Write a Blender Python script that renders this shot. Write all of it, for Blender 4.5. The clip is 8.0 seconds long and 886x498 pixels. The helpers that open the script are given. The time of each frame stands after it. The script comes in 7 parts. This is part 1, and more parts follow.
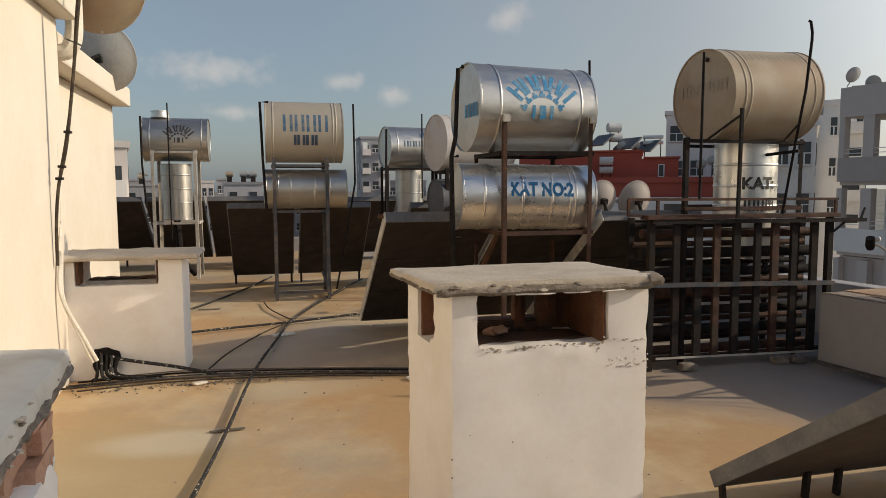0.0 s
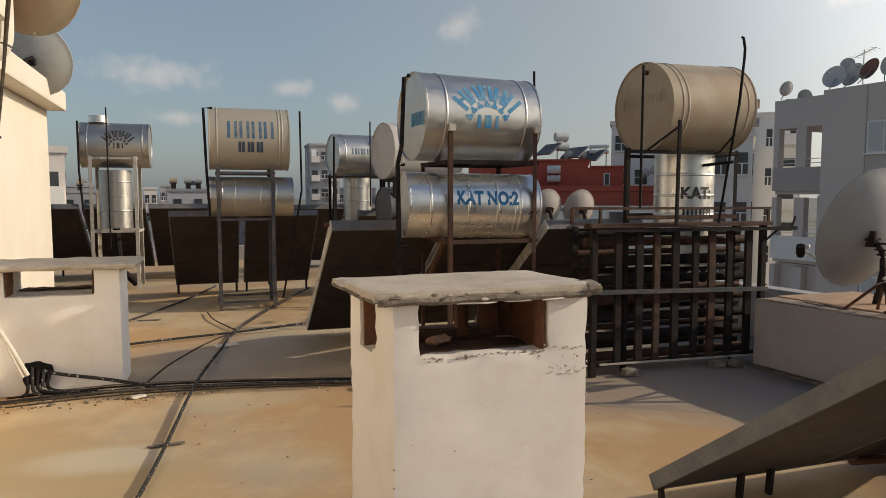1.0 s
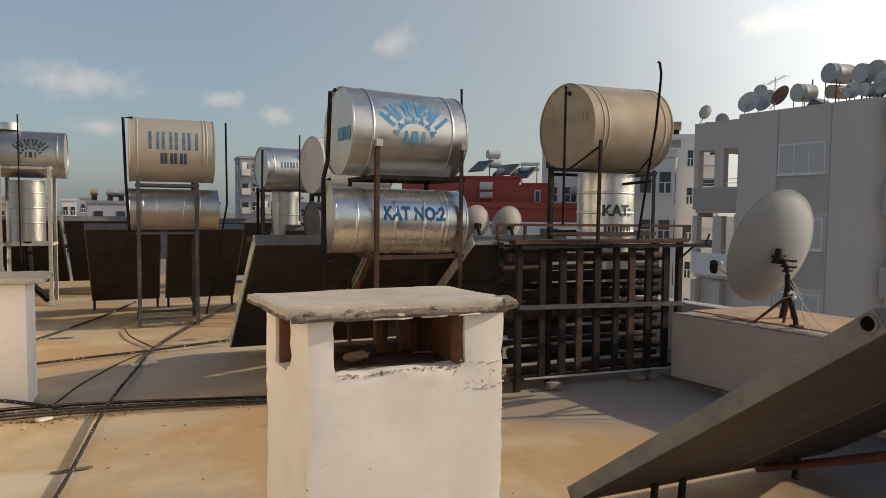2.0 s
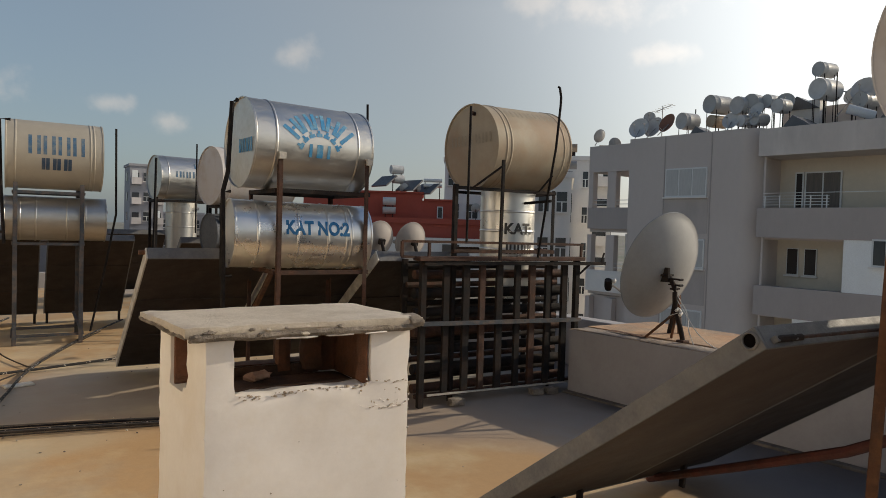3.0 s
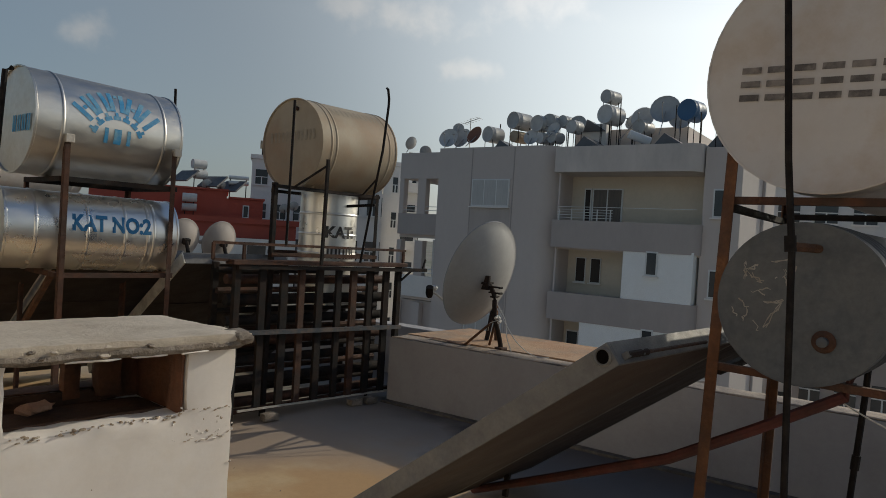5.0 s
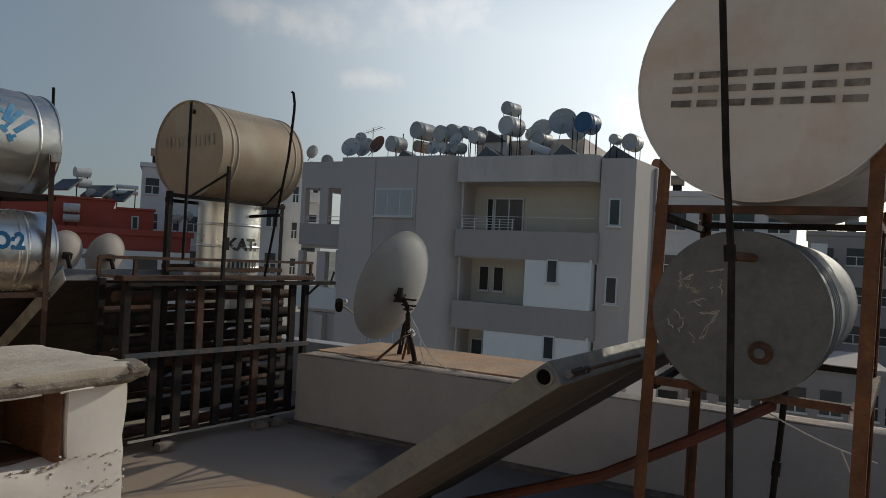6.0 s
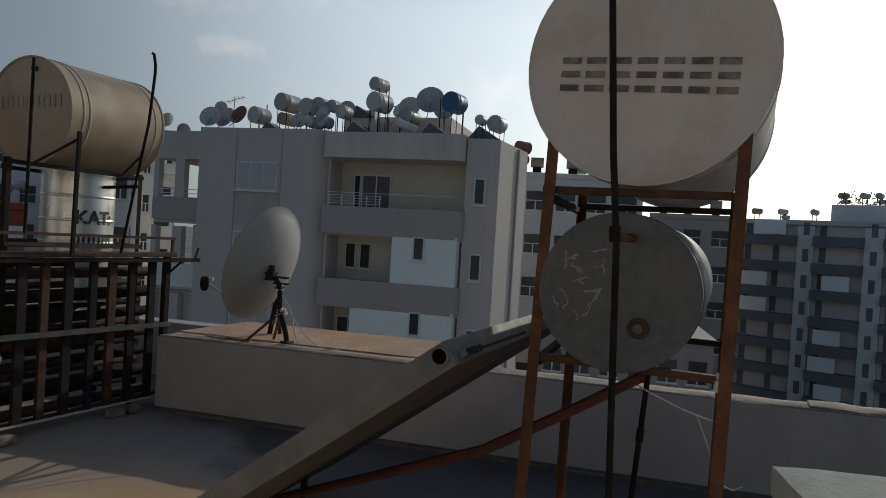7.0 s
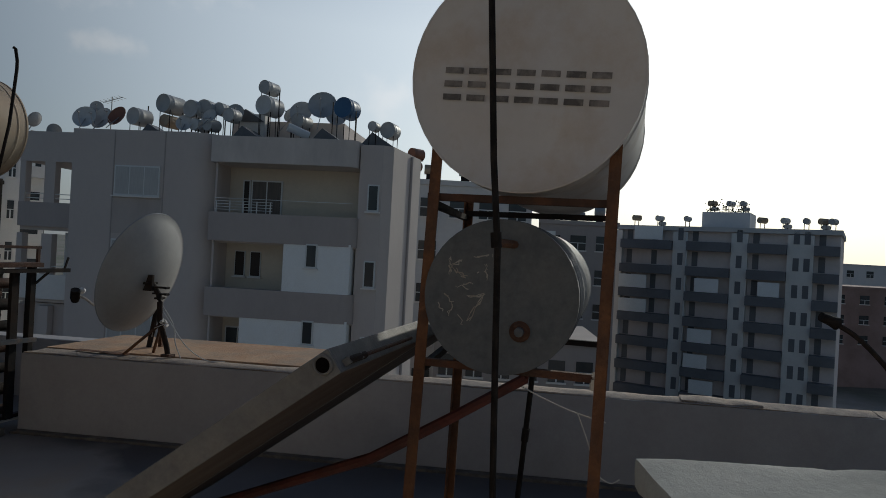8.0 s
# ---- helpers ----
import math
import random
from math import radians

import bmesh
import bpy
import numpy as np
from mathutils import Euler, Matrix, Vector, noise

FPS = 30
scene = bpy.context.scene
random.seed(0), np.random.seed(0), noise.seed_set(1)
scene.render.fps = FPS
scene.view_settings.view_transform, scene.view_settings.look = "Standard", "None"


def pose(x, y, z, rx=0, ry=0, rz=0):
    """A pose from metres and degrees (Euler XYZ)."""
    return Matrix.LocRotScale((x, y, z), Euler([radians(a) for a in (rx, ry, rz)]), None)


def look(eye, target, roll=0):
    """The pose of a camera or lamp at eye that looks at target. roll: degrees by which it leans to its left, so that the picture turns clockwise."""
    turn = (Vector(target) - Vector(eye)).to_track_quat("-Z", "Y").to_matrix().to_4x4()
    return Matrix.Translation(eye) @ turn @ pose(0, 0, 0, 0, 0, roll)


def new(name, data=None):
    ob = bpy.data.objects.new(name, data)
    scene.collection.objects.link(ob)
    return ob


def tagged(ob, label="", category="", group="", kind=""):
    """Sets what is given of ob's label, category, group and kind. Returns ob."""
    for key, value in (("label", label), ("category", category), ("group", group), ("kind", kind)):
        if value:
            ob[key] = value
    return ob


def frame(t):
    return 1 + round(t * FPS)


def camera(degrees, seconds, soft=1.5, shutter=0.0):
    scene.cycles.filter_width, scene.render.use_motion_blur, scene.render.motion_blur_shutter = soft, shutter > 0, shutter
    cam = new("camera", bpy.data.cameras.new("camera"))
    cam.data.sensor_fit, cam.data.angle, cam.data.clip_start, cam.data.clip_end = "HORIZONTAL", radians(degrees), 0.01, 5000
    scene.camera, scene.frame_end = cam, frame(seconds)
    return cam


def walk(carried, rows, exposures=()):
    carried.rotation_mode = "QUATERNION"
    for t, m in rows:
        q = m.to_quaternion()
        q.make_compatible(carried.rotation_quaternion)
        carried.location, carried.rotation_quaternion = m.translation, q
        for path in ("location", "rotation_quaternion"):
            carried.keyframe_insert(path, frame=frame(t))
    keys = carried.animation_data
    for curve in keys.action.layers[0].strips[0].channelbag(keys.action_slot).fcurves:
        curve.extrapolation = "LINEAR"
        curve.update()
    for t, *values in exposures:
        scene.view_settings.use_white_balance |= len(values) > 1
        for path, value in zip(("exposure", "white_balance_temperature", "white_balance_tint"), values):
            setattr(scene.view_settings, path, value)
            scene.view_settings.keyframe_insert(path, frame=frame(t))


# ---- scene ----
cam = camera(65.8, 8.0, 0.85)
PATH = [
    (0, (0.165, -0.035, 1.396), (0.648, 1.897, 1.215), -0.2),
    (0.5, (0.168, -0.042, 1.404), (0.698, 1.879, 1.235), -0.2),
    (1, (0.192, -0.044, 1.402), (0.815, 1.85, 1.243), -0.0),
    (1.2, (0.204, -0.046, 1.402), (0.87, 1.833, 1.249), 0.1),
    (2.3, (0.252, -0.069, 1.405), (1.118, 1.731, 1.308), 0.87),
    (2.5, (0.254, -0.07, 1.406), (1.171, 1.706, 1.317), 1.1),
    (3, (0.231, -0.05, 1.412), (1.287, 1.647, 1.348), 1.7),
    (3.5, (0.194, -0.004, 1.415), (1.456, 1.546, 1.342), 2.1),
    (4, (0.178, 0.056, 1.405), (1.583, 1.476, 1.326), 3.3),
    (4.2, (0.184, 0.082, 1.406), (1.615, 1.477, 1.316), 3.55),
    (5.3, (0.322, 0.25, 1.418), (1.836, 1.556, 1.407), 3.28),
    (5.5, (0.346, 0.284, 1.419), (1.894, 1.55, 1.4), 3.2),
    (6, (0.375, 0.373, 1.42), (2.033, 1.493, 1.435), 2.9),
    (6.5, (0.373, 0.449, 1.423), (2.141, 1.384, 1.439), 2.2),
    (7, (0.375, 0.467, 1.419), (2.22, 1.238, 1.389), 3.5),
    (7.5, (0.385, 0.463, 1.415), (2.273, 1.124, 1.368), 4.0),
    (8, (0.381, 0.437, 1.421), (2.322, 0.919, 1.428), 3.1),
]
LIGHT = ((0.0, -0.20, 6650, 7), (1.0, -0.19, 6650, 7), (2.5, -0.03, 6600, 7), (3.0, -0.24, 6550, 6), (3.5, -0.42, 6500, 5), (4.0, -0.55, 6400, 4),
         (5.5, -0.73, 6100, 3), (6.5, -0.93, 5900, 3), (7.0, -1.08, 5800, 2), (7.5, -1.10, 5750, 2), (8.0, -1.38, 5650, 2))
walk(cam, [(t, look(eye, target, roll)) for t, eye, target, roll in PATH], LIGHT)

# ---- world, sun, light ----
SUN_EL, SUN_AZ = 22.8, -12.0        # degrees; azimuth from +x towards +y
world = bpy.data.worlds.new("sky")
scene.world = world
world.use_nodes = True
wn, wl = world.node_tree.nodes, world.node_tree.links
wn.clear()
w_out = wn.new("ShaderNodeOutputWorld")
w_bg = wn.new("ShaderNodeBackground")
w_sky = wn.new("ShaderNodeTexSky")
w_sky.sky_type, w_sky.sun_disc = "NISHITA", False
w_sky.sun_elevation, w_sky.sun_rotation = radians(SUN_EL), radians(90 - SUN_AZ)
w_sky.air_density, w_sky.dust_density, w_sky.ozone_density, w_sky.altitude = 1.0, 2.2, 1.6, 40
w_co = wn.new("ShaderNodeTexCoord")
w_dot = wn.new("ShaderNodeVectorMath")
w_dot.operation = "DOT_PRODUCT"
w_dot.inputs[1].default_value = (math.cos(radians(SUN_EL)) * math.cos(radians(SUN_AZ)), math.cos(radians(SUN_EL)) * math.sin(radians(SUN_AZ)), math.sin(radians(SUN_EL)))
wl.new(w_co.outputs["Generated"], w_dot.inputs[0])
# thin haze, thicker towards the sun
w_hazy = wn.new("ShaderNodeMapRange")
w_hazy.inputs["From Min"].default_value, w_hazy.inputs["From Max"].default_value = 0.0, 0.8
w_hazy.inputs["To Min"].default_value, w_hazy.inputs["To Max"].default_value = 0.40, 0.80
wl.new(w_dot.outputs["Value"], w_hazy.inputs["Value"])
w_haze = wn.new("ShaderNodeMixRGB")
w_tint = wn.new("ShaderNodeMixRGB")
w_tint.inputs[1].default_value, w_tint.inputs[2].default_value = (3.35, 3.95, 4.65, 1), (4.75, 4.6, 4.45, 1)
w_side = wn.new("ShaderNodeMapRange")
w_side.inputs["From Min"].default_value, w_side.inputs["From Max"].default_value = -0.1, 0.62
wl.new(w_dot.outputs["Value"], w_side.inputs["Value"])
wl.new(w_side.outputs["Result"], w_tint.inputs[0])
wl.new(w_tint.outputs["Color"], w_haze.inputs[2])
wl.new(w_hazy.outputs["Result"], w_haze.inputs[0])
wl.new(w_sky.outputs["Color"], w_haze.inputs[1])
# small fair-weather clouds: (direction, half width, half height)
CLOUDS = (((-0.073, 0.984, 0.158), 0.085, 0.030), ((0.320, 0.918, 0.233), 0.040, 0.030), ((0.167, 0.977, 0.129), 0.032, 0.020), ((-0.053, 0.993, 0.103), 0.055, 0.018), ((0.096, 0.984, 0.147), 0.045, 0.015),
          ((0.735, 0.634, 0.241), 0.062, 0.022), ((0.602, 0.737, 0.312), 0.060, 0.028), ((0.665, 0.682, 0.300), 0.115, 0.034), ((0.765, 0.553, 0.335), 0.135, 0.042), ((0.922, 0.320, 0.213), 0.080, 0.045), ((0.910, -0.215, 0.350), 0.150, 0.045))
w_bend = wn.new("ShaderNodeTexNoise")
w_bend.inputs["Scale"].default_value, w_bend.inputs["Detail"].default_value, w_bend.inputs["Roughness"].default_value = 26.0, 4.0, 0.55
wl.new(w_co.outputs["Generated"], w_bend.inputs["Vector"])
w_puff = wn.new("ShaderNodeMath")
w_puff.operation, w_puff.inputs[1].default_value, w_puff.inputs[2].default_value = "MULTIPLY_ADD", 2.0, -1.05
wl.new(w_bend.outputs["Fac"], w_puff.inputs[0])
w_cover = None
for way, half_w, half_h in CLOUDS:
    way = Vector(way).normalized()
    side = way.cross(Vector((0, 0, 1))).normalized()
    over = side.cross(way)
    pair = wn.new("ShaderNodeCombineXYZ")
    for k, axis in enumerate((side / half_w, over / half_h)):
        dot = wn.new("ShaderNodeVectorMath")
        dot.operation = "DOT_PRODUCT"
        dot.inputs[1].default_value = axis
        wl.new(w_co.outputs["Generated"], dot.inputs[0])
        wl.new(dot.outputs["Value"], pair.inputs[k])
    far_off = wn.new("ShaderNodeVectorMath")
    far_off.operation = "LENGTH"
    wl.new(pair.outputs["Vector"], far_off.inputs[0])
    near_to = wn.new("ShaderNodeMath")
    near_to.operation, near_to.inputs[0].default_value = "SUBTRACT", 1.0
    wl.new(far_off.outputs["Value"], near_to.inputs[1])
    if w_cover is None:
        w_cover = near_to
    else:
        most = wn.new("ShaderNodeMath")
        most.operation = "MAXIMUM"
        wl.new(w_cover.outputs["Value"], most.inputs[0])
        wl.new(near_to.outputs["Value"], most.inputs[1])
        w_cover = most
w_shape = wn.new("ShaderNodeMath")
w_shape.operation = "ADD"
wl.new(w_cover.outputs["Value"], w_shape.inputs[0])
wl.new(w_puff.outputs["Value"], w_shape.inputs[1])
w_fac = wn.new("ShaderNodeMapRange")
w_fac.interpolation_type = "SMOOTHSTEP"
w_fac.inputs["From Min"].default_value, w_fac.inputs["From Max"].default_value = 0.0, 1.1
w_fac.inputs["To Min"].default_value, w_fac.inputs["To Max"].default_value = 0.0, 0.42
wl.new(w_shape.outputs["Value"], w_fac.inputs["Value"])
w_mix = wn.new("ShaderNodeMixRGB")
w_mix.inputs[2].default_value = (7.2, 6.4, 5.9, 1)
wl.new(w_haze.outputs["Color"], w_mix.inputs[1])
wl.new(w_fac.outputs["Result"], w_mix.inputs[0])
w_glow = wn.new("ShaderNodeMapRange")
w_glow.interpolation_type = "SMOOTHERSTEP"
w_glow.inputs["From Min"].default_value, w_glow.inputs["From Max"].default_value = 0.30, 1.06
w_glow.inputs["To Min"].default_value, w_glow.inputs["To Max"].default_value = 1.33, 3.9
w_sep = wn.new("ShaderNodeSeparateXYZ")
w_up = wn.new("ShaderNodeMapRange")
w_up.inputs["From Min"].default_value, w_up.inputs["From Max"].default_value = 0.30, 0.75
w_up.inputs["To Min"].default_value, w_up.inputs["To Max"].default_value = 0.0, 1.0
w_deep = wn.new("ShaderNodeMixRGB")
w_deep.inputs[1].default_value, w_deep.inputs[2].default_value = (1, 1, 1, 1), (0.165, 0.265, 0.47, 1)
w_mul = wn.new("ShaderNodeMixRGB")
w_mul.blend_type = "MULTIPLY"
w_mul.inputs[0].default_value = 1.0
w_scale = wn.new("ShaderNodeVectorMath")
w_scale.operation = "SCALE"
wl.new(w_dot.outputs["Value"], w_glow.inputs["Value"])
wl.new(w_co.outputs["Generated"], w_sep.inputs[0])
wl.new(w_sep.outputs["Z"], w_up.inputs["Value"])
wl.new(w_up.outputs["Result"], w_deep.inputs[0])
wl.new(w_mix.outputs["Color"], w_mul.inputs[1])
wl.new(w_deep.outputs["Color"], w_mul.inputs[2])
wl.new(w_mul.outputs["Color"], w_scale.inputs[0])
wl.new(w_glow.outputs["Result"], w_scale.inputs["Scale"])
wl.new(w_scale.outputs["Vector"], w_bg.inputs["Color"])
w_bg.inputs["Strength"].default_value = 0.091
wl.new(w_bg.outputs["Background"], w_out.inputs["Surface"])

sun_data = bpy.data.lights.new("sun", "SUN")
sun_data.energy, sun_data.angle, sun_data.color = 3.8, radians(0.6), (1.0, 0.85, 0.67)
sun = new("sun", sun_data)
sun.matrix_world = look((30 * math.cos(radians(SUN_EL)) * math.cos(radians(SUN_AZ)), 30 * math.cos(radians(SUN_EL)) * math.sin(radians(SUN_AZ)), 30 * math.sin(radians(SUN_EL))), (0, 0, 0))


# ---- materials ----
def material(name, colour, rough=0.7, metal=0.0, second=None, scale=6.0, amount=0.5, bump=0.15, grain=60.0, low=0.42, high=0.62, third=None, third_scale=1.2, streak=None, vary=0.0, spec=0.5, tone=0.12, relief=None):
    """A painted, plastered or metal surface: base colour, blotches of a second colour, large stains of a third, fine relief."""
    m = bpy.data.materials.new(name)
    m.use_nodes = True
    n, l = m.node_tree.nodes, m.node_tree.links
    b = n["Principled BSDF"]
    b.inputs["Roughness"].default_value, b.inputs["Metallic"].default_value = rough, metal
    b.inputs["Specular IOR Level"].default_value = spec
    co = n.new("ShaderNodeTexCoord")
    mp = n.new("ShaderNodeMapping")
    if streak:
        mp.inputs["Scale"].default_value = streak
    l.new(co.outputs["Object"], mp.inputs["Vector"])

    def noise_tex(s, detail=5.0, rough_n=0.6):
        t = n.new("ShaderNodeTexNoise")
        t.inputs["Scale"].default_value, t.inputs["Detail"].default_value, t.inputs["Roughness"].default_value = s, detail, rough_n
        l.new(mp.outputs["Vector"], t.inputs["Vector"])
        return t

    def ramp(tex, lo, hi, k):
        r = n.new("ShaderNodeMapRange")
        r.inputs["From Min"].default_value, r.inputs["From Max"].default_value = lo, hi
        r.inputs["To Min"].default_value, r.inputs["To Max"].default_value = 0.0, k
        l.new(tex.outputs["Fac"], r.inputs["Value"])
        return r

    last = None
    base = n.new("ShaderNodeRGB")
    base.outputs[0].default_value = (*colour, 1)
    last = base.outputs[0]
    if second:
        r = ramp(noise_tex(scale), low, high, amount)
        mx = n.new("ShaderNodeMixRGB")
        mx.inputs[2].default_value = (*second, 1)
        l.new(r.outputs["Result"], mx.inputs[0])
        l.new(last, mx.inputs[1])
        last = mx.outputs[0]
    if third:
        r = ramp(noise_tex(third_scale, 7.0, 0.65), 0.47, 0.63, 0.75)
        mx = n.new("ShaderNodeMixRGB")
        mx.inputs[2].default_value = (*third, 1)
        l.new(r.outputs["Result"], mx.inputs[0])
        l.new(last, mx.inputs[1])
        last = mx.outputs[0]
    fine = noise_tex(grain, 6.0, 0.7)
    hv = n.new("ShaderNodeHueSaturation")
    rv = n.new("ShaderNodeMapRange")
    rv.inputs["From Min"].default_value, rv.inputs["From Max"].default_value = 0.3, 0.7
    rv.inputs["To Min"].default_value, rv.inputs["To Max"].default_value = 1 - tone * 1.1, 1 + tone
    l.new(fine.outputs["Fac"], rv.inputs["Value"])
    l.new(rv.outputs["Result"], hv.inputs["Value"])
    l.new(last, hv.inputs["Color"])
    last = hv.outputs["Color"]
    if vary:
        info = n.new("ShaderNodeObjectInfo")
        h2 = n.new("ShaderNodeHueSaturation")
        r2 = n.new("ShaderNodeMapRange")
        r2.inputs["To Min"].default_value, r2.inputs["To Max"].default_value = 1 - vary, 1 + vary
        l.new(info.outputs["Random"], r2.inputs["Value"])
        l.new(r2.outputs["Result"], h2.inputs["Value"])
        l.new(last, h2.inputs["Color"])
        last = h2.outputs["Color"]
    l.new(last, b.inputs["Base Color"])
    rr = n.new("ShaderNodeMapRange")
    rr.inputs["From Min"].default_value, rr.inputs["From Max"].default_value = 0.3, 0.7
    rr.inputs["To Min"].default_value, rr.inputs["To Max"].default_value = max(0.05, rough - 0.1), min(1.0, rough + 0.12)
    l.new(noise_tex(scale * 2.3).outputs["Fac"], rr.inputs["Value"])
    l.new(rr.outputs["Result"], b.inputs["Roughness"])
    if bump:
        bp = n.new("ShaderNodeBump")
        bp.inputs["Strength"].default_value, bp.inputs["Distance"].default_value = bump, 0.02
        l.new(fine.outputs["Fac"], bp.inputs["Height"])
        last_n = bp
        if relief:
            b2 = n.new("ShaderNodeBump")
            b2.inputs["Strength"].default_value, b2.inputs["Distance"].default_value = relief[1], 0.05
            l.new(noise_tex(relief[0], 2.0, 0.45).outputs["Fac"], b2.inputs["Height"])
            l.new(bp.outputs["Normal"], b2.inputs["Normal"])
            last_n = b2
        l.new(last_n.outputs["Normal"], b.inputs["Normal"])
    return m


PLASTER = material("white_plaster", (0.872, 0.825, 0.775), 0.9, second=(0.81, 0.75, 0.685), scale=5.0, amount=0.6, bump=0.04, grain=45, third=(0.80, 0.73, 0.64), third_scale=2.2, tone=0.02, relief=(4.5, 0.10))
CREAM = material("cream_wall_paint", (0.70, 0.64, 0.545), 0.85, second=(0.65, 0.58, 0.475), scale=1.2, amount=0.6, bump=0.06, grain=20, tone=0.03)
PARAPET = material("parapet_paint", (0.392, 0.370, 0.362), 0.9, second=(0.342, 0.318, 0.308), scale=2.2, amount=0.6, bump=0.12, grain=30, third=(0.315, 0.29, 0.275), third_scale=0.9, tone=0.04, relief=(4.0, 0.10))
COPING = material("coping_concrete", (0.46, 0.265, 0.145), 0.92, second=(0.54, 0.36, 0.22), scale=3.0, amount=0.7, bump=0.4, grain=40, third=(0.33, 0.25, 0.18), third_scale=2.0)
CAP = material("cap_concrete", (0.54, 0.47, 0.38), 0.92, second=(0.43, 0.36, 0.28), scale=6.0, amount=0.7, bump=0.35, grain=60, third=(0.60, 0.53, 0.44), third_scale=2.5, tone=0.10)
# grey concrete, set darker so the colour carries the shadow over that slab
GREYCAP = material("grey_slab_concrete", (0.33, 0.335, 0.31), 0.92, second=(0.265, 0.27, 0.25), scale=5.0, amount=0.7, bump=0.25, grain=50, third=(0.42, 0.41, 0.38), third_scale=2.0, tone=0.06)
PALESLAB = material("pale_slab_concrete", (0.60, 0.58, 0.52), 0.92, second=(0.53, 0.51, 0.45), scale=2.5, amount=0.7, bump=0.12, grain=40, third=(0.48, 0.43, 0.35), third_scale=5.0, tone=0.05)
TANCRUMB = material("tan_crumbled_mortar", (0.40, 0.31, 0.22), 0.95, second=(0.52, 0.43, 0.33), scale=14.0, amount=0.8, bump=0.8, grain=50)
BROKEN = material("broken_concrete", (0.20, 0.165, 0.13), 0.95, second=(0.40, 0.34, 0.28), scale=14.0, amount=0.8, bump=1.0, grain=50)
FLOOR = material("roof_screed", (0.475, 0.30, 0.145), 0.88, second=(0.565, 0.425, 0.25), scale=0.8, amount=1.0, bump=0.12, grain=18, third=(0.36, 0.305, 0.23), third_scale=0.42, low=0.46, high=0.60, tone=0.04)


def add_floor_tones(m):
    """Greyer screed near the parapet, with a wavy border, darker along the wall's foot and in the corner by the near
    heater.
    """
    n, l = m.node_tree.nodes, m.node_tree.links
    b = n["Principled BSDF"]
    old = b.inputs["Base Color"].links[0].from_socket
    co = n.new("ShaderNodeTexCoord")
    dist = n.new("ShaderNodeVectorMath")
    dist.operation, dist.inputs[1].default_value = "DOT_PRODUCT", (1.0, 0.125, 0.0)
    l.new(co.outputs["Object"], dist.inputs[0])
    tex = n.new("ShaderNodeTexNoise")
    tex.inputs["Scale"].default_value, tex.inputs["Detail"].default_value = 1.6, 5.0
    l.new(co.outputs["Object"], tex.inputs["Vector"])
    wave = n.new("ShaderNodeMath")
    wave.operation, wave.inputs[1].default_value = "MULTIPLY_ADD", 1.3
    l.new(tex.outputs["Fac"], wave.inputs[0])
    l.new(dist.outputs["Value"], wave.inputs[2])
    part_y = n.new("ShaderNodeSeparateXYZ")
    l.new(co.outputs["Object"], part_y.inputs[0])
    corner_mask = n.new("ShaderNodeMath")
    corner_mask.operation, corner_mask.inputs[1].default_value = "MULTIPLY_ADD", -0.9
    l.new(part_y.outputs["Y"], corner_mask.inputs[0])
    l.new(wave.outputs["Value"], corner_mask.inputs[2])
    for src, lo, hi, k, colour in ((wave, 3.95, 4.80, 0.78, (0.29, 0.265, 0.245)), (wave, 5.10, 5.60, 0.55, (0.10, 0.085, 0.08)), (corner_mask, 1.85, 2.15, 0.85, (0.085, 0.075, 0.072))):
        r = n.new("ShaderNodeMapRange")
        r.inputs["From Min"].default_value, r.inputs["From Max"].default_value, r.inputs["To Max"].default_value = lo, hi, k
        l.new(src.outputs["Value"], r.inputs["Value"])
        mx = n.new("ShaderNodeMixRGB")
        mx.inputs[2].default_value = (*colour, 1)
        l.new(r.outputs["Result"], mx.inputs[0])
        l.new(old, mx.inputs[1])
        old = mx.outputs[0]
    # pale marks left by dried puddles, then two greyer ones: (middle, half width, half depth)
    # fourth: grey of the bright heater's shadow put into the colour; fifth: grey-brown
    for mid, hw, hd, k, colour in (((-0.75, 3.5), 0.95, 1.10, 0.75, (0.41, 0.325, 0.19)), ((-0.40, 3.90), 0.46, 0.24, 0.75, (0.53, 0.47, 0.36)), ((0.30, 4.75), 0.60, 0.30, 0.45, (0.52, 0.45, 0.32)), ((0.55, 6.0), 1.5, 1.1, 0.65, (0.33, 0.30, 0.265)), ((3.05, 4.15), 0.95, 0.85, 0.75, (0.30, 0.25, 0.21))):
        mp = n.new("ShaderNodeMapping")
        mp.vector_type = "POINT"
        mp.inputs["Scale"].default_value = (1 / hw, 1 / hd, 0.0)
        mp.inputs["Location"].default_value = (-mid[0] / hw, -mid[1] / hd, 0.0)
        l.new(co.outputs["Object"], mp.inputs["Vector"])
        out = n.new("ShaderNodeVectorMath")
        out.operation = "LENGTH"
        l.new(mp.outputs["Vector"], out.inputs[0])
        edge = n.new("ShaderNodeMath")
        edge.operation, edge.inputs[1].default_value = "MULTIPLY_ADD", 0.9
        l.new(tex.outputs["Fac"], edge.inputs[0])
        l.new(out.outputs["Value"], edge.inputs[2])
        r = n.new("ShaderNodeMapRange")
        r.interpolation_type = "SMOOTHSTEP"
        r.inputs["From Min"].default_value, r.inputs["From Max"].default_value = 0.85, 1.55
        r.inputs["To Min"].default_value, r.inputs["To Max"].default_value = k, 0.0
        l.new(edge.outputs["Value"], r.inputs["Value"])
        mx = n.new("ShaderNodeMixRGB")
        mx.inputs[2].default_value = (*colour, 1)
        l.new(r.outputs["Result"], mx.inputs[0])
        l.new(old, mx.inputs[1])
        old = mx.outputs[0]
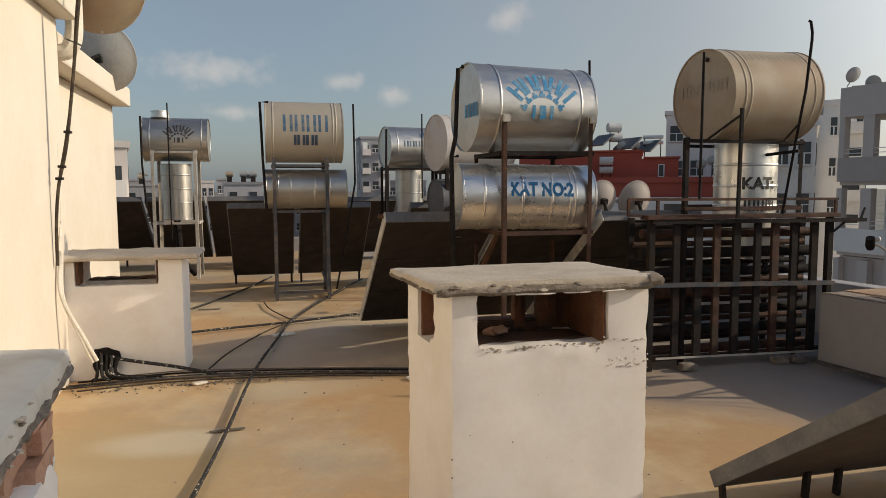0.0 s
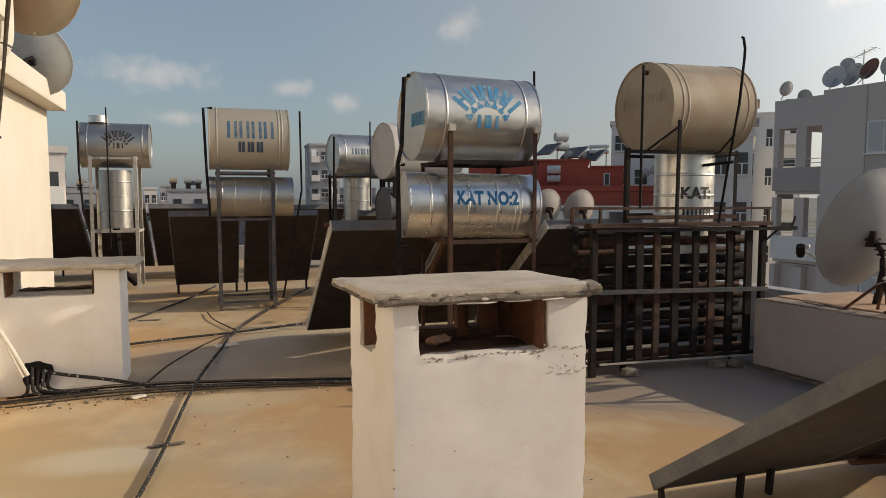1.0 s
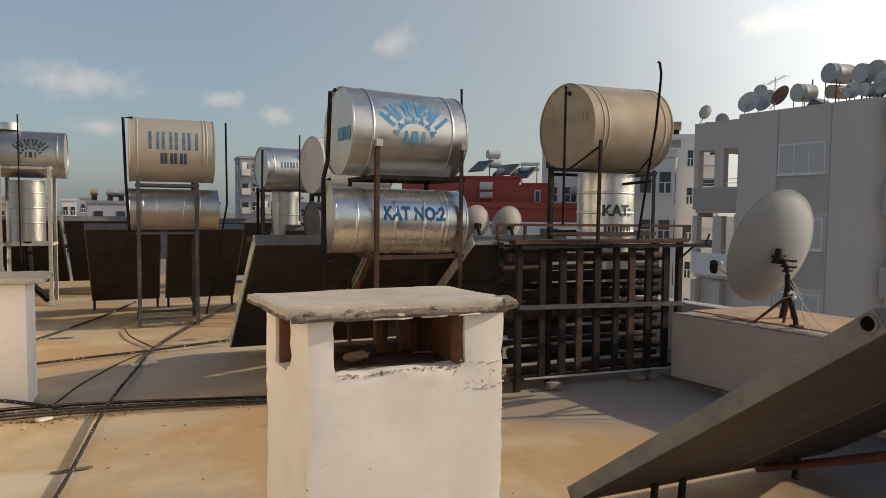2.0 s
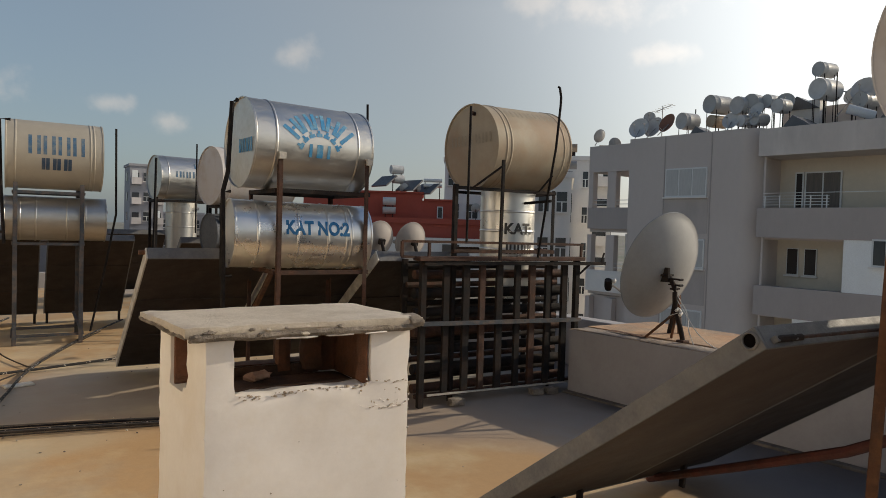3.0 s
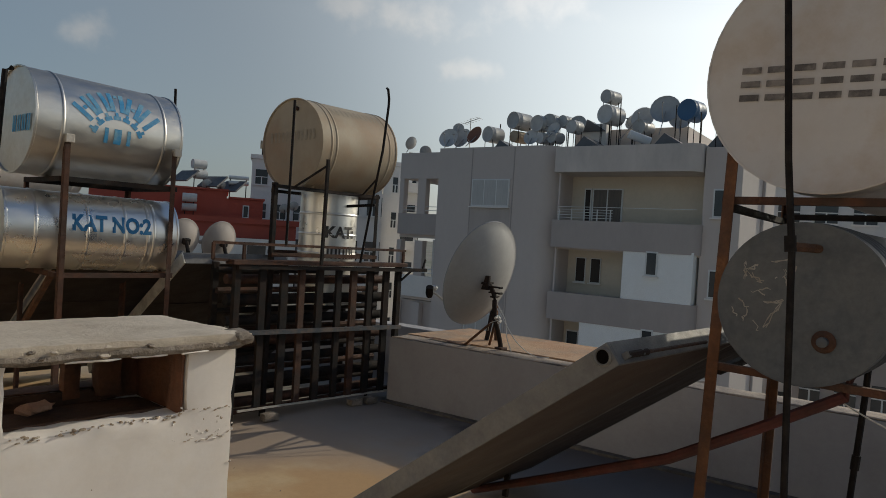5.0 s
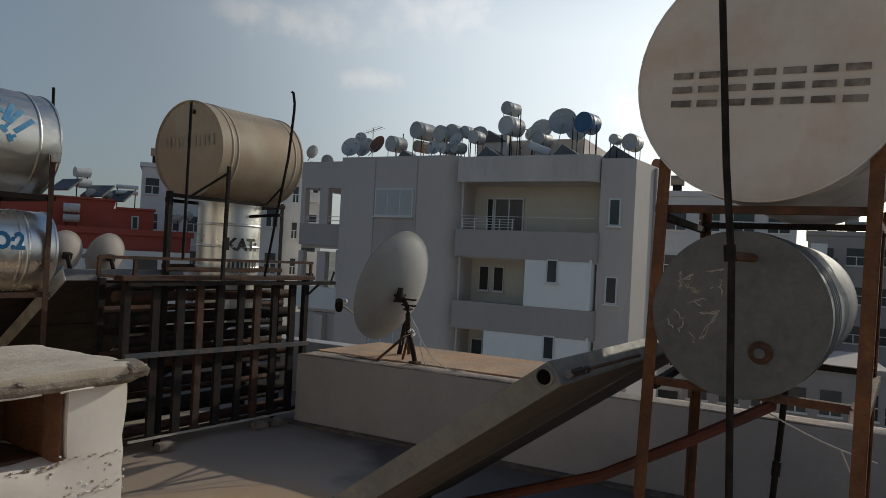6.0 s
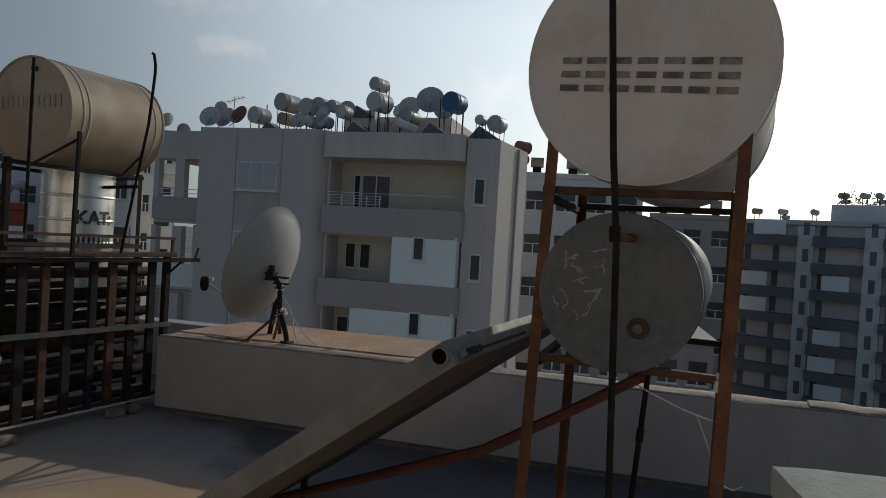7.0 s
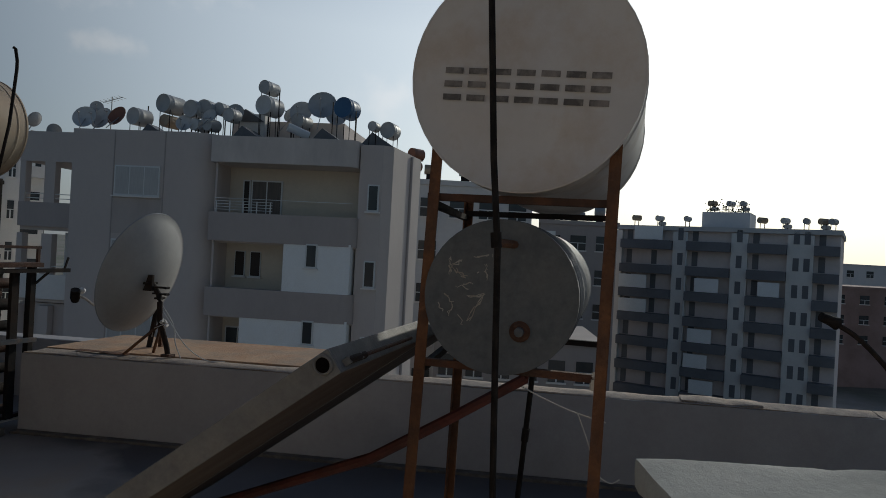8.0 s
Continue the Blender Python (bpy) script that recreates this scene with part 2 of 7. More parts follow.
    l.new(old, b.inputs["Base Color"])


add_floor_tones(FLOOR)
FELT = material("dark_rough_strip", (0.11, 0.095, 0.08), 0.9, second=(0.22, 0.18, 0.14), scale=8.0, amount=0.7, bump=0.5, grain=50)
GALV = material("galvanised_sheet", (0.80, 0.78, 0.74), 0.34, 0.85, second=(0.72, 0.70, 0.66), scale=3.0, amount=0.6, bump=0.0, grain=7, tone=0.03)
GALV_BRIGHT = material("bright_galvanised_sheet", (0.80, 0.78, 0.74), 0.30, 0.86, second=(0.74, 0.71, 0.66), scale=2.0, amount=0.6, bump=0.0, grain=7, tone=0.02)
WORN_EDGE = material("worn_parapet_edge", (0.38, 0.305, 0.24), 0.92, second=(0.47, 0.36, 0.265), scale=5.0, amount=0.7, bump=0.5, grain=50, third=(0.22, 0.19, 0.17), third_scale=3.0)
GALV_MATT = material("matt_galvanised_sheet", (0.54, 0.52, 0.485), 0.38, 0.88, second=(0.47, 0.45, 0.415), scale=4.0, amount=0.6, bump=0.015, grain=12, streak=(1, 3, 3), tone=0.04, third=(0.50, 0.465, 0.41), third_scale=1.6)
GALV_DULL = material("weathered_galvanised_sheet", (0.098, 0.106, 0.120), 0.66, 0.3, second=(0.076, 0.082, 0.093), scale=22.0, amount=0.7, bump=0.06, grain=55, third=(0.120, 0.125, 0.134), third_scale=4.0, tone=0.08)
BEIGE = material("beige_tank_sheet", (0.385, 0.315, 0.225), 0.62, 0.0, second=(0.30, 0.235, 0.165), scale=3.0, amount=0.6, bump=0.03, grain=14, third=(0.345, 0.235, 0.15), third_scale=1.9, tone=0.05, spec=0.35, relief=(2.5, 0.08))
GREYBEIGE = material("grey_beige_tank_sheet", (0.41, 0.365, 0.295), 0.55, 0.1, second=(0.34, 0.30, 0.245), scale=3.0, amount=0.6, bump=0.02, grain=14, third=(0.45, 0.405, 0.33), third_scale=1.5, tone=0.04, spec=0.4)
# skyline walls: distance haze is mixed into the paint colour
HAZY = material("hazy_far_facade", (0.34, 0.33, 0.345), 0.9, second=(0.29, 0.285, 0.30), scale=0.2, amount=0.7, bump=0.0, grain=3, vary=0.22, tone=0.04)
CREAM_TANK = material("cream_tank_sheet", (0.505, 0.478, 0.465), 0.55, 0.0, second=(0.475, 0.43, 0.395), scale=2.5, amount=0.7, bump=0.02, grain=16, third=(0.43, 0.36, 0.30), third_scale=3.4, low=0.50, high=0.70, tone=0.03, spec=0.35, relief=(2.5, 0.06))
RUST = material("rusty_angle_iron", (0.125, 0.056, 0.028), 0.8, 0.2, second=(0.22, 0.098, 0.040), scale=12.0, amount=0.7, bump=0.5, grain=70, third=(0.075, 0.042, 0.030), third_scale=5.0)
DARKRUST = material("dark_rusty_iron", (0.065, 0.031, 0.020), 0.8, 0.2, second=(0.125, 0.052, 0.027), scale=11.0, amount=0.7, bump=0.4, grain=70, third=(0.045, 0.03, 0.024), third_scale=5.0)
DARKIRON = material("dark_painted_iron", (0.019, 0.018, 0.018), 0.85, 0.0, second=(0.048, 0.028, 0.019), scale=9.0, amount=0.5, bump=0.25, grain=60, spec=0.2)
REDPIPE = material("red_oxide_pipe", (0.12, 0.034, 0.027), 0.75, 0.0, second=(0.085, 0.030, 0.024), scale=9.0, amount=0.7, bump=0.2, grain=60, third=(0.05, 0.026, 0.022), third_scale=3.0)
BLUEIRON = material("blue_grey_painted_iron", (0.055, 0.065, 0.08), 0.6, 0.2, second=(0.16, 0.11, 0.08), scale=10.0, amount=0.6, bump=0.2, grain=60)
WHITEIRON = material("white_painted_iron", (0.52, 0.49, 0.44), 0.6, 0.0, second=(0.34, 0.26, 0.18), scale=12.0, amount=0.5, bump=0.15, grain=60)
BLACK = material("black_plastic_pipe", (0.013, 0.011, 0.011), 0.7, 0.0, spec=0.1, second=(0.032, 0.027, 0.024), scale=15.0, amount=0.6, bump=0.2, grain=80)
VOID = material("dark_hollow", (0.006, 0.005, 0.005), 1.0, bump=0.0, spec=0.0)
FOIL = material("torn_pipe_insulation", (0.022, 0.02, 0.019), 0.8, 0.0, second=(0.55, 0.50, 0.44), scale=38.0, amount=1.0, bump=0.5, grain=60, low=0.60, high=0.64)
PVC = material("white_pvc_pipe", (0.72, 0.67, 0.58), 0.4, 0.0, second=(0.60, 0.53, 0.43), scale=8.0, amount=0.5, bump=0.05)
ROPE = material("pale_cord", (0.60, 0.57, 0.52), 0.9, bump=0.2)
BACKING = material("collector_back_sheet", (0.030, 0.021, 0.017), 0.75, 0.1, second=(0.05, 0.034, 0.026), scale=3.0, amount=0.7, bump=0.15, grain=25)
# one rim metal twice: a sunlit tone, then one with shade put in
RIM = material("collector_rim_metal", (0.56, 0.53, 0.48), 0.6, 0.1, second=(0.33, 0.30, 0.26), scale=9.0, amount=0.7, bump=0.2, grain=50)
SHADERIM = material("shaded_collector_rim", (0.150, 0.150, 0.155), 0.65, 0.2, second=(0.125, 0.122, 0.122), scale=9.0, amount=0.7, bump=0.25, grain=60, third=(0.21, 0.20, 0.185), third_scale=3.0)
GLASSPANEL = material("collector_glazing", (0.02, 0.022, 0.025), 0.12, 0.0, second=(0.03, 0.03, 0.03), bump=0.0)
CURTAIN = material("drawn_curtain_behind_glass", (0.50, 0.49, 0.47), 0.35, second=(0.42, 0.41, 0.40), scale=3.0, amount=0.6, bump=0.0, streak=(6, 6, 0.6))
DARKBRICK = material("dark_clay_brick", (0.20, 0.085, 0.045), 0.95, second=(0.10, 0.055, 0.035), scale=9.0, amount=0.8, bump=0.5, grain=60)
BRICK = material("hollow_clay_brick", (0.52, 0.30, 0.205), 0.9, second=(0.58, 0.39, 0.285), scale=9.0, amount=0.7, bump=0.5, grain=60, vary=0.15)
DARKLINING = material("dark_brick_lining", (0.13, 0.068, 0.042), 0.95, second=(0.06, 0.04, 0.03), scale=8.0, amount=0.8, bump=0.5, grain=50)
DISH = material("dish_grey_paint", (0.305, 0.302, 0.296), 0.65, 0.0, second=(0.265, 0.258, 0.252), scale=3.0, amount=0.5, bump=0.04, grain=20, tone=0.05)
SMALLDISH = material("small_dish_beige_paint", (0.40, 0.355, 0.325), 0.65, 0.0, second=(0.33, 0.285, 0.255), scale=5.0, amount=0.6, bump=0.04, grain=20, tone=0.05)
DISH_DARK = material("weathered_dish_paint", (0.34, 0.34, 0.33), 0.6, 0.0, second=(0.27, 0.26, 0.25), scale=5.0, amount=0.5, bump=0.05)
DISH_BROWN = material("brown_dish_paint", (0.23, 0.10, 0.06), 0.6, 0.0, second=(0.16, 0.08, 0.05), scale=5.0, amount=0.5, bump=0.05)
BLUEPAINT = material("blue_stencil_paint", (0.030, 0.225, 0.45), 0.6, second=(0.20, 0.36, 0.45), scale=14.0, amount=0.75, bump=0.03)
STEELBLUE = material("faded_blue_stencil_paint", (0.05, 0.125, 0.225), 0.6, second=(0.19, 0.22, 0.23), scale=13.0, amount=0.8, bump=0.03)
BLUEDRUM = material("blue_drum_paint", (0.045, 0.12, 0.24), 0.5, second=(0.06, 0.14, 0.25), scale=3.0, amount=0.5, bump=0.0, tone=0.04)
LETTERBLUE = material("deep_blue_brush_paint", (0.012, 0.135, 0.32), 0.55, second=(0.05, 0.20, 0.36), scale=16.0, amount=0.5, bump=0.03)
SLOPE = material("grey_far_collector", (0.13, 0.13, 0.135), 0.5, second=(0.10, 0.10, 0.10), scale=3.0, amount=0.5, bump=0.0)
UNDERSIDE = material("bare_collector_underside", (0.085, 0.062, 0.050), 0.75, 0.1, second=(0.065, 0.05, 0.043), scale=2.0, amount=0.7, bump=0.12, grain=30, third=(0.055, 0.052, 0.055), third_scale=0.8)
DUSTY = material("dusty_black_hose", (0.045, 0.036, 0.029), 0.9, 0.0, spec=0.15, second=(0.11, 0.085, 0.06), scale=16.0, amount=0.7, bump=0.3, grain=60)
NAVYPAINT = material("dark_blue_stencil_paint", (0.028, 0.06, 0.11), 0.6, second=(0.10, 0.11, 0.13), scale=13.0, amount=0.7, bump=0.03)
BLACKPAINT = material("black_stencil_paint", (0.03, 0.028, 0.026), 0.6, second=(0.14, 0.12, 0.10), scale=16.0, amount=0.6, bump=0.05)
FADEDPAINT = material("faded_stencil_paint", (0.085, 0.075, 0.07), 0.7, second=(0.26, 0.23, 0.21), scale=16.0, amount=0.75, bump=0.03)
FAINTPAINT = material("almost_gone_stencil_paint", (0.31, 0.255, 0.185), 0.7, second=(0.36, 0.30, 0.215), scale=24.0, amount=0.8, bump=0.0)
SCRATCH = material("scratched_metal", (0.30, 0.285, 0.27), 0.55, 0.3, second=(0.20, 0.165, 0.14), scale=20.0, amount=0.6, bump=0.1)
FACADE = material("apartment_grey_paint", (0.585, 0.518, 0.475), 0.9, second=(0.54, 0.475, 0.437), scale=0.35, amount=0.6, bump=0.04, grain=6, streak=(1, 1, 0.5), tone=0.02)
FASCIA = material("roof_band_paint", (0.665, 0.60, 0.55), 0.9, second=(0.58, 0.52, 0.475), scale=0.6, amount=0.7, bump=0.04, grain=6, streak=(1, 1, 0.35), tone=0.03, third=(0.50, 0.455, 0.42), third_scale=0.5)
FACADE_LIGHT = material("apartment_white_paint", (0.80, 0.765, 0.72), 0.9, second=(0.73, 0.70, 0.66), scale=0.5, amount=0.6, bump=0.04, grain=6, tone=0.03)
FACADE_BAND = material("apartment_band_paint", (0.435, 0.383, 0.355), 0.9, second=(0.39, 0.343, 0.318), scale=0.5, amount=0.6, bump=0.04, grain=6, streak=(1, 1, 0.4), tone=0.03)
FACADE_PANEL = material("stained_panel_paint", (0.485, 0.43, 0.395), 0.9, second=(0.42, 0.37, 0.34), scale=1.2, amount=0.8, bump=0.04, grain=6, streak=(1, 1, 0.3), tone=0.03)
FACADE_CREAM = material("loggia_cream_paint", (0.66, 0.585, 0.47), 0.9, second=(0.60, 0.53, 0.425), scale=0.6, amount=0.6, bump=0.1, grain=6, tone=0.04)
RED = material("red_facade_paint", (0.40, 0.085, 0.055), 0.9, second=(0.32, 0.075, 0.05), scale=0.4, amount=0.7, bump=0.1, grain=6, tone=0.04)
PINK = material("pale_far_facade", (0.66, 0.595, 0.56), 0.9, second=(0.52, 0.475, 0.445), scale=0.2, amount=0.7, bump=0.0, grain=3, vary=0.15, tone=0.04)
# next two far walls are lifted in colour to hold the distance haze
ROSE = material("rose_grey_far_facade", (0.74, 0.655, 0.62), 0.9, second=(0.64, 0.57, 0.545), scale=0.25, amount=0.7, bump=0.0, grain=3, tone=0.04)
FARGREY = material("grey_far_facade", (0.68, 0.66, 0.64), 0.9, second=(0.58, 0.565, 0.555), scale=0.2, amount=0.7, bump=0.0, grain=3, vary=0.12, tone=0.04)
FARRED = material("faded_red_far_facade", (0.36, 0.25, 0.22), 0.9, second=(0.22, 0.15, 0.125), scale=0.2, amount=0.7, bump=0.0, grain=3, tone=0.04)
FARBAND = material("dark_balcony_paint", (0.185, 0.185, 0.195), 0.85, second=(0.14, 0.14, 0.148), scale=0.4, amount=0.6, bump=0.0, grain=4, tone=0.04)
FARTANK = material("pale_far_tank_sheet", (0.50, 0.495, 0.48), 0.5, 0.0, second=(0.40, 0.39, 0.375), scale=3.0, amount=0.6, bump=0.0, vary=0.2, tone=0.04)
DARKPANE = material("dark_room_behind_glass", (0.035, 0.026, 0.022), 0.45, 0.0, second=(0.05, 0.038, 0.03), scale=1.0, amount=0.5, bump=0.0, spec=0.25)
BROWNPANE = material("brown_curtain_behind_glass", (0.15, 0.125, 0.105), 0.4, 0.0, second=(0.10, 0.085, 0.075), scale=3.0, amount=0.6, bump=0.0, streak=(5, 5, 0.5), spec=0.3)
WINDOW = material("window_glass", (0.035, 0.04, 0.045), 0.15, 0.0, second=(0.06, 0.06, 0.06), scale=1.0, amount=0.5, bump=0.0, vary=0.3)
SHUTTER = material("white_roller_shutter", (0.88, 0.88, 0.86), 0.6, second=(0.84, 0.83, 0.80), scale=2.0, amount=0.5, bump=0.0)
FRAMEWHITE = material("white_window_frame", (0.70, 0.70, 0.68), 0.5, bump=0.0)
EARTH = material("town_ground", (0.20, 0.18, 0.15), 0.95, second=(0.10, 0.12, 0.07), scale=0.02, amount=0.8, bump=0.0, grain=0.5, third=(0.26, 0.25, 0.23), third_scale=0.05)
LEAF = material("far_tree_leaves", (0.055, 0.075, 0.03), 0.9, second=(0.09, 0.10, 0.05), scale=3.0, amount=0.7, bump=0.0, vary=0.3)


# ---- mesh helpers ----
def part(name, bm, mat, parent=None, label="", smooth=False, category="", kind="", group=""):
    """Links a bmesh as one mesh object, under a thing or a part where one is given."""
    me = bpy.data.meshes.new(name)
    bmesh.ops.recalc_face_normals(bm, faces=bm.faces[:])
    bm.to_mesh(me)
    bm.free()
    if smooth:
        for p in me.polygons:
            p.use_smooth = True
        me.set_sharp_from_angle(angle=radians(38))
    me.materials.append(mat)
    ob = new(name, me)
    if parent:
        ob.parent = parent
    return tagged(ob, label, category, group, kind)


def thing(name, label, category, at=None, group="", kind=""):
    ob = new(name)
    ob.empty_display_size = 0.1
    if at:
        ob.matrix_world = at
    return tagged(ob, label, category, group, kind)


def add_box(bm, x0, x1, y0, y1, z0, z1, bevel=0.0, m=None):
    got = bmesh.ops.create_cube(bm, size=1.0)["verts"]
    bmesh.ops.transform(bm, matrix=Matrix.Translation(((x0 + x1) / 2, (y0 + y1) / 2, (z0 + z1) / 2)) @ Matrix.Diagonal((x1 - x0, y1 - y0, z1 - z0, 1)), verts=got)
    if bevel:
        edges = list({e for v in got for e in v.link_edges})
        r = bmesh.ops.bevel(bm, geom=edges, offset=bevel, segments=2, affect="EDGES", profile=0.6)
        got = list({v for f in r["faces"] for v in f.verts} | {v for v in got if v.is_valid})
    if m is not None:
        bmesh.ops.transform(bm, matrix=m, verts=got)
    return got


def box(x0, x1, y0, y1, z0, z1, bevel=0.0):
    bm = bmesh.new()
    add_box(bm, x0, x1, y0, y1, z0, z1, bevel)
    return bm


def rough_box(x0, x1, y0, y1, z0, z1, step=0.05, amp=0.006, seed=0.0, round_=0.012):
    """A block cast or trowelled by hand: fine faces, soft uneven edges."""
    bm = bmesh.new()
    add_box(bm, x0, x1, y0, y1, z0, z1)
    for axis, (a, b) in enumerate(((x0, x1), (y0, y1), (z0, z1))):
        cuts = min(26, max(2, int((b - a) / step)))
        for k in range(1, cuts):
            co, no = [0, 0, 0], [0, 0, 0]
            co[axis], no[axis] = a + (b - a) * k / cuts, 1
            bmesh.ops.bisect_plane(bm, geom=bm.verts[:] + bm.edges[:] + bm.faces[:], plane_co=co, plane_no=no)
    lo, hi = Vector((x0, y0, z0)), Vector((x1, y1, z1))
    for v in bm.verts:
        on = [(abs(v.co[i] - lo[i]) < 1e-4) - (abs(v.co[i] - hi[i]) < 1e-4) for i in range(3)]
        count = sum(1 for k in on if k)
        d = noise.noise_vector(v.co * 9 + Vector((seed, seed * 2, 0))) * amp + noise.noise_vector(v.co * 31 + Vector((seed, 0, seed))) * amp * 0.5
        if count >= 2:
            bite = round_ * (0.5 + abs(noise.noise(v.co * 17 + Vector((seed, 3, 1)))) * 1.6)
            d += Vector([k * bite for k in on])
        v.co += d
    return bm


def add_bar(bm, p, q, w=0.03, d=None, up=(0, 0, 1)):
    """A square bar from p to q."""
    p, q = Vector(p), Vector(q)
    d = d or w
    z = (q - p).normalized()
    ref = Vector(up) if abs(z.dot(Vector(up))) < 0.98 else Vector((1, 0, 0))
    x = ref.cross(z).normalized()
    y = z.cross(x)
    m = Matrix((x, y, z)).transposed().to_4x4()
    m.translation = (p + q) / 2
    got = bmesh.ops.create_cube(bm, size=1.0)["verts"]
    bmesh.ops.transform(bm, matrix=m @ Matrix.Diagonal((w, d, (q - p).length, 1)), verts=got)


def add_angle_iron(bm, p, q, w=0.04, thick=0.005, sx=1, sy=1):
    """An L-section upright from p to q, opening towards sx, sy."""
    p, q = Vector(p), Vector(q)
    a, b = Vector((sx * w / 2, 0, 0)), Vector((0, sy * w / 2, 0))
    add_bar(bm, p + a, q + a, w, thick, (0, 1, 0))
    add_bar(bm, p + b, q + b, thick, w, (0, 1, 0))


def bar(p, q, w=0.03, d=None, up=(0, 0, 1)):
    bm = bmesh.new()
    add_bar(bm, p, q, w, d, up)
    return bm


def add_tube(bm, points, r, seg=8, wobble=0.0, caps=True):
    """A round pipe along a line of points."""
    pts = [Vector(p) for p in points]
    rings = []
    for i, p in enumerate(pts):
        t = (pts[min(i + 1, len(pts) - 1)] - pts[max(i - 1, 0)]).normalized()
        ref = Vector((0, 0, 1)) if abs(t.z) < 0.95 else Vector((1, 0, 0))
        x = ref.cross(t).normalized()
        y = t.cross(x)
        rr = r * (1 + wobble * noise.noise(p * 23))
        rings.append([bm.verts.new(p + (x * math.cos(a) + y * math.sin(a)) * rr) for a in [2 * math.pi * k / seg for k in range(seg)]])
    for a, b in zip(rings, rings[1:]):
        for k in range(seg):
            bm.faces.new((a[k], a[(k + 1) % seg], b[(k + 1) % seg], b[k]))
    if caps:
        bm.faces.new(rings[0][::-1])
        bm.faces.new(rings[-1])


def smooth_line(points, n=8):
    """Points along a smooth line through the given ones."""
    p = [Vector(q) for q in points]
    p = [p[0] * 2 - p[1]] + p + [p[-1] * 2 - p[-2]]
    out = []
    for i in range(1, len(p) - 2):
        for k in range(n):
            t = k / n
            a, b, c, d = p[i - 1], p[i], p[i + 1], p[i + 2]
            out.append(0.5 * ((2 * b) + (c - a) * t + (2 * a - 5 * b + 4 * c - d) * t * t + (3 * b - a - 3 * c + d) * t ** 3))
    out.append(p[-2])
    return out


def tube(points, r, seg=8, smooth_n=0, wobble=0.0):
    bm = bmesh.new()
    add_tube(bm, smooth_line(points, smooth_n) if smooth_n else points, r, seg, wobble)
    return bm


def lathe(profile, seg=48):
    """A turned shape about the local x axis from pairs (x, radius)."""
    bm = bmesh.new()
    rings = []
    for x, r in profile:
        if r < 1e-5:
            rings.append([bm.verts.new((x, 0, 0))])
        else:
            rings.append([bm.verts.new((x, r * math.cos(2 * math.pi * k / seg), r * math.sin(2 * math.pi * k / seg))) for k in range(seg)])
    for a, b in zip(rings, rings[1:]):
        for k in range(seg):
            k2 = (k + 1) % seg
            if len(a) == 1 and len(b) > 1:
                bm.faces.new((a[0], b[k], b[k2]))
            elif len(b) == 1 and len(a) > 1:
                bm.faces.new((a[k], b[0], a[k2]))
            elif len(a) > 1:
                bm.faces.new((a[k], b[k], b[k2], a[k2]))
    return bm


def glyph_mesh(words, size, bold=0.0):
    """Flat faces of a line of writing in the built-in font: points and faces, centred."""
    cu = bpy.data.curves.new("writing", "FONT")
    cu.body, cu.size, cu.align_x, cu.align_y, cu.offset, cu.resolution_u = words, size, "CENTER", "CENTER", bold, 3
    ob = bpy.data.objects.new("writing", cu)
    scene.collection.objects.link(ob)
    me = bpy.data.meshes.new_from_object(ob.evaluated_get(bpy.context.evaluated_depsgraph_get()))
    pts, faces = [tuple(v.co) for v in me.vertices], [tuple(p.vertices) for p in me.polygons]
    bpy.data.objects.remove(ob)
    bpy.data.curves.remove(cu)
    bpy.data.meshes.remove(me)
    return pts, faces


def strokes_mesh(quads):
    """Flat strokes, each (x0, y0, x1, y1, width), cut in short steps so that they can be laid round a drum."""
    pts, faces = [], []
    for x0, y0, x1, y1, w in quads:
        a, b = Vector((x0, y0)), Vector((x1, y1))
        t = (b - a).normalized()
        s = Vector((-t.y, t.x)) * w / 2
        n = 4
        base = len(pts)
        for k in range(n + 1):
            c = a.lerp(b, k / n)
            pts += [(*(c + s), 0), (*(c - s), 0)]
        faces += [(base + 2 * k, base + 2 * k + 1, base + 2 * k + 3, base + 2 * k + 2) for k in range(n)]
    return pts, faces


def round_drum(flat, r, turn=0.0, shift=0.0):
    """Lays flat writing on a drum about the local x axis, read from -y; turn: degrees upwards."""
    bm = bmesh.new()
    pts, faces = flat
    vs = [bm.verts.new((x + shift, -r * math.cos(radians(turn) + y / r), r * math.sin(radians(turn) + y / r))) for x, y, _ in pts]
    for f in faces:
        try:
            bm.faces.new([vs[k] for k in f])
        except ValueError:
            pass
    return bm


def on_disc(flat, x, turn=0.0, dy=0.0, dz=0.0):
    """Lays flat writing on the -x end of a drum."""
    bm = bmesh.new()
    pts, faces = flat
    c, s = math.cos(radians(turn)), math.sin(radians(turn))
    vs = [bm.verts.new((x, -(px * c - py * s) + dy, px * s + py * c + dz)) for px, py, _ in pts]
    for f in faces:
        try:
            bm.faces.new([vs[k] for k in f])
        except ValueError:
            pass
    return bm


def put_marks(name, flat, lay, mat, parent, label=""):
    """Each separate stroke or letter of flat writing as a part of its own, laid by lay()."""
    pts, faces = flat
    root = list(range(len(pts)))

    def find(k):
        while root[k] != k:
            root[k] = root[root[k]]
            k = root[k]
        return k

    for fc in faces:
        for k in fc[1:]:
            root[find(k)] = find(fc[0])
    groups = {}
    for fc in faces:
        groups.setdefault(find(fc[0]), []).append(fc)
    for g in groups.values():
        used = sorted({k for fc in g for k in fc})
        at = {k: n for n, k in enumerate(used)}
        part(name, lay(([pts[k] for k in used], [tuple(at[k] for k in fc) for fc in g])), mat, parent, label)


